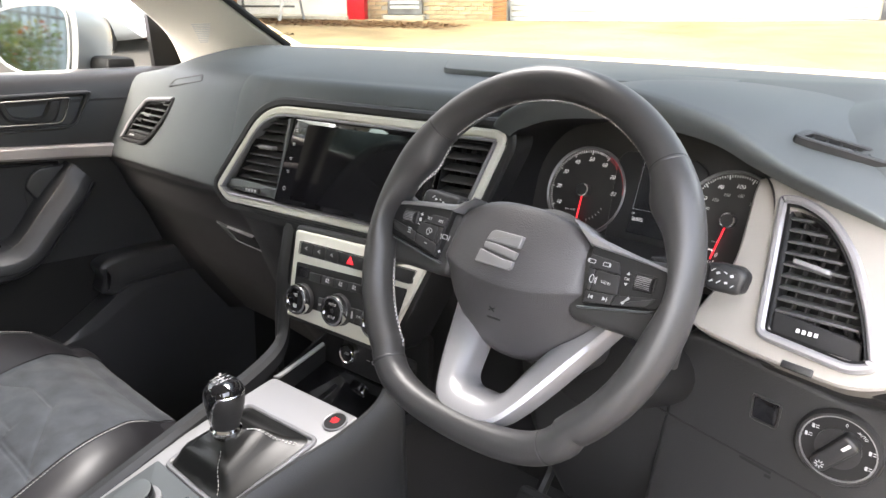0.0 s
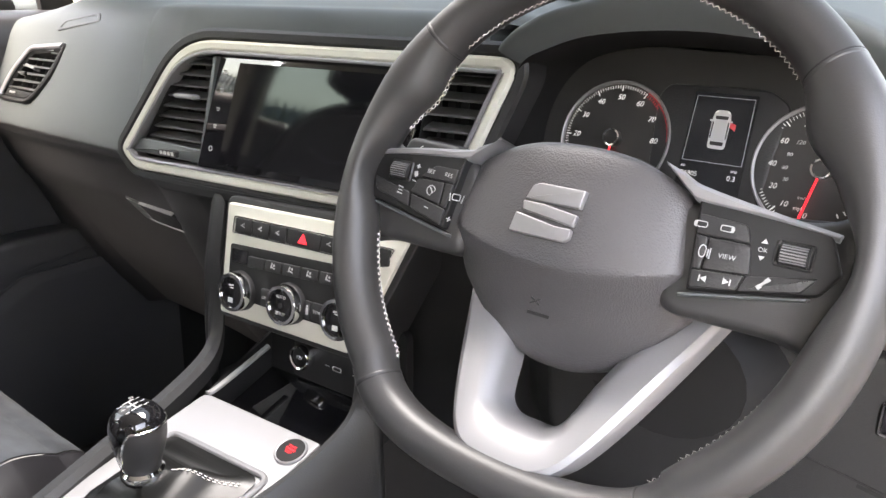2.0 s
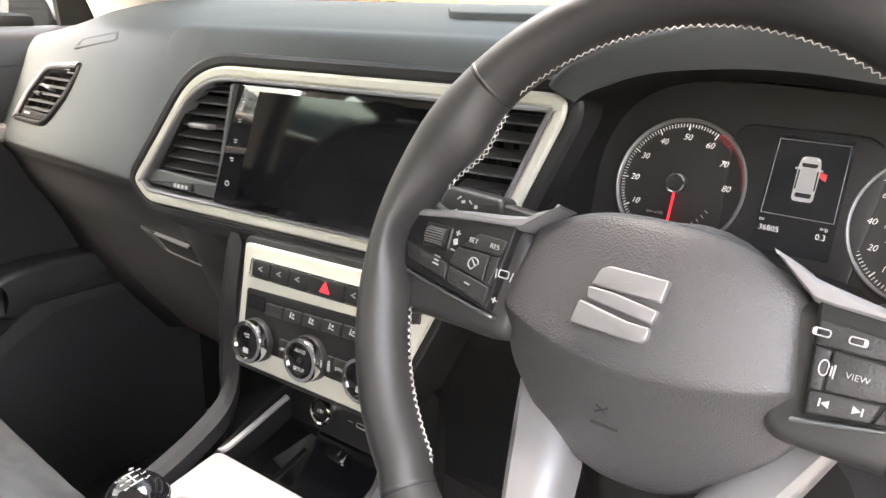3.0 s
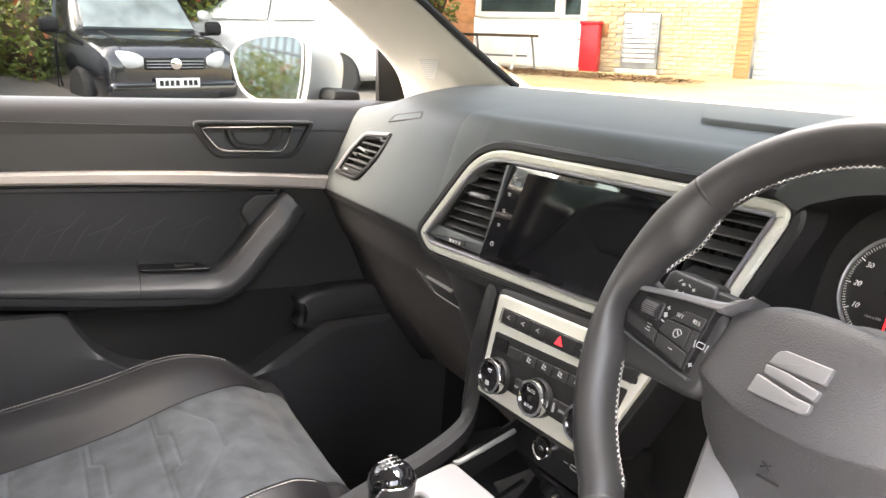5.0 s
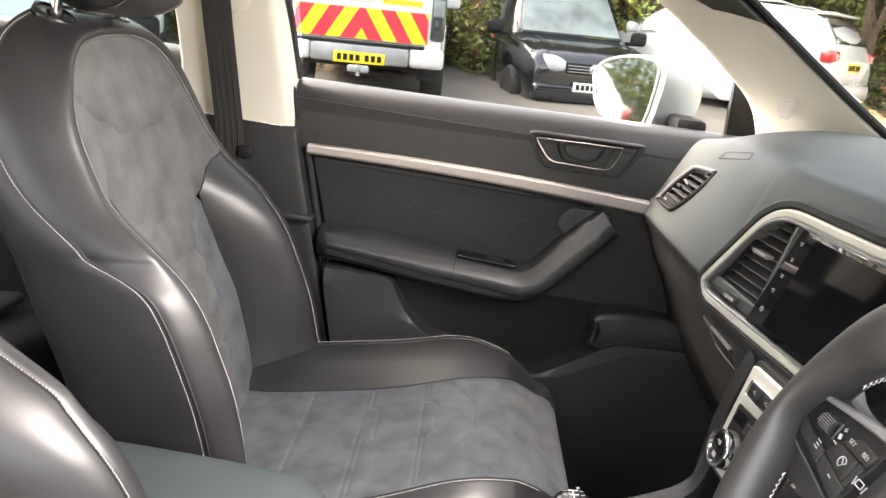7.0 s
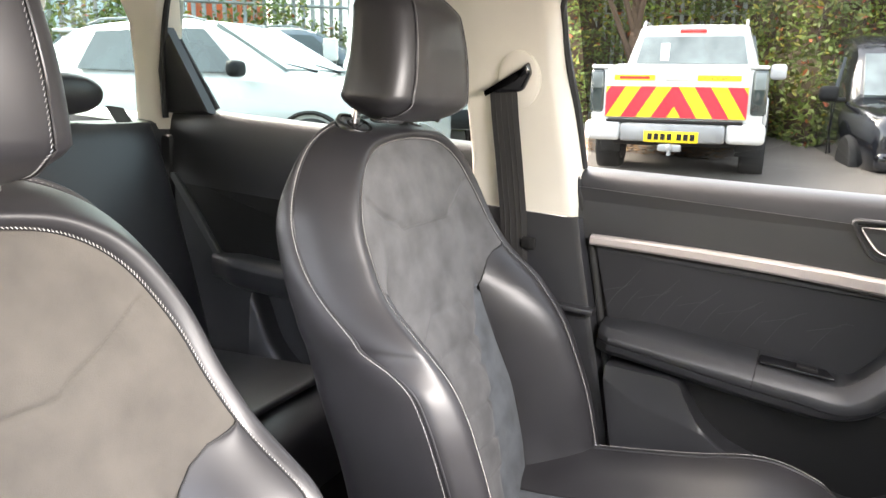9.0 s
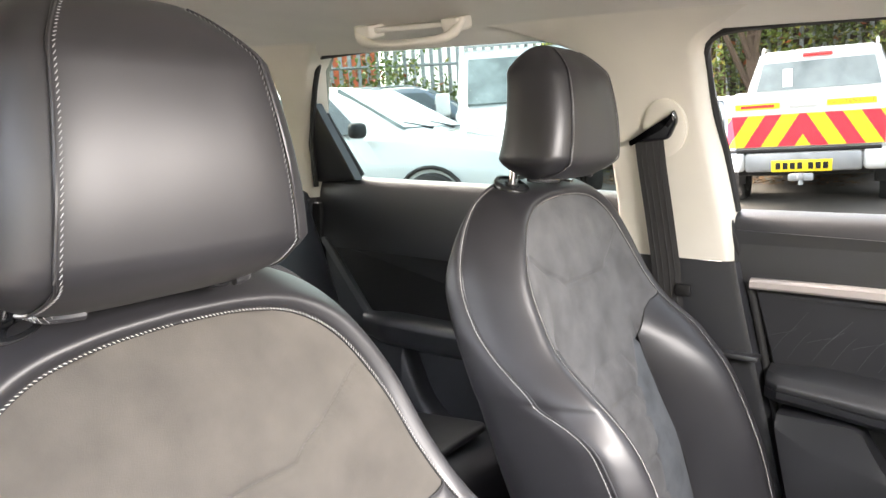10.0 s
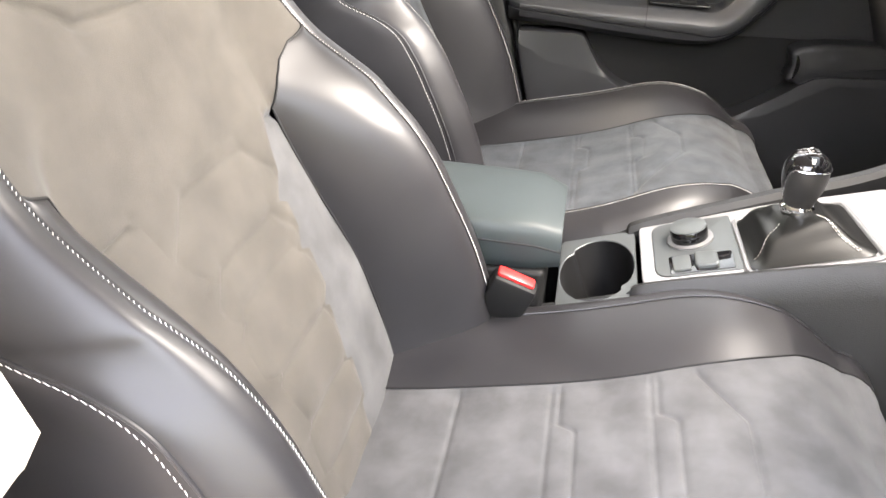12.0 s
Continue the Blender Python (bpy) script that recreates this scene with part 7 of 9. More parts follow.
    lever = strip(spline([(0.448, 1.017), (0.455, 0.998), (0.468, 0.984), (0.500, 0.981), (0.540, 0.983), (0.556, 1.020)], 5), spline([(0.462, 1.018), (0.467, 1.004), (0.476, 0.995), (0.500, 0.992), (0.522, 0.996), (0.534, 1.019)], 5), -0.014, 0.006, m, 0.004)
    part("pull_lever", lever, M_DOOR, h)
    part("door_seal", tube([(-0.728, -0.050, 1.035), (-0.722, 0.0, 0.90), (-0.722, 0.05, 0.70), (-0.722, 0.098, 0.48), (-0.722, 0.13, 0.36)], 0.007, 10), M_RUBBER, d)
    # outer skin, so that the door has depth
    part("outer_skin", box((-0.86, 0.38, 0.66), (0.05, 0.90, 0.72), None, 0.02), M_PAINT, d)
    frame_pts = [(-0.752, -0.046, 1.05), (-0.735, -0.066, 1.15), (-0.712, -0.082, 1.22), (-0.684, -0.092, 1.29), (-0.662, -0.085, 1.345), (-0.655, 0.0, 1.362), (-0.652, 0.30, 1.362), (-0.662, 0.45, 1.352)]
    part("window_frame", tube(spline(frame_pts, 5), 0.010, 8), M_RUBBER, d)
    part("quarter_trim", plate(rounded([(0.762, 1.055), (0.840, 1.060), (0.835, 1.078), (0.821, 1.112), (0.795, 1.152), (0.762, 1.182), (0.752, 1.176)], 0.003), -0.06, -0.045, F_DOOR), M_MATT, d)
    return d


def build_mirror():
    mr = thing("door_mirror", "white door mirror housing showing the yard behind", "mirror", (-0.86, 0.68, 1.05))
    f = plane((-0.955, 0.598, 1.116), (0.89, 0.45, 0.0), (0, 0.03, 1))
    gl = spline([(-0.104, 0.028), (-0.075, 0.052), (-0.02, 0.066), (0.05, 0.070), (0.088, 0.062), (0.097, 0.03), (0.092, -0.03), (0.078, -0.062), (0.03, -0.064), (-0.04, -0.056), (-0.078, -0.035), (-0.098, 0.0)], 5, True)
    secs = []
    for t in np.linspace(0, 1, 12):
        s = 1.12 * (1 - 0.88 * t ** 2.8)
        secs.append([tuple(f @ Vector((x * s + 0.02 * t + 0.012, y * s - 0.006 * t, 0.008 - 0.17 * t))) for x, y in gl])
    part("housing", loft(secs, cu=True, cap=True), M_PAINT, mr, smooth=60)
    part("rim", band([(x * 1.07, y * 1.08) for x, y in gl], gl, 0.0, 0.012, f, 0.001), M_PAINT, mr)
    part("mirror_glass", plate(gl, 0.004, 0.0095, f), M_MIRROR, mr)
    part("foot", box((-0.83, 0.70, 1.075), (0.10, 0.06, 0.035), None, 0.012), M_MATT, mr)


def build_pillars():
    # front pillar trim, passenger side
    a = thing("front_pillar_trim", "cream front pillar trim with a grained speaker grille", "pillar trim", (-0.66, 0.9, 1.11))
    outer = [(-0.752, 0.815, 1.070), (-0.738, 0.778, 1.138), (-0.716, 0.692, 1.203), (-0.687, 0.582, 1.270), (-0.664, 0.505, 1.306), (-0.635, 0.40, 1.350)]
    inner = [(-0.592, 0.955, 1.120), (-0.590, 0.877, 1.166), (-0.585, 0.790, 1.219), (-0.576, 0.715, 1.264), (-0.555, 0.60, 1.325), (-0.525, 0.42, 1.392)]
    so, si = spline(outer, 6), spline(inner, 6)
    rows = []
    for p, q in zip(so, si):
        p, q = np.array(p), np.array(q)
        n = np.array((0.55, -0.6, 0.3)) * 0.022
        rows.append([tuple(p + np.array((-0.03, 0.03, 0.0))), tuple(p), tuple(p * 0.85 + q * 0.15 + n * 0.8), tuple(p * 0.5 + q * 0.5 + n * 1.2), tuple(p * 0.15 + q * 0.85 + n * 0.8), tuple(q), tuple(q + np.array((-0.03, 0.02, 0.0)))])
    rows = [spline(r, 4) for r in rows]
    part("trim", loft(rows), M_CREAM, a, smooth=70)
    part("windscreen_edge", tube([(q[0] + 0.002, q[1] + 0.010, q[2] + 0.002) for q in si], 0.007, 8), M_RUBBER, a)
    gr = [box((0, 0.0034 * k - 0.017, 0.0), (0.016 + 0.0022 * k, 0.0012, 0.003), plane((-0.648, 0.806, 1.143), (0.77, 0.63, 0.05), (-0.10, -0.35, 0.93)), 0) for k in range(11)]
    part("grille", join(*gr), M_DIM, a)
    # centre pillar
    b = thing("centre_pillar_trim", "cream centre pillar trim above a black lower trim", "pillar trim", (-0.7, -0.12, 0.35))
    rows = []
    for z, y0, y1, x in ((0.966, -0.245, -0.036, -0.700), (1.05, -0.25, -0.054, -0.692), (1.15, -0.262, -0.076, -0.674), (1.22, -0.274, -0.092, -0.656), (1.29, -0.285, -0.098, -0.634), (1.335, -0.32, -0.098, -0.616), (1.362, -0.40, -0.06, -0.600), (1.385, -0.48, 0.0, -0.575)):
        rows.append([(x - 0.06, y1 + 0.012, z), (x - 0.03, y1 + 0.006, z), (x - 0.008, y1 - 0.004, z), (x, y1 - 0.022, z), (x + 0.004, (y0 + y1) / 2, z), (x, y0 + 0.02, z), (x - 0.01, y0 + 0.004, z), (x - 0.05, y0 - 0.004, z)])
    rows = [spline(r, 3) for r in rows]
    rows = [[tuple(p) for p in col] for col in zip(*[spline(list(c), 3) for c in zip(*rows)])]
    part("upper_trim", loft(rows), M_CREAM, b, smooth=70)
    low = []
    for z, y0, y1, x in ((0.966, -0.235, -0.028, -0.696), (0.90, -0.235, -0.012, -0.694), (0.80, -0.23, 0.015, -0.69), (0.70, -0.225, 0.042, -0.69), (0.55, -0.22, 0.08, -0.69), (0.33, -0.25, 0.13, -0.69)):
        low.append([(x - 0.05, y1 + 0.004, z), (x - 0.006, y1, z), (x, y1 - 0.014, z), (x + 0.002, (y0 + y1) / 2, z), (x, y0 + 0.014, z), (x - 0.05, y0, z)])
    part("lower_trim", loft([spline(r, 3) for r in low]), M_DOOR, b, "black lower pillar trim")
    part("ledge", box((-0.684, -0.03, 0.806), (0.03, 0.11, 0.010), None, 0.003), M_DOOR, b)
    f = plane((-0.632, -0.165, 1.318), (0, 1, 0), (0.22, 0, 1))
    q = rounded([(-0.018, -0.006), (0.018, -0.006), (0.018, 0.006), (-0.018, 0.006)], 0.003)
    part("cap_outline", band(q, inset_outline(q, 0.0008), -0.004, 0.002, f), M_DIM, b)
    # driver's side pillar, only its lower cream end comes into view
    c = thing("driver_pillar_trim", "cream trim of the driver's side centre pillar", "pillar trim", (0.68, -0.2, 0.4))
    rows = []
    for z, y0, y1, x in ((0.798, -0.20, -0.070, 0.640), (0.804, -0.21, -0.045, 0.625), (0.818, -0.22, -0.025, 0.617), (0.84, -0.22, -0.013, 0.615), (0.90, -0.22, -0.023, 0.620), (1.05, -0.24, -0.054, 0.650), (1.25, -0.28, -0.095, 0.645), (1.385, -0.45, -0.06, 0.590)):
        rows.append([(x + 0.05, y1, z), (x + 0.01, y1, z), (x, y1 - 0.02, z), (x, y0 + 0.02, z), (x + 0.05, y0, z)])
    part("upper_trim", loft([spline(r, 4) for r in rows]), M_CREAM, c, smooth=70)
    part("lower_trim", box((0.675, -0.13, 0.56), (0.06, 0.18, 0.52), None, 0.015), M_HARD, c)


def build_belt(side):
    x = -0.642 if side < 0 else 0.60
    b = thing("seat_belt", "black seat belt hanging from the centre pillar", "seat belt", (x, -0.14, 0.60))
    rows = []
    for z, y, xx in ((1.180, -0.176, -0.650), (1.13, -0.170, -0.657), (1.05, -0.158, -0.668), (0.95, -0.142, -0.676), (0.80, -0.125, -0.680), (0.62, -0.10, -0.685)):
        rows.append([(xx, y - 0.026, z), (xx + 0.0015, y - 0.012, z), (xx + 0.0015, y + 0.012, z), (xx, y + 0.026, z), (xx - 0.002, y + 0.02, z), (xx - 0.002, y - 0.02, z)])
    if side < 0:
        part("webbing", loft(rows, cu=True, cap=True), M_BELT, b, "ribbed black webbing")
        for dy in (-0.016, -0.006, 0.006, 0.016):
            part("rib", tube([(r[1][0] + 0.0006, (r[0][1] + r[3][1]) / 2 + dy, r[0][2]) for r in rows], 0.0011, 5), M_BELT, b)
        f = plane((-0.650, -0.168, 1.192), (0, 1, 0.0), (0.22, 0, 1))
        part("guide", plate(rounded([(-0.045, -0.022), (0.030, -0.012), (0.045, 0.020), (0.038, 0.040), (0.015, 0.010), (-0.02, -0.006)], 0.007), -0.012, 0.014, f, 0.006), M_GLOSS, b)
        part("guide_cap", lathe([(0.042, -0.02), (0.042, 0.002), (0.036, 0.006), (0, 0.006)], f @ pose(0.018, 0.005, -0.004), 28, 0.9, 1.2), M_CREAM, b)
        part("buckle_tongue", box((-0.672, -0.108, 0.912), (0.008, 0.028, 0.022), None, 0.004), M_MATT, b)


def build_buckle(x, y, label):
    b = thing("belt_buckle", label, "buckle", (x, y, 0.50))
    m = Matrix.Translation((x, y, 0.602)) @ pose(0, 0, 0, -22, 8, 0) @ Matrix.Scale(0.84, 4)
    part("housing", box((0, 0, 0), (0.032, 0.062, 0.075), m, 0.008), M_MATT, b)
    part("stalk", tube([tuple(m @ Vector((0, 0, -0.03))), (x + 0.005, y - 0.04, 0.46)], 0.016, 10), M_BELT, b)
    part("release", box((0, -0.002, 0.038), (0.018, 0.052, 0.008), m, 0.003), M_RED, b, "red release button")


def build_rear():
    d = thing("rear_door", "closed rear passenger door with black trim", "door", (-0.76, -0.6, 0.32))
    rows = []
    for y in np.linspace(-1.06, -0.24, 20):
        row = [(-0.80, 1.060), (-0.76, 1.074), (-0.735, 1.070), (-0.722, 1.04), (-0.716, 0.95), (-0.716, 0.90)]
        rows.append([(x, y, z) for x, z in spline(row, 3)])
    part("upper_panel", loft(rows), M_DOOR, d)
    part("lower_panel", plate(rounded([(-1.06, 0.32), (-0.22, 0.32), (-0.22, 0.93), (-1.06, 0.93)], 0.02), -0.03, -0.002, F_DOOR), M_DOOR, d)
    part("insert", plate(rounded([(-1.000, 0.915), (-0.26, 0.935), (-0.26, 0.770), (-0.870, 0.752)], 0.010), -0.01, 0.004, F_DOOR, 0.003), M_MATT, d)
    part("insert_edge", strip([(-1.040, 0.922), (-0.885, 0.735)], [(-1.012, 0.922), (-0.862, 0.738)], -0.004, 0.010, F_DOOR, 0.003), M_GREY, d, "satin grey edge band of the insert")
    arm = []
    for y in np.linspace(-0.885, -0.26, 20):
        t = smoothstep((y + 0.885) / 0.10)
        zt, zb, dd = 0.752 + 0.010 * t, 0.690 - 0.004 * t, 0.022 + 0.036 * t
        arm.append([(-0.722, y, zt), (-0.720 + dd * 0.8, y, zt - 0.004), (-0.720 + dd, y, zt - 0.016), (-0.720 + dd, y, zt - 0.030), (-0.720 + dd * 0.8, y, zb + 0.006), (-0.722, y, zb)])
    part("armrest", loft([spline(r, 3) for r in arm], cap=True), M_DOOR, d, smooth=60)
    swept = spline([(-0.745, 0.690), (-0.720, 0.640), (-0.690, 0.580), (-0.640, 0.535), (-0.580, 0.515), (-0.40, 0.505), (-0.26, 0.50)], 5)
    part("door_bin", loft([[(-0.722, y, z), (-0.690, y, z + 0.003), (-0.676, y, z - 0.004), (-0.670, y, z - 0.020), (-0.668, y, min(z - 0.025, 0.36)), (-0.722, y, min(z - 0.025, 0.35))] for y, z in swept], cap=True), M_DOOR, d, smooth=60)
    tri = [[(-0.742, -0.912, 1.068), (-0.738, -1.050, 1.058), (-0.698, -1.046, 1.262), (-0.700, -1.008, 1.258)], [(-0.720, -0.918, 1.070), (-0.716, -1.050, 1.060), (-0.678, -1.046, 1.260), (-0.681, -1.012, 1.256)], [(-0.712, -0.935, 1.078), (-0.708, -1.046, 1.070), (-0.674, -1.042, 1.250), (-0.676, -1.018, 1.248)]]
    part("quarter_trim", loft(tri, cu=True, cap=True), M_DOOR, d, smooth=30)
    part("corner_seal", tube(spline([(-0.700, -1.030, 1.05), (-0.690, -1.028, 1.16), (-0.672, -0.998, 1.28), (-0.655, -0.962, 1.352)], 5), 0.007, 8), M_RUBBER, d)
    part("window_frame", tube(spline([(-0.775, -0.945, 1.075), (-0.72, -1.02, 1.24), (-0.665, -1.025, 1.335), (-0.650, -0.98, 1.356), (-0.648, -0.60, 1.372), (-0.652, -0.36, 1.360), (-0.67, -0.29, 1.30), (-0.70, -0.255, 1.20), (-0.74, -0.24, 1.07)], 5), 0.009, 8), M_RUBBER, d)
    part("outer_skin", box((-0.86, -0.6, 0.66), (0.05, 0.95, 0.74), None, 0.02), M_PAINT, d)
    # rear pillar with the small window
    c = thing("rear_pillar_trim", "cream rear pillar trim", "pillar trim", (-0.66, -1.1, 1.0))
    rows = []
    for z, y0, y1, x in ((1.022, -1.135, -1.044, -0.694), (1.15, -1.128, -1.046, -0.682), (1.26, -1.118, -1.012, -0.660), (1.325, -1.128, -0.984, -0.636), (1.352, -1.16, -0.955, -0.618), (1.388, -1.25, -0.90, -0.58)):
        rows.append([(x - 0.06, y1 + 0.015, z), (x - 0.01, y1, z), (x, y1 - 0.02, z), (x, y0 + 0.02, z), (x - 0.03, y0, z)])
    part("trim", loft([spline(r, 3) for r in rows]), M_CREAM, c, smooth=70)
    rows = []
    for z, y0, y1, x in ((0.95, -1.75, -1.45, -0.68), (1.1, -1.76, -1.46, -0.66), (1.25, -1.74, -1.42, -0.63), (1.385, -1.70, -1.30, -0.57)):
        rows.append([(x - 0.05, y1, z), (x, y1 - 0.02, z), (x, y0 + 0.02, z), (x + 0.04, y0, z)])
    part("tail_trim", loft([spline(r, 3) for r in rows]), M_CREAM, c, smooth=70)
    part("sill", box((-0.70, -1.38, 0.99), (0.10, 0.66, 0.10), None, 0.02), M_DOOR, c)
    # rear bench
    r = thing("rear_bench", "black leather and suede rear bench seat", "seat", (0, -0.75, 0.33))
    for x0, w in ((-0.45, 0.19), (0.0, 0.19), (0.45, 0.19)):
        rows = []
        for t in np.linspace(0, 1, 16):
            z = 0.52 + 0.52 * t
            y = -0.86 - 0.19 * t
            e = math.sin(math.pi * min(1, 0.06 + 0.90 * t)) ** 0.25
            rows.append([(x0 + w * 1.12 * math.copysign(abs(math.cos(a)) ** 0.5, math.cos(a)), y + 0.065 * e * math.copysign(abs(math.sin(a)) ** 0.7, math.sin(a)), z) for a in np.linspace(0, 2 * math.pi, 33)[:-1]])
        part("backrest", loft(rows, cu=True, cap=True), M_LEATHER, r, smooth=70)
        part("suede_panel", plate(rounded([(x0 - w * 0.62, 0.02), (x0 + w * 0.62, 0.02), (x0 + w * 0.66, 0.44), (x0 - w * 0.66, 0.44)], 0.03), 0.0, 0.072, plane((0, -0.87, 0.56), (1, 0, 0), (0, -0.34, 0.94)), 0.012, 4), M_LEATHER, r)
        ln = [(x0 + w * 0.7 * sx, -0.80 - 0.19 * t - 0.01, 0.56 + 0.46 * t) for sx in (1,) for t in np.linspace(0, 1, 12)]
        part("stitching", stitches([(p[0], p[1] + 0.012, p[2]) for p in ln], 0.005, 0.002, 0.0009), M_THREAD, r)
        rows = []
        for t in np.linspace(0, 1, 14):
            e = max(0.02, math.sin(math.pi * (0.02 + 0.96 * t))) ** 0.3
            rows.append([(x0 + 0.115 * e * math.copysign(abs(math.cos(a)) ** 0.5, math.cos(a)), -1.09 + 0.045 * e * math.copysign(abs(math.sin(a)) ** 0.7, math.sin(a)), 1.055 + 0.085 * t) for a in np.linspace(0, 2 * math.pi, 29)[:-1]])
        part("headrest", loft(rows, cu=True, cap=True), M_LEATHER, r, smooth=70)
    rows = []
    for x in np.linspace(-0.66, 0.66, 40):
        bump = 0.012 * math.cos(x * 14)
        prof = [(-0.40, 0.42), (-0.40, 0.52), (-0.42, 0.555 + bump), (-0.50, 0.575 + bump), (-0.70, 0.555 + bump), (-0.88, 0.53 + bump)]
        rows.append([(x, y, z) for y, z in spline(prof, 4)])
    part("cushion", loft(rows), M_LEATHER, r, smooth=70)
    for x0 in (-0.45, 0.0, 0.45):
        part("cushion_panel", plate(rounded([(x0 - 0.15, -0.84), (x0 + 0.15, -0.84), (x0 + 0.15, -0.46), (x0 - 0.15, -0.46)], 0.03), 0.0, 0.012, Matrix.Translation((0, 0, 0.572)) @ pose(0, -0.65, 0, 6) @ pose(0, 0.65, 0), 0.008), M_LEATHER, r)
    belt = thing("rear_seat_belt", "black rear seat belt lying over the bench backrest", "seat belt", (-0.55, -1.0, 0.6))
    line = spline([(-0.60, -1.08, 1.07), (-0.585, -0.985, 0.98), (-0.56, -0.93, 0.85), (-0.52, -0.86, 0.70), (-0.50, -0.80, 0.59)], 6)
    part("webbing", tube(line, 0.024, 10, False, 0.06, up=(0, 1, 0.3)), M_BELT, belt)
    part("tongue", box((-0.535, -0.86, 0.72), (0.03, 0.012, 0.04), None, 0.004), M_CHROME, belt)


def build_shell():
    # headliner
    rows = []
    for y in np.linspace(-1.85, 0.50, 40):
        crown = 1.425 - 0.035 * ((y + 0.55) / 1.2) ** 2 - (0.02 if y > 0.4 else 0)
        prof = [(-0.635, 1.356), (-0.61, 1.368), (-0.57, 1.385), (-0.45, crown - 0.02), (-0.2, crown - 0.002), (0, crown), (0.2, crown - 0.002), (0.45, crown - 0.02), (0.57, 1.385), (0.61, 1.372), (0.66, 1.356)]
        drop = 0.04 * max(0, (-1.3 - y) / 0.5) ** 2
        rows.append([(x, y, z - drop) for x, z in spline(prof, 3)])
    solid("headliner", loft(rows), M_LINER, "cream fabric headliner", "ceiling", (0, -0.6, 1.38), kind="structure", smooth=70)
    rows = []
    for y in np.linspace(-1.95, 0.62, 30):
        crown = 1.49 - 0.04 * ((y + 0.55) / 1.2) ** 2
        rows.append([(x, y, z) for x, z in spline([(-0.70, 1.37), (-0.66, 1.42), (-0.5, crown - 0.012), (0, crown), (0.5, crown - 0.012), (0.66, 1.42), (0.70, 1.37)], 4)])
    solid("car_roof", loft(rows), M_PAINT, "white painted steel car roof", "roof", (0, -0.6, 1.45), kind="structure")
    g = thing("grab_handle", "folded cream grab handle on the roof lining", "handle", (-0.50, -0.605, 1.37))
    bar = spline([(-0.500, -0.700, 1.388), (-0.492, -0.691, 1.366), (-0.484, -0.670, 1.354), (-0.478, -0.630, 1.350), (-0.476, -0.585, 1.349), (-0.478, -0.540, 1.350), (-0.484, -0.500, 1.354), (-0.492, -0.479, 1.366), (-0.500, -0.470, 1.388)], 5)
    part("bar", tube(bar, [0.0125 + 0.003 * abs(k / (len(bar) - 1) - 0.5) * 2 for k in range(len(bar))], 12, False, 0.62), M_CREAM, g, smooth=60)
    for y in (-0.685, -0.485):
        part("foot", plate(rounded([(-0.024, -0.020), (0.024, -0.020), (0.024, 0.020), (-0.024, 0.020)], 0.008), 0.0, 0.024, Matrix.Translation((-0.505, y, 1.392)) @ pose(0, 0, 0, 180, 0, 0) @ pose(0, 0, 0, 0, -14, 0), 0.008), M_CREAM, g)
    part("recess_cover", plate(rounded([(-0.018, -0.085), (0.018, -0.085), (0.018, 0.085), (-0.018, 0.085)], 0.008), 0.0, 0.010, Matrix.Translation((-0.512, -0.585, 1.388)) @ pose(0, 0, 0, 180, 0, 0) @ pose(0, 0, 0, 0, -14, 0), 0.004), M_LINER, g)
    # floor, firewall, tail, bonnet
    solid("floor", plate([(-0.74, -1.9), (0.74, -1.9), (0.74, 1.15), (-0.74, 1.15)], 0.24, 0.32, None), M_CARPET, "black carpeted car floor", "floor", (0, 0, 0.28), kind="structure")
    solid("bulkhead", plate([(-0.74, 0.28), (0.74, 0.28), (0.74, 1.10), (-0.74, 1.10)], -0.02, 0.02, plane((0, 1.12, 0), (1, 0, 0), (0, 0.02, 1))), M_DEEP, "black bulkhead behind the dashboard", "wall", (0, 1.12, 0.3), kind="structure")
    rows = []
    for x in np.linspace(-0.80, 0.80, 20):
        s = 1 - 0.35 * (x / 0.8) ** 4
        rows.append([(x, 1.22 - 0.3 * x * x, 0.93 * (0.94 + 0.06 * s)), (x, 1.5, 0.88 * (0.93 + 0.07 * s)), (x, 1.9, 0.80 * (0.93 + 0.07 * s)), (x, 2.1, 0.80)])
    solid("bonnet", loft([spline(r, 4) for r in rows]), M_PAINT, "white painted bonnet ahead of the windscreen", "bonnet", (0, 1.6, 0.9), kind="structure")
    solid("tailgate_trim", plate(rounded([(-0.70, 0.30), (0.70, 0.30), (0.68, 0.98), (-0.68, 0.98)], 0.05), 0.0, 0.04, plane((0, -1.95, 0), (-1, 0, 0), (0, 0.08, 1))), M_HARD, "black tailgate trim", "tailgate", (0, -1.95, 0.3), kind="structure")
    # side walls of the boot and the driver's side
    for sx in (-1, 1):
        solid("boot_wall", box((sx * 0.73, -1.45, 0.66), (0.05, 0.85, 0.70), None, 0.01), M_HARD, "black boot side wall", "wall", (sx * 0.73, -1.45, 0.31), kind="structure")
    for sx in (-1, 1):
        solid("kick_panel", box((sx * 0.752, 0.97, 0.66), (0.03, 0.36, 0.82), None, 0.005), M_CARPET, "black carpeted footwell side", "wall", (sx * 0.752, 0.97, 0.28), kind="structure")
    solid("door_sill", box((0.74, 0.1, 0.36), (0.12, 2.2, 0.14), None, 0.03), M_HARD, "black driver's door sill", "sill", (0.74, 0.1, 0.3), kind="structure")
    solid("driver_rear_door", box((0.745, -0.68, 0.69), (0.06, 0.80, 0.76), None, 0.02), M_HARD, "black trim of the driver's side rear door", "door", (0.745, -0.68, 0.31), kind="structure")
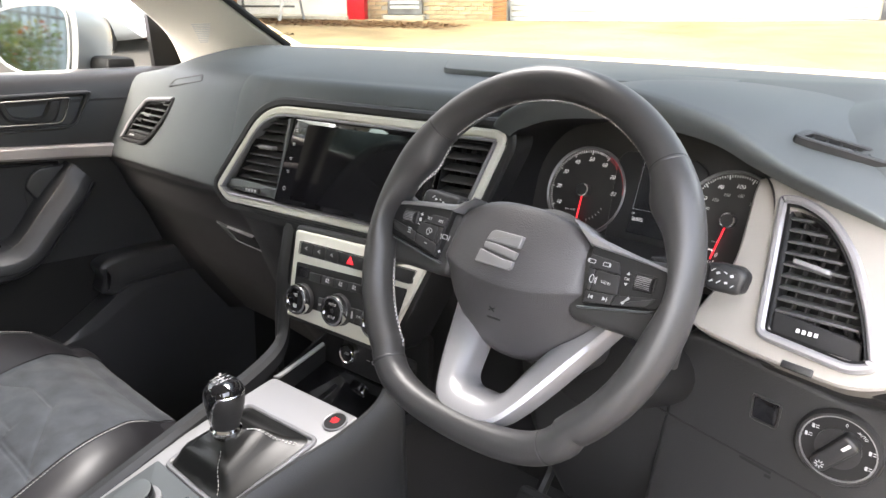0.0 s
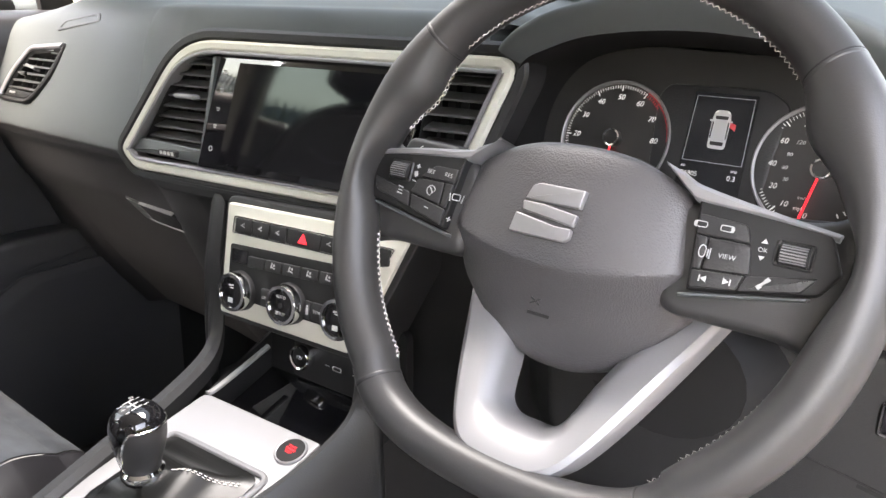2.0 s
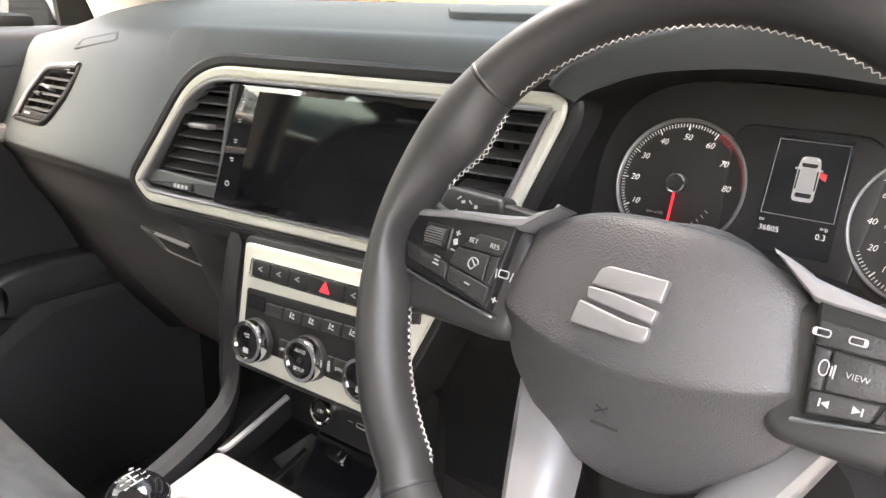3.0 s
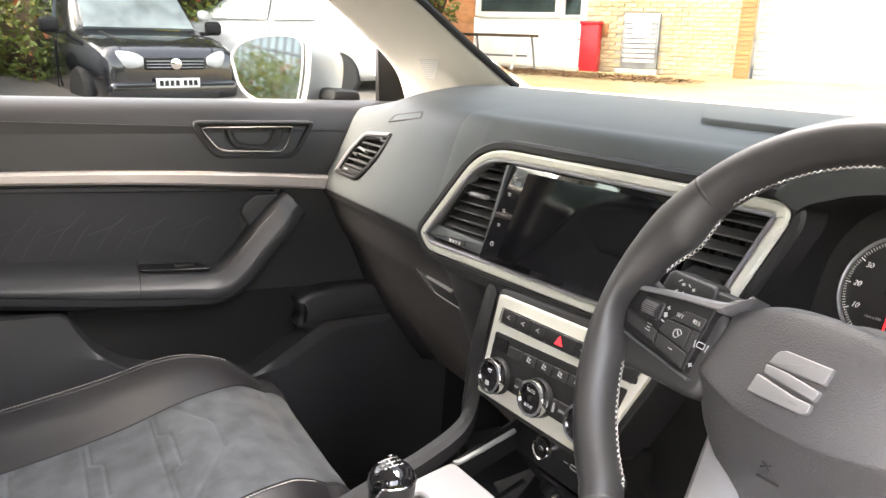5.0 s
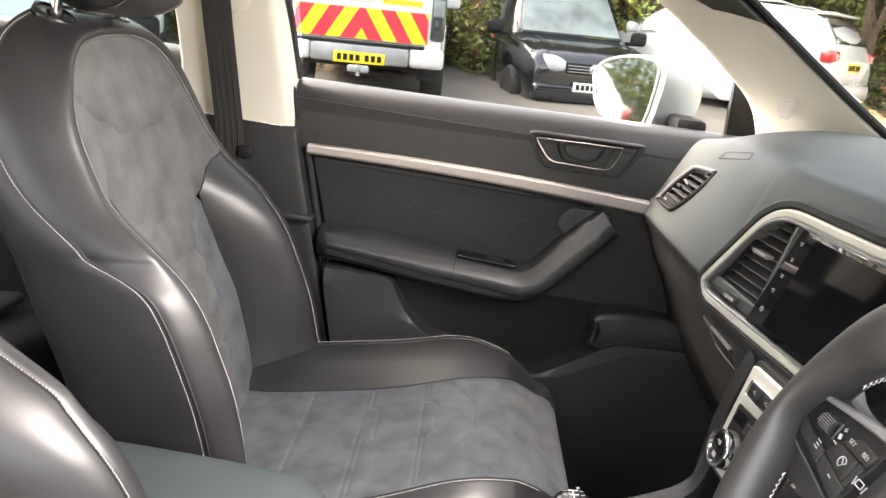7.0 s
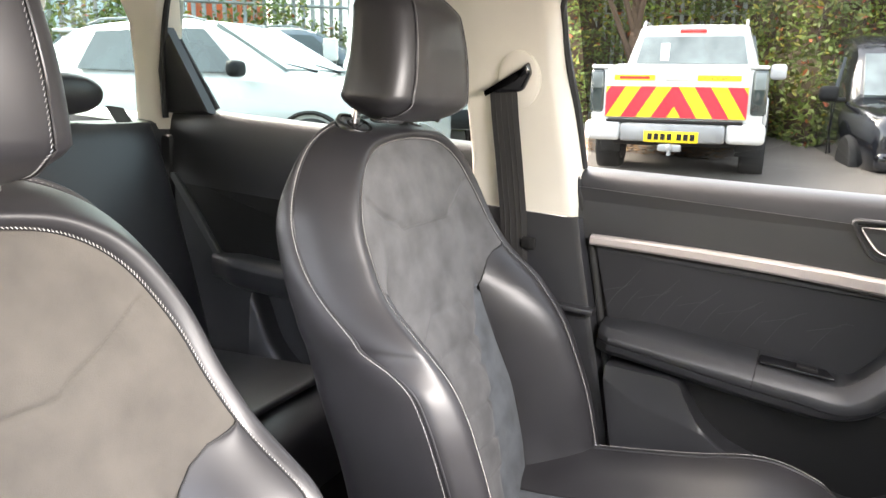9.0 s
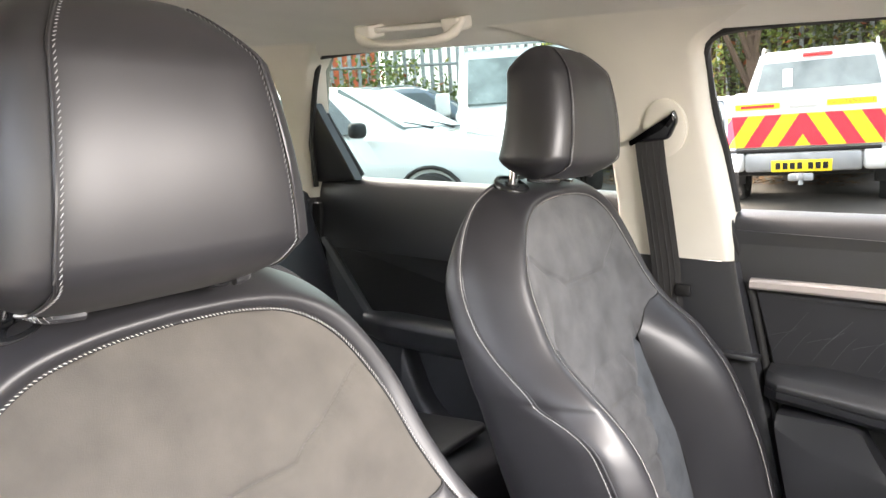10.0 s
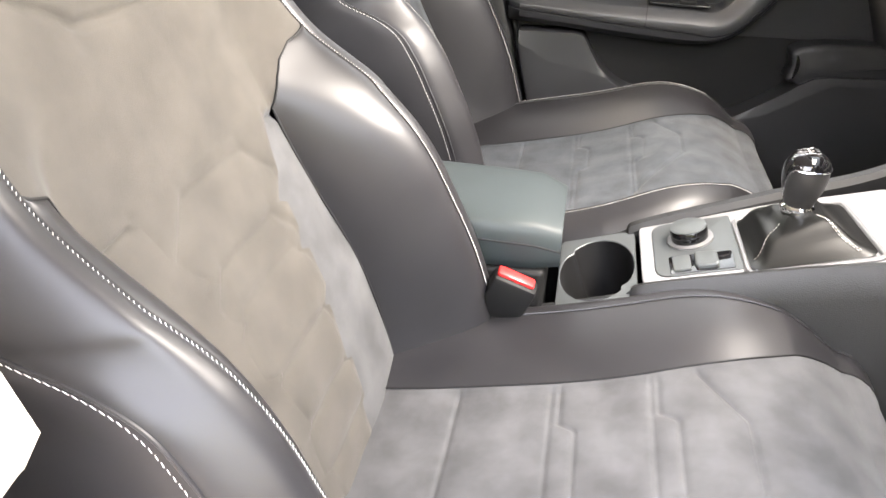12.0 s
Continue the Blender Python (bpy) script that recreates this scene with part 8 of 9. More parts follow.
    dp = spline([(0.70, 0.80, 1.09), (0.66, 0.68, 1.21), (0.61, 0.52, 1.33), (0.56, 0.38, 1.395)], 6)
    solid("driver_front_pillar", tube(dp, 0.045, 10, False, 0.7), M_CREAM, "cream driver's side front pillar", "pillar trim", (0.7, 0.8, 1.09), kind="structure")
    # glass
    ws = []
    for s in np.linspace(0, 1, 14):
        row = []
        for x in np.linspace(-1, 1, 25):
            xx = x * (0.655 - 0.065 * s)
            y = 1.20 - 0.36 * xx * xx * (1 - 0.4 * s) - 0.70 * s
            row.append((xx, y, 1.123 + 0.33 * s - 0.06 * s * s - 0.06 * abs(x) ** 3 * s))
        ws.append(row)
    solid("windscreen", loft(ws), M_WSCREEN, "windscreen darkened to dim the yard, with faint reflections", "glass", (0, 0.8, 1.2), kind="structure")
    sg = [[(-0.798, y, 1.045), (-0.775, y, 1.12), (-0.735, y - 0.01, 1.22), (-0.668, y - 0.02, 1.36)] for y in np.linspace(-0.05, 0.82, 10)]
    def clip_front(rows):
        out = []
        for r in rows:
            out.append([(x, min(y, 0.82 - 1.55 * max(0, z - 1.08)), z) for x, y, z in r])
        return out
    g = solid("side_window", loft(clip_front(sg)), M_GLASS, "raised front passenger window darkened to dim the yard", "glass", (-0.74, 0.4, 1.1), kind="structure")
    g.visible_shadow = False
    sg = [[(-0.79, y, 1.06), (-0.735, y, 1.22), (-0.665, y, 1.365)] for y in np.linspace(-1.02, -0.25, 8)]
    g = solid("rear_side_window", loft(sg), M_GLASSR, "raised tinted rear passenger window, darkened further to dim the yard", "glass", (-0.74, -0.6, 1.1), kind="structure")
    g.visible_shadow = False
    sg = [[(-0.745, y, 1.05), (-0.69, y, 1.22), (-0.65, y, 1.33)] for y in np.linspace(-1.45, -1.11, 6)]
    solid("quarter_window", loft(sg), M_GLASSR, "small fixed rear quarter window", "glass", (-0.72, -1.3, 1.1), kind="structure")
    sg = [[(x, -1.99, 0.98), (x, -1.92, 1.15), (x, -1.80, 1.36)] for x in np.linspace(-0.62, 0.62, 8)]
    solid("rear_window", loft(sg), M_GLASS, "tailgate window darkened to dim the yard", "glass", (0, -1.9, 1.1), kind="structure")


def build_pedals():
    for nm, x, w, lab in (("clutch_pedal", 0.20, 0.05, "black ribbed clutch pedal in the dark footwell"), ("brake_pedal", 0.36, 0.055, "black ribbed brake pedal in the dark footwell"), ("accelerator_pedal", 0.47, 0.045, "black accelerator pedal in the dark footwell")):
        p = thing(nm, lab, "pedal", (x, 0.80, 0.40))
        f = plane((x, 0.80, 0.50), (1, 0, 0), (0, 0.5, 0.86))
        part("pad", plate(rounded([(-w / 2, -0.035), (w / 2, -0.035), (w / 2, 0.035), (-w / 2, 0.035)], 0.008), -0.01, 0.004, f, 0.003), M_RUBBER, p)
        for k in range(5):
            part("rib", box((0, -0.024 + 0.012 * k, 0.005), (w * 0.8, 0.004, 0.003), f, 0.001), M_RUBBER, p)
        part("arm", tube([tuple(f @ Vector((0, 0.01, -0.01))), (x, 0.90, 0.62), (x, 0.95, 0.78)], 0.009, 8), M_MATT, p)


build_front_door()
build_mirror()
build_pillars()
build_belt(-1)
build_buckle(0.112, 0.135, "black driver's belt buckle with a red release button")
build_rear()
build_shell()
build_pedals()


# ---- the yard outside ----
WORLD = Matrix.Identity(4)


def ground_z(x, y):
    r = math.hypot(x, y)
    z = 0.045 * max(0.0, r - 1.2) if r < 16 else 0.045 * 14.8
    return z - 0.33 * math.exp(-((x + 9.6) ** 2 / 9.0 + (y - 2.2) ** 2 / 3.4))


def build_ground():
    rings = [0.0, 0.8, 1.2, 2, 3, 4, 5, 6, 7, 8, 9, 10, 11, 12, 13, 14, 15, 16, 20, 30, 60, 150, 600, 2500]
    secs = []
    for r in rings:
        secs.append([(r * math.cos(a), r * math.sin(a), ground_z(r, 0) + 0.012 * noise.noise(Vector((r * math.cos(a), r * math.sin(a), 0)) * 0.7)) for a in np.linspace(0, 2 * math.pi, 97)[:-1]])
    bm = loft(secs, cu=True)
    solid("ground", bm, M_TARMAC, "worn pale tarmac yard strewn with brown leaves", "ground", m=WORLD, kind="structure")
    # leaf litter drift along the hedge and the wall
    verts, faces = [], []
    rng = random.Random(3)
    for k in range(9000):
        if k < 6000:
            x, y = rng.uniform(-10.8, -9.0), rng.uniform(-4, 7)
        else:
            t = rng.random()
            x, y = -12.0 + 3.4 * t + rng.uniform(-0.3, 0.8), 7.8 + 2.2 * t - rng.uniform(0, 0.9)
        z = ground_z(x, y) + 0.02
        a, s = rng.uniform(0, 6.3), rng.uniform(0.02, 0.045)
        b = len(verts)
        for u, v in ((1, 0), (0, 0.7), (-1, 0), (0, -0.7)):
            verts.append((x + s * (u * math.cos(a) - v * math.sin(a)), y + s * (u * math.sin(a) + v * math.cos(a)), z + rng.uniform(0, 0.02)))
        faces.append((b, b + 1, b + 2, b + 3))
    me = bpy.data.meshes.new("leaf_litter")
    me.from_pydata(verts, [], faces)
    me.materials.append(M_LITTER)
    tagged(new("leaf_litter", me), "brown fallen leaves drifted along the hedge", "leaves", "", "stuff")

    # forecourt before the workshop, an added pale sheet with sunlight put into its colour
    rows = []
    for q in np.linspace(0, 1, 16):
        row = []
        for x in np.linspace(-12.0, 9.0, 44):
            far = 9.2 + 0.695 * (x + 10.58)
            near = max(3.4, 5.0 + 0.25 * (x + 10.58))
            y = near + (far - near) * q
            row.append((x, y, ground_z(x, y) + 0.016 + 0.008 * noise.noise(Vector((x, y, 0)))))
        rows.append(row)
    solid("forecourt", loft(rows), M_FORE, "forecourt before the workshop, coloured pale buff for sunlight", "pavement", m=WORLD, kind="structure", smooth=60)


def wheel(parent, x, y, r, w):
    """y is the outer face's side; the wheel stands at ground level in the vehicle's frame."""
    sg = 1 if y > 0 else -1
    m = pose(x, y, r) @ pose(0, 0, 0, -90 * sg, 0, 0)
    t = part("wheel", lathe([(r * 0.62, -w / 2), (r * 0.93, -w / 2), (r, -w * 0.36), (r, w * 0.36), (r * 0.93, w / 2), (r * 0.62, w / 2)], m, 32), M_TYRE, parent)
    part("rim", lathe([(r * 0.64, -w / 2), (r * 0.64, w * 0.44), (r * 0.58, w * 0.46), (r * 0.54, w * 0.30), (r * 0.18, w * 0.36), (0, w * 0.38)], m, 32), M_ALLOY, t)
    for k in range(5):
        part("spoke_gap", box((r * 0.38, 0, w * 0.36), (r * 0.26, r * 0.11, w * 0.06), m @ pose(0, 0, 0, 0, 0, 72 * k), 0.004), M_MATT, t)


def shell(stations, n=7):
    """A car body: stations of (x, half width, sill z, shoulder z, top z, top half width)."""
    secs = []
    for x, w, z0, zs, zt, wt in spline(stations, 4):
        half = [(0, z0), (w * 0.9, z0), (w * 0.985, z0 + 0.10), (w, (z0 + zs) / 2), (w * 0.985, zs - 0.03), (w * 0.95, zs), (wt + (w * 0.95 - wt) * 0.5, zs + (zt - zs) * 0.5), (wt, zt - 0.03 * (zt > zs + 0.05)), (wt * 0.86, zt), (0, zt + 0.01)]
        ring = [(x, y, z) for y, z in half] + [(x, -y, z) for y, z in half[-2:0:-1]]
        secs.append(ring)
    return loft(secs, cu=True, cap=True)


def pane(parent, pts, mat, name="window", thick=0.012, label=""):
    """A pane over a space polygon, slightly proud of the body."""
    c = sum((Vector(p) for p in pts), Vector()) / len(pts)
    nrm = (Vector(pts[1]) - Vector(pts[0])).cross(Vector(pts[2]) - Vector(pts[0])).normalized()
    secs = [[tuple(Vector(p) - nrm * thick) for p in pts], [tuple(Vector(p) + nrm * thick) for p in pts]]
    return part(name, loft(secs, cu=True, cap=True), mat, parent, label)


def vehicle_at(name, label, category, x, y, heading, group="parked vehicles"):
    m = Matrix.Translation((x, y, ground_z(x, y))) @ Matrix.Rotation(radians(heading), 4, "Z")
    return thing(name, label, category, (0, 0, 0), group, m=m)


def number_bars(parent, m, w):
    bars = [box((w * (-0.40 + 0.125 * k + (0.06 if k > 3 else 0)), 0, 0), (w * 0.085, 0.062, 0.004), m, 0) for k in range(7)]
    part("plate_marks", join(*bars), M_MATT, parent)


def build_truck():
    t = vehicle_at("pickup_truck", "white pickup truck with a red and yellow chevron tailgate", "pickup truck", -7.12, -0.86, 184.0)
    # the rear bumper's middle is the origin; x runs ahead
    part("load_bed", box((0.85, 0, 0.855), (1.62, 1.66, 0.56), None, 0.04), M_PAINT, t)
    part("bed_rail", box((0.85, 0, 1.150), (1.64, 1.68, 0.04), None, 0.015), M_PAINT, t)
    part("underbody", box((1.6, 0, 0.48), (3.0, 1.2, 0.22), None, 0.03), M_MATT, t)
    tg = plane((0.03, 0, 0.882), (0, -1, 0), (0, 0, 1))
    gate = part("tailgate", plate(rounded([(-0.68, -0.235), (0.68, -0.235), (0.68, 0.255), (-0.68, 0.255)], 0.03), -0.02, 0.012, tg, 0.01), M_PAINT, t)
    # chevron board of slanted stripes meeting in the middle
    zb, zt, hw = -0.225, 0.078, 0.675
    part("board", plate([(-hw, zb), (hw, zb), (hw, zt), (-hw, zt)], 0.012, 0.016, tg), M_YELLOW, gate)
    for sg in (-1, 1):
        for k in range(4):
            a = 0.02 + 0.30 * k - 0.14
            q = [(a + 0.0, zt), (a + 0.15, zt), (a + 0.15 + 0.19, zb), (a + 0.19, zb)]
            cut = [(min(hw, max(0.0, x)), y) for x, y in q]
            if cut[1][0] - cut[0][0] + cut[2][0] - cut[3][0] < 0.02:
                continue
            if q[0][0] < 0:
                cut = [(0.0, zt), (q[1][0], zt), (q[2][0], zb), (q[3][0], zb), (0.0, zt - (0 - q[0][0]) / 0.19 * (zt - zb))]
            if q[2][0] > hw:
                e = (q[2][0] - hw) / 0.19
                cut = [q[0], (min(q[1][0], hw), zt), (hw, zb + e * (zt - zb)), (hw, zb if q[3][0] < hw else zb + (q[3][0] - hw) / 0.19 * (zt - zb))] + ([(q[3][0], zb)] if q[3][0] < hw else [])
            part("stripe", plate([(sg * x, y) for x, y in cut], 0.0165, 0.0185, tg), M_CHEVRED, gate)
    for sx in (-1, 1):
        st = part("yellow_strip", plate(rounded([(sx * 0.40 - 0.20, 0.135), (sx * 0.40 + 0.20, 0.135), (sx * 0.40 + 0.20, 0.190), (sx * 0.40 - 0.20, 0.190)], 0.004), 0.012, 0.016, tg), M_YELLOW, gate)
        if sx > 0:
            part("lettering", lettering("MAINTENANCE", 0.055, at2(tg, 0.40, 0.1625, 0.0165)), M_RED, st)
        else:
            part("plain_mark", icon_bar(tg, -0.40, 0.1625, 0.30, 0.028, 0, 0.0168), M_RED, st)
    part("gate_handle", plate(rounded([(-0.12, 0.14), (0.12, 0.14), (0.12, 0.19), (-0.12, 0.19)], 0.01), 0.012, 0.022, tg, 0.004), M_PAINT, gate)
    part("bumper", box((0.0, 0, 0.51), (0.18, 1.0, 0.18), None, 0.03), M_STEEL, t, "grey steel rear bumper")
    part("bumper_step", box((0.02, 0, 0.620), (0.16, 1.30, 0.03), None, 0.008), M_MATT, t)
    for sy in (-1, 1):
        part("bumper_end", box((0.06, sy * 0.68, 0.52), (0.26, 0.36, 0.20), None, 0.05, 3), M_PAINT, t, "white bumper corner")
        part("tail_lamp", box((0.10, sy * 0.77, 0.91), (0.16, 0.15, 0.44), None, 0.04, 3), M_DARKGLASS, t, "smoked tail lamp")
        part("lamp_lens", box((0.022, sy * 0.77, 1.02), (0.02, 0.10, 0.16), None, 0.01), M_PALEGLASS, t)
        part("rear_mudflap", box((0.62, sy * 0.72, 0.40), (0.02, 0.26, 0.30), None, 0.005), M_RUBBER, t)
        wheel(t, 1.05, sy * 0.76, 0.38, 0.25)
        wheel(t, 4.05, sy * 0.76, 0.38, 0.25)
        part("mirror", box((3.05, sy * 1.0, 1.16), (0.10, 0.20, 0.20), None, 0.05, 3), M_PAINT, t)
        part("arch", box((1.05, sy * 0.84, 0.72), (0.95, 0.06, 0.30), None, 0.05), M_PAINT, t)
    part("number_plate", box((-0.10, 0, 0.475), (0.012, 0.52, 0.11), None, 0.004), M_PLATEY, t)
    number_bars(t, plane((-0.108, 0, 0.475), (0, -1, 0), (0, 0, 1)), 0.5)
    part("tow_bar", box((-0.13, 0, 0.37), (0.10, 0.22, 0.07), None, 0.02), M_STEEL, t)
    part("tow_ball", lathe([(0.02, 0), (0.02, 0.05), (0.032, 0.06), (0.036, 0.085), (0.025, 0.11), (0, 0.115)], pose(-0.17, 0, 0.30), 16), M_STEEL, t)
    part("cab", shell([(1.66, 0.80, 0.50, 1.06, 1.10, 0.76), (1.72, 0.83, 0.45, 1.08, 1.60, 0.62), (1.95, 0.84, 0.42, 1.08, 1.67, 0.62), (2.9, 0.84, 0.40, 1.08, 1.67, 0.62), (3.55, 0.84, 0.42, 1.08, 1.12, 0.78), (4.6, 0.82, 0.45, 1.02, 1.05, 0.72), (4.85, 0.74, 0.48, 0.85, 0.88, 0.6)]), M_PAINT, t, smooth=50)
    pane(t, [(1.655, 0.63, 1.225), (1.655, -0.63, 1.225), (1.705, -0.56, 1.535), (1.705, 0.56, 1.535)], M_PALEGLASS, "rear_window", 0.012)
    part("window_seal", band([(-0.66, 1.205), (0.66, 1.205), (0.59, 1.555), (-0.59, 1.555)], [(-0.62, 1.235), (0.62, 1.235), (0.55, 1.525), (-0.55, 1.525)], -0.02, 0.016, plane((1.66, 0, 0), (0, -1, 0), (0.14, 0, 1)) @ pose(0, 0, 0), 0.003), M_RUBBER, t)
    part("sticker", box((1.66, 0.30, 1.36), (0.03, 0.10, 0.20), None, 0.002), M_PLATEW, t)
    part("high_brake_lamp", box((1.70, 0, 1.60), (0.04, 0.30, 0.045), None, 0.008), M_TAIL, t)
    for sy in (-1, 1):
        part("roof_bar", tube([(1.8, sy * 0.58, 1.64), (1.9, sy * 0.58, 1.72), (2.8, sy * 0.58, 1.72), (2.9, sy * 0.58, 1.66)], 0.018, 8), M_PAINT, t)
        pane(t, [(1.95, sy * 0.755, 1.14), (2.75, sy * 0.765, 1.14), (2.65, sy * 0.665, 1.56), (2.02, sy * 0.665, 1.56)], M_DARKGLASS, "side_window")


def build_van():
    v = vehicle_at("small_van", "parked black van with muddy bonnet and clear headlamps", "van", -8.70, 1.77, 12.0)
    # the nose is the origin; x runs ahead, so the body lies at negative x
    part("body", shell([(-4.30, 0.82, 0.30, 1.05, 1.78, 0.66), (-4.0, 0.86, 0.25, 1.06, 1.82, 0.68), (-2.2, 0.87, 0.24, 1.06, 1.82, 0.68), (-1.75, 0.87, 0.24, 1.05, 1.76, 0.67), (-1.50, 0.86, 0.24, 1.04, 1.58, 0.67), (-1.02, 0.86, 0.24, 1.00, 1.05, 0.72), (-0.55, 0.84, 0.24, 0.94, 0.99, 0.70), (-0.15, 0.80, 0.24, 0.84, 0.89, 0.66), (-0.02, 0.72, 0.28, 0.72, 0.76, 0.55), (0.0, 0.60, 0.32, 0.58, 0.62, 0.45)]), M_NAVY, v, smooth=55)
    pane(v, [(-1.03, 0.68, 1.07), (-1.50, 0.60, 1.56), (-1.50, -0.60, 1.56), (-1.03, -0.68, 1.07)], M_PALEGLASS, "windscreen", 0.03, "windscreen painted pale for the sky's reflection")
    part("hi_vis_jacket", box((-1.05, 0.34, 1.09), (0.05, 0.36, 0.06), pose(0, 0, 0), 0.025), M_YELLOW, v)
    gr = part("grille", box((-0.015, 0, 0.70), (0.06, 0.72, 0.14), None, 0.02), M_MATT, v)
    for k in range(3):
        part("grille_slat", box((0.02, 0, 0.66 + 0.035 * k), (0.02, 0.68, 0.012), None, 0.004), M_STEEL, gr)
    part("round_badge", lathe([(0.065, 0), (0.065, 0.012), (0.055, 0.018), (0, 0.02)], plane((0.022, 0, 0.70), (0, 1, 0), (0, 0, 1)), 32), M_CHROME, gr, "plain round chrome badge")
    for sy in (-1, 1):
        secs = []
        for q in np.linspace(0, 1, 8):
            e = math.sin(math.pi * (0.08 + 0.84 * q)) ** 0.5
            secs.append([(0.03 - 0.20 * q * q + 0.05 * math.cos(a) * e, sy * (0.38 + 0.34 * q), 0.73 + 0.03 * q + 0.095 * e * math.sin(a)) for a in np.linspace(0, 2 * math.pi, 17)[:-1]])
        part("headlamp", loft(secs, cu=True, cap=True), M_LAMP, v, "clear headlamp")
        part("fog_lamp", lathe([(0.05, 0), (0.05, 0.02), (0.04, 0.025), (0, 0.025)], plane((0.02, sy * 0.60, 0.38), (0, 1, 0), (0, 0, 1)), 20), M_LAMP, v)
        part("mirror", box((-1.18, sy * 1.02, 1.10), (0.12, 0.22, 0.18), None, 0.05, 3), M_MATT, v)
        part("mirror_arm", box((-1.18, sy * 0.90, 1.03), (0.08, 0.14, 0.05), None, 0.015), M_MATT, v)
        wheel(v, -0.75, sy * 0.79, 0.32, 0.21)
        wheel(v, -3.45, sy * 0.79, 0.32, 0.21)
        pane(v, [(-1.75, sy * 0.835, 1.08), (-2.55, sy * 0.84, 1.08), (-2.50, sy * 0.73, 1.55), (-1.85, sy * 0.73, 1.55)], M_DARKGLASS, "side_window")
        part("door_line", box((-1.62, sy * 0.868, 0.70), (0.008, 0.012, 0.72), None, 0), M_DEEP, v)
        part("bonnet_edge", box((-0.5, sy * 0.55, 0.985), (0.9, 0.012, 0.012), pose(0, 0, 0, 0, 6, 0) @ pose(0, 0, -0.04), 0), M_DEEP, v)
    part("bumper", box((-0.03, 0, 0.40), (0.16, 1.52, 0.20), None, 0.06, 3), M_NAVY, v)
    part("bumper_intake", box((0.045, 0, 0.33), (0.02, 1.0, 0.07), None, 0.01), M_DEEP, v)
    part("bumper_strip", box((0.05, 0, 0.455), (0.02, 1.40, 0.03), None, 0.008), M_MATT, v)
    part("number_plate", box((0.062, 0, 0.485), (0.012, 0.52, 0.11), None, 0.004), M_PLATEW, v)
    number_bars(v, plane((0.07, 0, 0.485), (0, 1, 0), (0, 0, 1)), 0.5)


def hatchback(name, label, x, y, heading, paint, rear_lamps=True, scale=1.0, group="parked vehicles"):
    v = vehicle_at(name, label, "car", x, y, heading, group)
    part("body", shell([(2.05, 0.55, 0.34, 0.58, 0.62, 0.42), (2.0, 0.72, 0.28, 0.72, 0.76, 0.55), (1.75, 0.82, 0.24, 0.84, 0.88, 0.66), (1.05, 0.86, 0.23, 0.94, 0.99, 0.68), (0.85, 0.87, 0.23, 0.96, 1.06, 0.66), (0.10, 0.88, 0.23, 0.98, 1.46, 0.57), (-0.5, 0.88, 0.23, 0.99, 1.51, 0.57), (-1.3, 0.87, 0.24, 1.0, 1.47, 0.55), (-1.72, 0.85, 0.26, 1.0, 1.38, 0.52), (-1.98, 0.80, 0.30, 0.98, 1.10, 0.60), (-2.08, 0.70, 0.36, 0.80, 0.86, 0.55)]), paint, v, smooth=55)
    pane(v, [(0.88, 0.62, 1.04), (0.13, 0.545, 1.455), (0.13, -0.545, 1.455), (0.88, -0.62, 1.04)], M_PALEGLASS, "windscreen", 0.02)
    for k in (-1, 1):
        part("wiper", tube([(0.92, 0.15 + 0.25 * k, 1.04), (0.80, 0.05 + 0.28 * k - 0.25, 1.10)], 0.012, 6), M_MATT, v)
    pane(v, [(-1.76, 0.50, 1.36), (-1.99, 0.60, 1.06), (-1.99, -0.60, 1.06), (-1.76, -0.50, 1.36)], M_DARKGLASS, "rear_window", 0.02)
    part("spoiler", box((-1.74, 0, 1.42), (0.22, 1.04, 0.035), None, 0.012), paint, v)
    for sy in (-1, 1):
        pane(v, [(0.55, sy * 0.835, 1.02), (-0.28, sy * 0.845, 1.02), (-0.28, sy * 0.66, 1.41), (0.08, sy * 0.66, 1.40)], M_DARKGLASS, "front_side_window", 0.014)
        pane(v, [(-0.36, sy * 0.845, 1.02), (-1.25, sy * 0.835, 1.04), (-1.15, sy * 0.66, 1.39), (-0.36, sy * 0.66, 1.41)], M_DARKGLASS, "rear_side_window", 0.014)
        part("mirror", box((0.60, sy * 0.98, 1.05), (0.12, 0.20, 0.14), None, 0.05, 3), M_MATT if paint is M_PAINT and rear_lamps is False else paint, v)
        wheel(v, 1.25, sy * 0.79, 0.32, 0.2)
        wheel(v, -1.28, sy * 0.79, 0.32, 0.2)
        part("wheel_arch", tube([(1.25 + 0.36 * math.cos(a), sy * 0.872, 0.33 + 0.36 * math.sin(a)) for a in np.linspace(0, math.pi, 14)], 0.02, 6), M_MATT, v)
        part("headlamp", box((1.86, sy * 0.62, 0.74), (0.26, 0.26, 0.14), None, 0.05, 3), M_LAMP, v)
        part("tail_lamp", box((-1.98, sy * 0.70, 0.92), (0.16, 0.28, 0.15), None, 0.04, 3), M_TAIL, v, "red tail lamp")
        part("door_line", box((-0.32, sy * 0.885, 0.66), (0.008, 0.012, 0.64), None, 0), M_MATT, v)
        part("roof_rail", tube([(0.0, sy * 0.53, 1.49), (-0.2, sy * 0.53, 1.535), (-1.2, sy * 0.52, 1.52), (-1.4, sy * 0.50, 1.47)], 0.014, 6), M_STEEL, v)
    part("rear_bumper", box((-2.02, 0, 0.48), (0.20, 1.50, 0.26), None, 0.08, 3), paint, v)
    part("number_plate", box((-2.075, 0, 0.80), (0.012, 0.52, 0.11), None, 0.003), M_PLATEY, v)
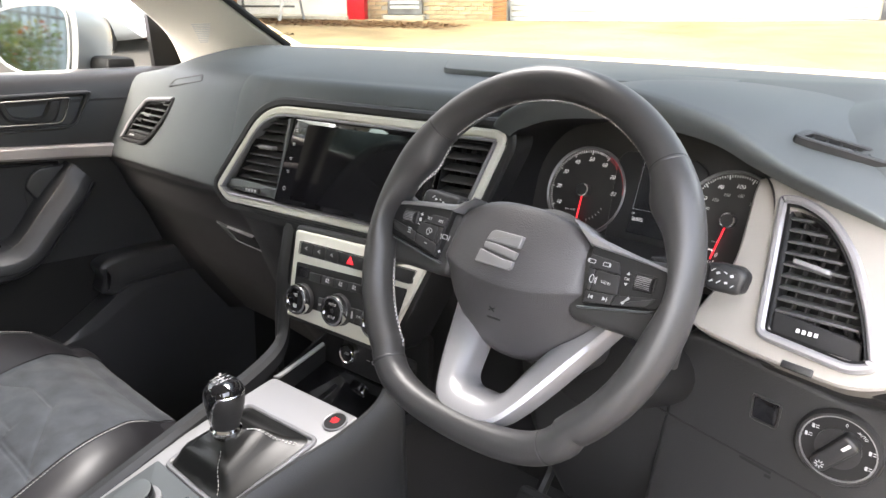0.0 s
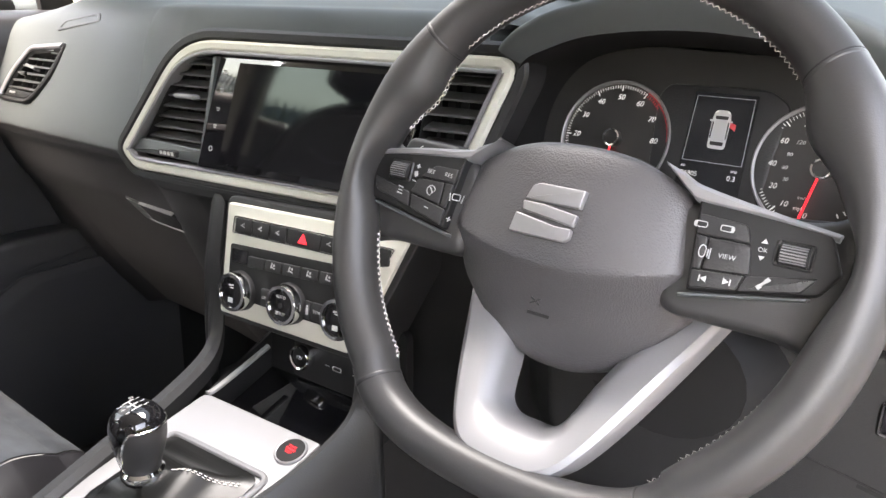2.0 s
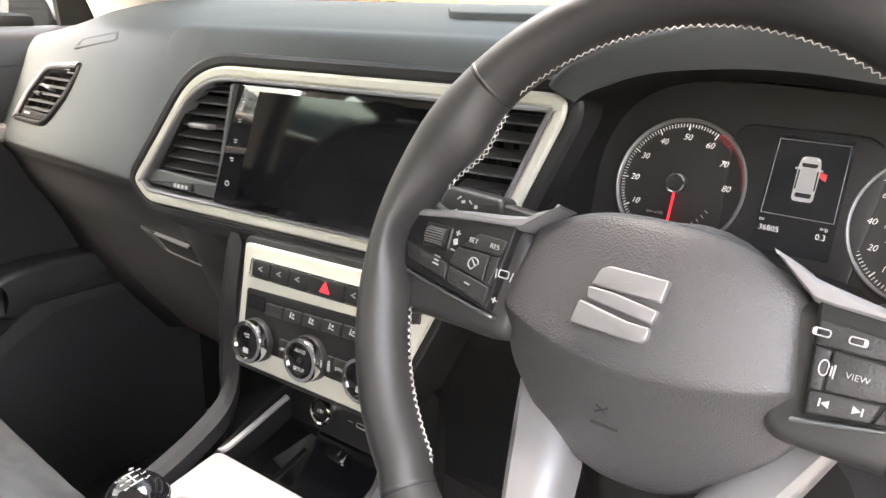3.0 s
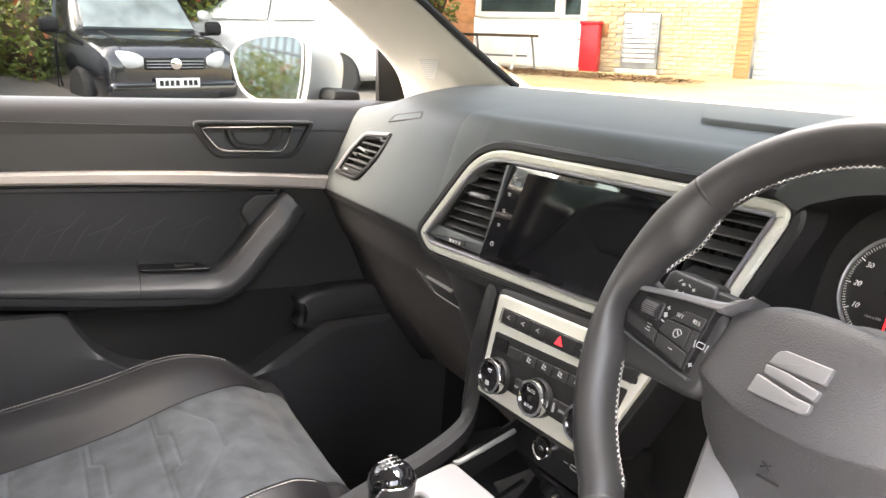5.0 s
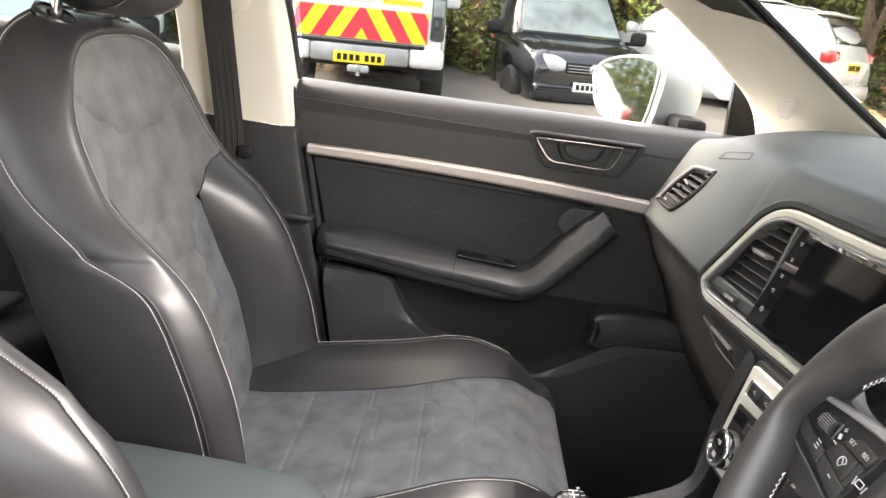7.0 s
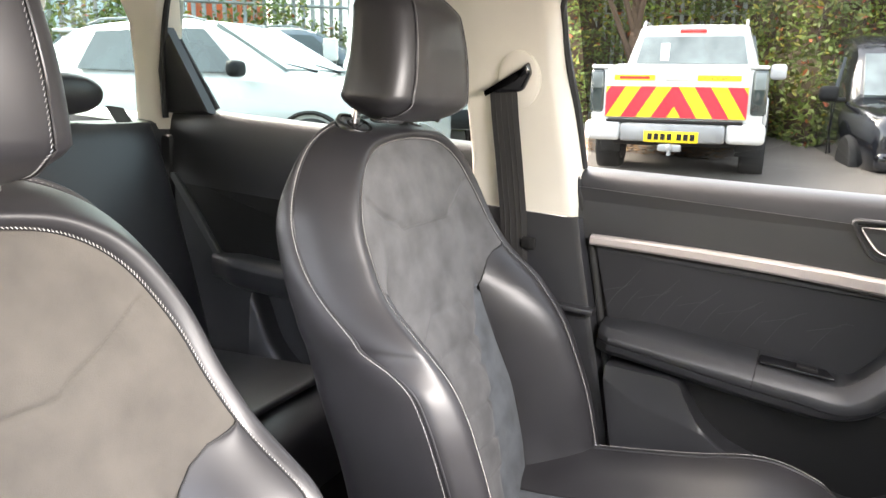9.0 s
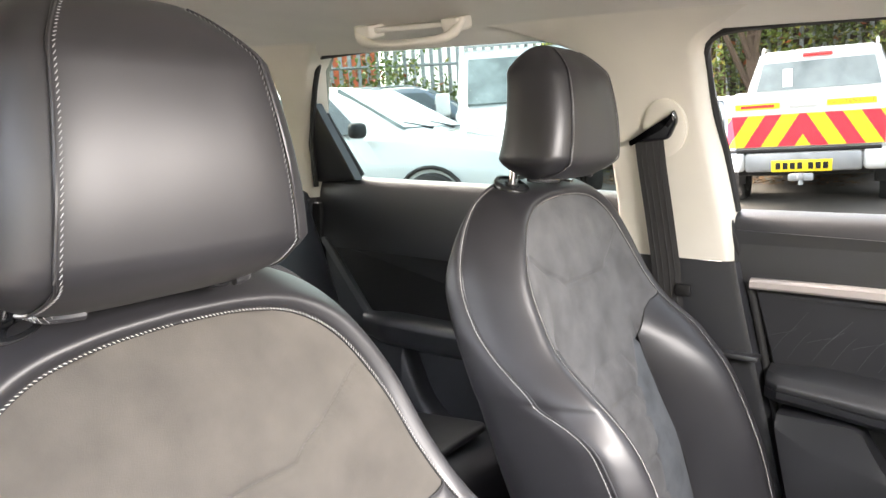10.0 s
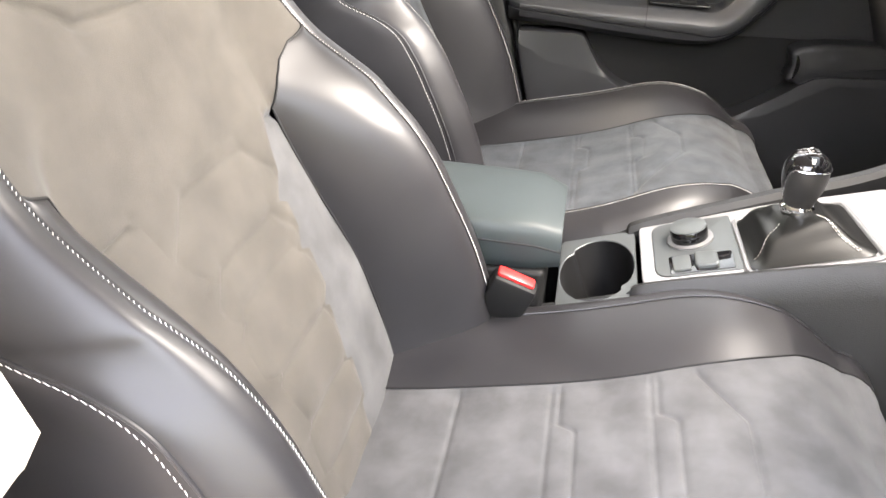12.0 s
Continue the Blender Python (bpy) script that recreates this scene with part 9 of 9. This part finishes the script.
    number_bars(v, plane((-2.083, 0, 0.80), (0, -1, 0), (0, 0, 1)), 0.5)
    return v


def build_white_van():
    v = vehicle_at("panel_van", "large white panel van with a roof rack", "van", -7.6, -4.0, 32.0)
    part("body", shell([(-4.6, 0.92, 0.35, 1.2, 2.0, 0.84), (-4.3, 0.96, 0.3, 1.2, 2.05, 0.86), (-1.9, 0.97, 0.3, 1.2, 2.05, 0.86), (-1.55, 0.97, 0.3, 1.2, 1.95, 0.82), (-0.95, 0.95, 0.3, 1.18, 1.24, 0.82), (-0.4, 0.92, 0.3, 1.02, 1.07, 0.76), (-0.05, 0.84, 0.32, 0.85, 0.90, 0.62), (0, 0.7, 0.36, 0.6, 0.65, 0.5)]), M_PAINT, v, smooth=55)
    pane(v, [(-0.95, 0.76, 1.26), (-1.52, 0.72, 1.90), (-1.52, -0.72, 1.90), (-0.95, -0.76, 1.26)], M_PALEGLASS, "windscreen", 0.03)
    for sy in (-1, 1):
        part("mirror", box((-1.05, sy * 1.10, 1.30), (0.12, 0.20, 0.30), None, 0.04), M_PAINT, v)
        part("headlamp", box((-0.18, sy * 0.72, 0.86), (0.24, 0.24, 0.22), None, 0.06, 3), M_LAMP, v)
        wheel(v, -0.8, sy * 0.85, 0.34, 0.22)
        wheel(v, -3.6, sy * 0.85, 0.34, 0.22)
        part("rack_rail", tube([(-1.9, sy * 0.75, 2.16), (-4.3, sy * 0.75, 2.16)], 0.02, 6), M_STEEL, v)
    for k in range(4):
        part("rack_bar", tube([(-2.0 - 0.75 * k, -0.78, 2.15), (-2.0 - 0.75 * k, 0.78, 2.15)], 0.02, 6), M_STEEL, v)
    part("grille", box((-0.02, 0, 0.74), (0.05, 0.8, 0.16), None, 0.02), M_MATT, v)
    part("bumper", box((-0.02, 0, 0.45), (0.18, 1.6, 0.24), None, 0.06), M_MATT, v)


def leaves(name, label, n, where, mats, seed, size=(0.03, 0.07), category="hedge", kind="stuff"):
    """One object of many small leaf blades; where(rng) gives a place and how far out it lies."""
    rng = random.Random(seed)
    verts, faces, idx = [], [], []
    for k in range(n):
        x, y, z = where(rng)
        s = rng.uniform(*size)
        d = Vector((rng.gauss(0, 1), rng.gauss(0, 1), rng.gauss(0, 0.8)))
        d.normalize()
        e = d.cross(Vector((rng.gauss(0, 1), rng.gauss(0, 1), rng.gauss(0, 1)))).normalized()
        b = len(verts)
        p = Vector((x, y, z))
        verts += [tuple(p - d * s), tuple(p + e * s * 0.45 + d.cross(e) * s * 0.12), tuple(p + d * s), tuple(p - e * s * 0.45 + d.cross(e) * s * 0.12)]
        faces.append((b, b + 1, b + 2, b + 3))
        idx.append(0 if rng.random() < 0.80 else 1 if rng.random() < 0.8 or len(mats) < 3 else 2)
    me = bpy.data.meshes.new(name)
    me.from_pydata(verts, [], faces)
    for q in mats:
        me.materials.append(q)
    me.polygons.foreach_set("material_index", idx)
    return tagged(new(name, me), label, category, "", kind)


def build_hedge():
    def face_x(y, z):
        return -10.4 - 2.0 * smoothstep((0.6 - y) / 1.4) * smoothstep((y + 4.5) / 1.5) + 0.45 * noise.noise(Vector((0, y * 0.6, z * 0.8))) + 0.25 * noise.noise(Vector((3, y * 1.9, z * 1.9)))

    def spot(rng):
        y = rng.uniform(-5.5, 6.5)
        top = 3.6 + 0.7 * noise.noise(Vector((y * 0.5, 1, 2)))
        z = 0.42 + (top - 0.42) * rng.random()
        return face_x(y, z) - abs(rng.gauss(0, 0.22)), y, z
    leaves("hedge", "overgrown green hedge with yellowing and red leaves", 30000, spot, (M_LEAF, M_LEAFY, M_LEAFR), 11)
    # dark body behind the hedge's leaves: twigs and inner shade as one colour
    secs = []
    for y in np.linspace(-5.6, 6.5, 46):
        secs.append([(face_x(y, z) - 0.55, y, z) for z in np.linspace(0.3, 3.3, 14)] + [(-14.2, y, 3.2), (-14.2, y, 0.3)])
    solid("hedge_body", loft(secs, cu=True, cap=True), M_BARK, "dark body for the twigs and shade inside the hedge", "hedge", (-11, 1, 0.4), m=WORLD)
    # shrubs along the fence further back
    def low(rng):
        t = rng.random()
        x, y = -10.6 + 5.5 * t, -7.2 - 4.6 * t
        h = 1.75 + 0.9 * noise.noise(Vector((t * 9, 0, 4)))
        return x + rng.gauss(0, 0.35), y + rng.gauss(0, 0.35), 0.5 + h * rng.random() ** 0.8
    leaves("fence_shrubs", "green and yellow shrubs growing along the fence", 20000, low, (M_LEAF, M_LEAFY, M_LEAFR), 12, category="shrubs")


def build_sky_screen_hedge():
    """Unseen greenery added behind the viewer, on the open driver's side, blocks low sky."""
    def spot(rng):
        y = rng.uniform(-9.5, 10.0)
        z = 0.3 + (3.3 + 0.5 * noise.noise(Vector((y * 0.6, 4, 1)))) * rng.random()
        return 7.4 + 0.4 * noise.noise(Vector((5, y * 0.7, z))) + abs(rng.gauss(0, 0.2)), y, z
    leaves("unseen_sky_screen_hedge", "tall green hedge added out of view to block low sky", 12000, spot, (M_LEAF, M_LEAFY, M_LEAF), 17, size=(0.06, 0.12))
    # solid dark body stands in for twigs and shade behind these leaves
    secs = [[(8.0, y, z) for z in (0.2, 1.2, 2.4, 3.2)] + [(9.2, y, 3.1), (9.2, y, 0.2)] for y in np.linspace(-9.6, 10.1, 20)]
    solid("hedge_body", loft(secs, cu=True, cap=True), M_BARK, "dark body for the twigs and shade inside the hedge", "hedge", (8.6, 0, 0.2), m=WORLD)


def tree(x, y, h, crown, seed, label, n=5200):
    z0 = ground_z(x, y)
    t = thing("tree", label, "tree", (x, y, z0), "trees", m=WORLD)
    rng = random.Random(seed)
    line = spline([(x, y, z0 - 0.05), (x + rng.uniform(-0.1, 0.1), y + rng.uniform(-0.1, 0.1), z0 + h * 0.35), (x + rng.uniform(-0.2, 0.2), y + rng.uniform(-0.2, 0.2), z0 + h * 0.8)], 5)
    part("trunk", tube(line, [0.14 * (1 - 0.7 * k / (len(line) - 1)) for k in range(len(line))], 9), M_BARK, t)
    centres = []
    for k in range(9):
        a, q = rng.uniform(0, 6.3), rng.uniform(0.4, 1.0)
        base = Vector(line[int(len(line) * rng.uniform(0.35, 0.95)) - 1])
        tip = Vector((x + crown * q * math.cos(a), y + crown * q * math.sin(a), z0 + h * rng.uniform(0.55, 1.05)))
        part("limb", tube(spline([tuple(base), tuple(base.lerp(tip, 0.5) + Vector((0, 0, 0.12))), tuple(tip)], 4), [0.05 * (1 - 0.09 * j) for j in range(9)], 6), M_BARK, t)
        centres.append(tip)

    def spot(r):
        c = r.choice(centres)
        return c.x + r.gauss(0, crown * 0.26), c.y + r.gauss(0, crown * 0.26), c.z + r.gauss(0, crown * 0.2)
    lv = leaves("crown", "", n, spot, (M_LEAF, M_LEAFY, M_LEAFR), seed + 1, (0.03, 0.08), "", "")
    lv.data.transform(Matrix.Translation((-x, -y, -z0)))
    lv.parent = t
    for key in list(lv.keys()):
        del lv[key]


def build_fence():
    f = thing("palisade_fence", "grey galvanised palisade fence with pointed pales", "fence", (-11.6, -4, 0.5), m=WORLD)
    pts = [(-12.8, 1.5), (-12.8, -5.2), (-4.6, -12.8), (2.5, -13.2)]
    for (ax, ay), (bx, by) in zip(pts, pts[1:]):
        ln = math.hypot(bx - ax, by - ay)
        n = int(ln / 0.16)
        turn = math.degrees(math.atan2(by - ay, bx - ax))
        for k in range(n):
            x, y = ax + (bx - ax) * k / n, ay + (by - ay) * k / n
            z = ground_z(x, y)
            if "pale" not in PALE:
                bm = loft([[(-0.035, 0.012, q), (-0.018, -0.008, q), (0.018, -0.008, q), (0.035, 0.012, q), (0.02, 0.004, q), (-0.02, 0.004, q)] for q in (0.05, 2.25)] + [[(0, 0, 2.42)] * 6], cu=True)
                me = bpy.data.meshes.new("pale")
                bm.to_mesh(me)
                bm.free()
                PALE["pale"] = finish(me, M_STEEL, 0)
            ob = new("pale", PALE["pale"])
            ob.parent = f
            ob.matrix_local = Matrix.Translation(Vector((x, y, z)) - OFFSET[f.name]) @ Matrix.Rotation(radians(turn), 4, "Z")
        for h in (0.5, 1.9):
            part("rail", tube([(ax, ay, ground_z(ax, ay) + h), (bx, by, ground_z(bx, by) + h)], 0.03, 6), M_STEEL, f)


PALE = {}


def build_far():
    c = thing("shipping_container", "orange steel container behind the fence", "container", (-13.2, -10.6, 0.6), m=Matrix.Translation((-13.4, -11.2, 0.6)) @ Matrix.Rotation(radians(132), 4, "Z") @ Matrix.Translation((13.2, 10.6, -0.6)))
    part("body", box((-13.95, -10.6, 1.9), (1.6, 2.4, 2.6), None, 0.03), M_ORANGE, c)
    for k in range(8):
        for sy in (-1, 1):
            part("corrugation", box((-13.95 - 0.66 + 0.187 * k, -10.6 + sy * 1.21, 1.9), (0.09, 0.04, 2.4), None, 0.01), M_ORANGE, c)
    b = thing("far_shed", "pale blue-grey metal shed behind the fence", "shed", (-14, -18, 0.6), m=WORLD)
    part("wall", box((-10.0, -19.5, 2.4), (22, 0.3, 3.6), None, 0.02), M_SHED, b)
    for k in range(60):
        part("rib", box((-20.8 + 0.366 * k, -19.33, 2.4), (0.06, 0.06, 3.6), None, 0), M_SHED, b)
    w = thing("far_wall", "pale far wall of the neighbouring yard", "wall", (-16, 0, 0.6), m=WORLD)
    part("panel", box((-17.5, -2, 2.3), (0.3, 24, 3.2), None, 0.02), M_WHITEWALL, w)


M_SHED = material("pale_blue_cladding", (0.42, 0.52, 0.55), 0.5, stain=0.12, stain_scale=0.8)


def build_building():
    o = Vector((-10.58, 9.39, 0.0))
    d = Vector((2.23, 1.55, 0)).normalized()
    turn = math.degrees(math.atan2(d.y, d.x))
    z0 = 0.52
    m = Matrix.Translation((o.x, o.y, z0)) @ Matrix.Rotation(radians(turn), 4, "Z")
    # x along the wall to the right, -y towards the car
    b = thing("workshop_building", "buff brick workshop with white window panels and roller door", "building", (0, 0, 0), m=m)
    wall = part("wall", box((1.40, 0.16, 1.75), (2.84, 0.22, 3.5), None, 0.0), M_MORTAR, b, "buff brick wall")
    me = bpy.data.meshes.new("brick")
    bm = box((0, 0, 0), (0.215, 0.03, 0.065), None, 0.004, 1)
    bm.to_mesh(me)
    bm.free()
    finish(me, M_BRICK, 0)
    rng = random.Random(5)
    for r in range(26):
        for k in range(12):
            x = 0.11 + 0.225 * k + (0.1125 if r % 2 else 0)
            z = 0.04 + 0.075 * r
            if 0.62 < x < 1.42 and 0.10 < z < 1.12 or x > 2.62:
                continue
            ob = new("brick", me)
            ob.parent = wall
            ob.matrix_local = pose(x, 0.042 + rng.uniform(-0.002, 0.002), z)
    rest = [box((0.11 + 0.225 * k + (0.1125 if r % 2 else 0), 0.042, 0.04 + 0.075 * r), (0.215, 0.03, 0.065), None, 0) for r in range(26, 46) for k in range(12)]
    part("upper_bricks", join(*rest), M_BRICK, wall, kind="stuff")
    pier = part("brick_pier", box((2.78, 0.02, 1.75), (0.26, 0.40, 3.5), None, 0.0), M_MORTAR, b, "orange brick pier")
    me2 = bpy.data.meshes.new("brick")
    bm = box((0, 0, 0), (0.25, 0.03, 0.065), None, 0.004, 1)
    bm.to_mesh(me2)
    bm.free()
    finish(me2, M_BRICKR, 0)
    for r in range(40):
        ob = new("brick", me2)
        ob.parent = pier
        ob.matrix_local = pose(2.78, -0.185, 0.04 + 0.075 * r)
    part("roller_door", box((6.1, 0.20, 1.75), (6.3, 0.08, 3.5), None, 0.0), M_WHITEWALL, b, "white ribbed roller door")
    for k in range(34):
        part("door_slat", box((6.1, 0.15, 0.06 + 0.10 * k), (6.26, 0.03, 0.085), None, 0.012, 1), M_WHITEWALL, b)
    # meter cabinet
    cab = part("meter_cabinet", box((1.02, -0.02, 0.62), (0.64, 0.10, 0.94), None, 0.01), M_STEEL, b, "grey louvred meter cabinet")
    for k in range(9):
        part("louvre", box((1.02, -0.08, 0.28 + 0.085 * k), (0.54, 0.03, 0.05), pose(0, 0, 0), 0.006), M_WHITEWALL, cab)
    part("notice", box((1.05, -0.10, 0.86), (0.30, 0.01, 0.24), None, 0.002), M_PLATEW, cab)
    part("plinth", box((1.02, -0.10, 0.07), (0.74, 0.24, 0.14), None, 0.01), M_MORTAR, b)
    part("alarm_box", box((0.80, -0.02, 1.55), (0.20, 0.08, 0.26), None, 0.02), M_WHITEWALL, b)
    part("vent_brick", box((0.36, 0.02, 0.80), (0.10, 0.04, 0.24), None, 0.004), M_BRICKR, b)
    # white window bay to the left
    part("bay_wall", box((-1.25, 0.36, 0.50), (2.3, 0.14, 1.0), None, 0.01), M_WHITEWALL, b, "white boarded panel")
    part("bay_upper", box((-1.25, 0.36, 2.7), (2.3, 0.14, 1.5), None, 0.01), M_WHITEWALL, b)
    win = part("window_frame", band([(-2.36, 1.02), (-0.62, 1.02), (-0.62, 1.98), (-2.36, 1.98)], [(-2.26, 1.10), (-0.70, 1.10), (-0.70, 1.90), (-2.26, 1.90)], -0.02, 0.06, plane((0, 0.30, 0), (1, 0, 0), (0, 0, 1)), 0.006), M_WHITEWALL, b)
    part("pane", box((-1.48, 0.32, 1.5), (1.58, 0.02, 0.82), None, 0), M_DARKGLASS, win)
    part("side_wall", box((-0.06, 0.25, 1.75), (0.12, 0.30, 3.5), None, 0.01), M_WHITEWALL, b)
    dr = part("door_frame", band([(-0.60, 1.0), (-0.12, 1.0), (-0.12, 2.05), (-0.60, 2.05)], [(-0.52, 1.06), (-0.20, 1.06), (-0.20, 1.98), (-0.52, 1.98)], -0.02, 0.06, plane((0, 0.30, 0), (1, 0, 0), (0, 0, 1)), 0.006), M_WHITEWALL, b)
    part("pane", box((-0.36, 0.32, 1.52), (0.36, 0.02, 0.94), None, 0), M_DARKGLASS, dr)
    part("left_wall", box((-3.3, 0.40, 1.75), (1.8, 0.2, 3.5), None, 0.0), M_BRICKR, b, "shaded red-brown brick wall")
    part("canopy", box((-1.4, -0.1, 2.25), (2.9, 0.4, 0.16), None, 0.02), M_WHITEWALL, b, "white canopy board")
    part("step", box((-1.2, -0.05, 0.06), (2.4, 0.7, 0.14), None, 0.02), M_MORTAR, b)
    part("roof", box((3.2, 1.8, 3.62), (12.4, 4.2, 0.22), None, 0.02), M_STEEL, b)
    part("side_return", box((9.2, 2.0, 1.75), (0.2, 3.6, 3.5), None, 0.0), M_MORTAR, b)
    # red box at the wall
    r = thing("red_post_box", "red painted metal box standing against the wall", "box", (0.16, -0.12, 0), m=m)
    part("body", box((0.14, -0.14, 0.46), (0.34, 0.26, 0.88), None, 0.02), M_POSTRED, r)
    part("lid", box((0.14, -0.15, 0.92), (0.38, 0.30, 0.06), None, 0.02), M_POSTRED, r)
    part("shelf", box((-0.06, -0.2, 0.62), (0.06, 0.12, 0.02), None, 0.004), M_POSTRED, r)
    # trestle bench
    t = thing("trestle_bench", "metal trestle bench with white legs", "bench", (-1.5, -0.9, 0.0), m=m)
    part("top", box((-1.45, -0.80, 0.66), (1.5, 0.40, 0.05), None, 0.01), M_BARK, t)
    for x in (-2.05, -0.95):
        part("leg", tube([(x - 0.13, -0.98, 0.0), (x, -0.94, 0.66)], 0.03, 8), M_WHITEWALL, t)
        part("leg", tube([(x + 0.20, -0.55, 0.0), (x + 0.12, -0.62, 0.66)], 0.022, 8), M_STEEL, t)
    part("stretcher", tube([(-2.0, -0.62, 0.3), (-0.9, -0.62, 0.3)], 0.018, 8), M_STEEL, t)


build_ground()
build_truck()
build_van()
hatchback("estate_car", "white estate car with red tail lamps by the hedge", -10.6, 3.55, 228.0, M_PAINT)
hatchback("hatchback", "white hatchback with a windscreen painted pale as if reflecting sky", -5.4, -4.85, 98.0, M_PAINT, False)
hatchback("hatchback", "dark blue hatchback parked behind the white cars", -8.6, -6.3, 120.0, M_BLUE)
build_white_van()
build_hedge()
build_fence()
build_sky_screen_hedge()
tree(-10.0, 5.55, 4.4, 1.0, 21, "dark tree beside the workshop windows")
tree(-11.6, -2.2, 5.5, 2.0, 31, "green and yellow tree behind the fence")
tree(-3.2, -11.6, 4.8, 1.6, 41, "sunlit yellow-green tree by the fence")
build_far()
build_building()
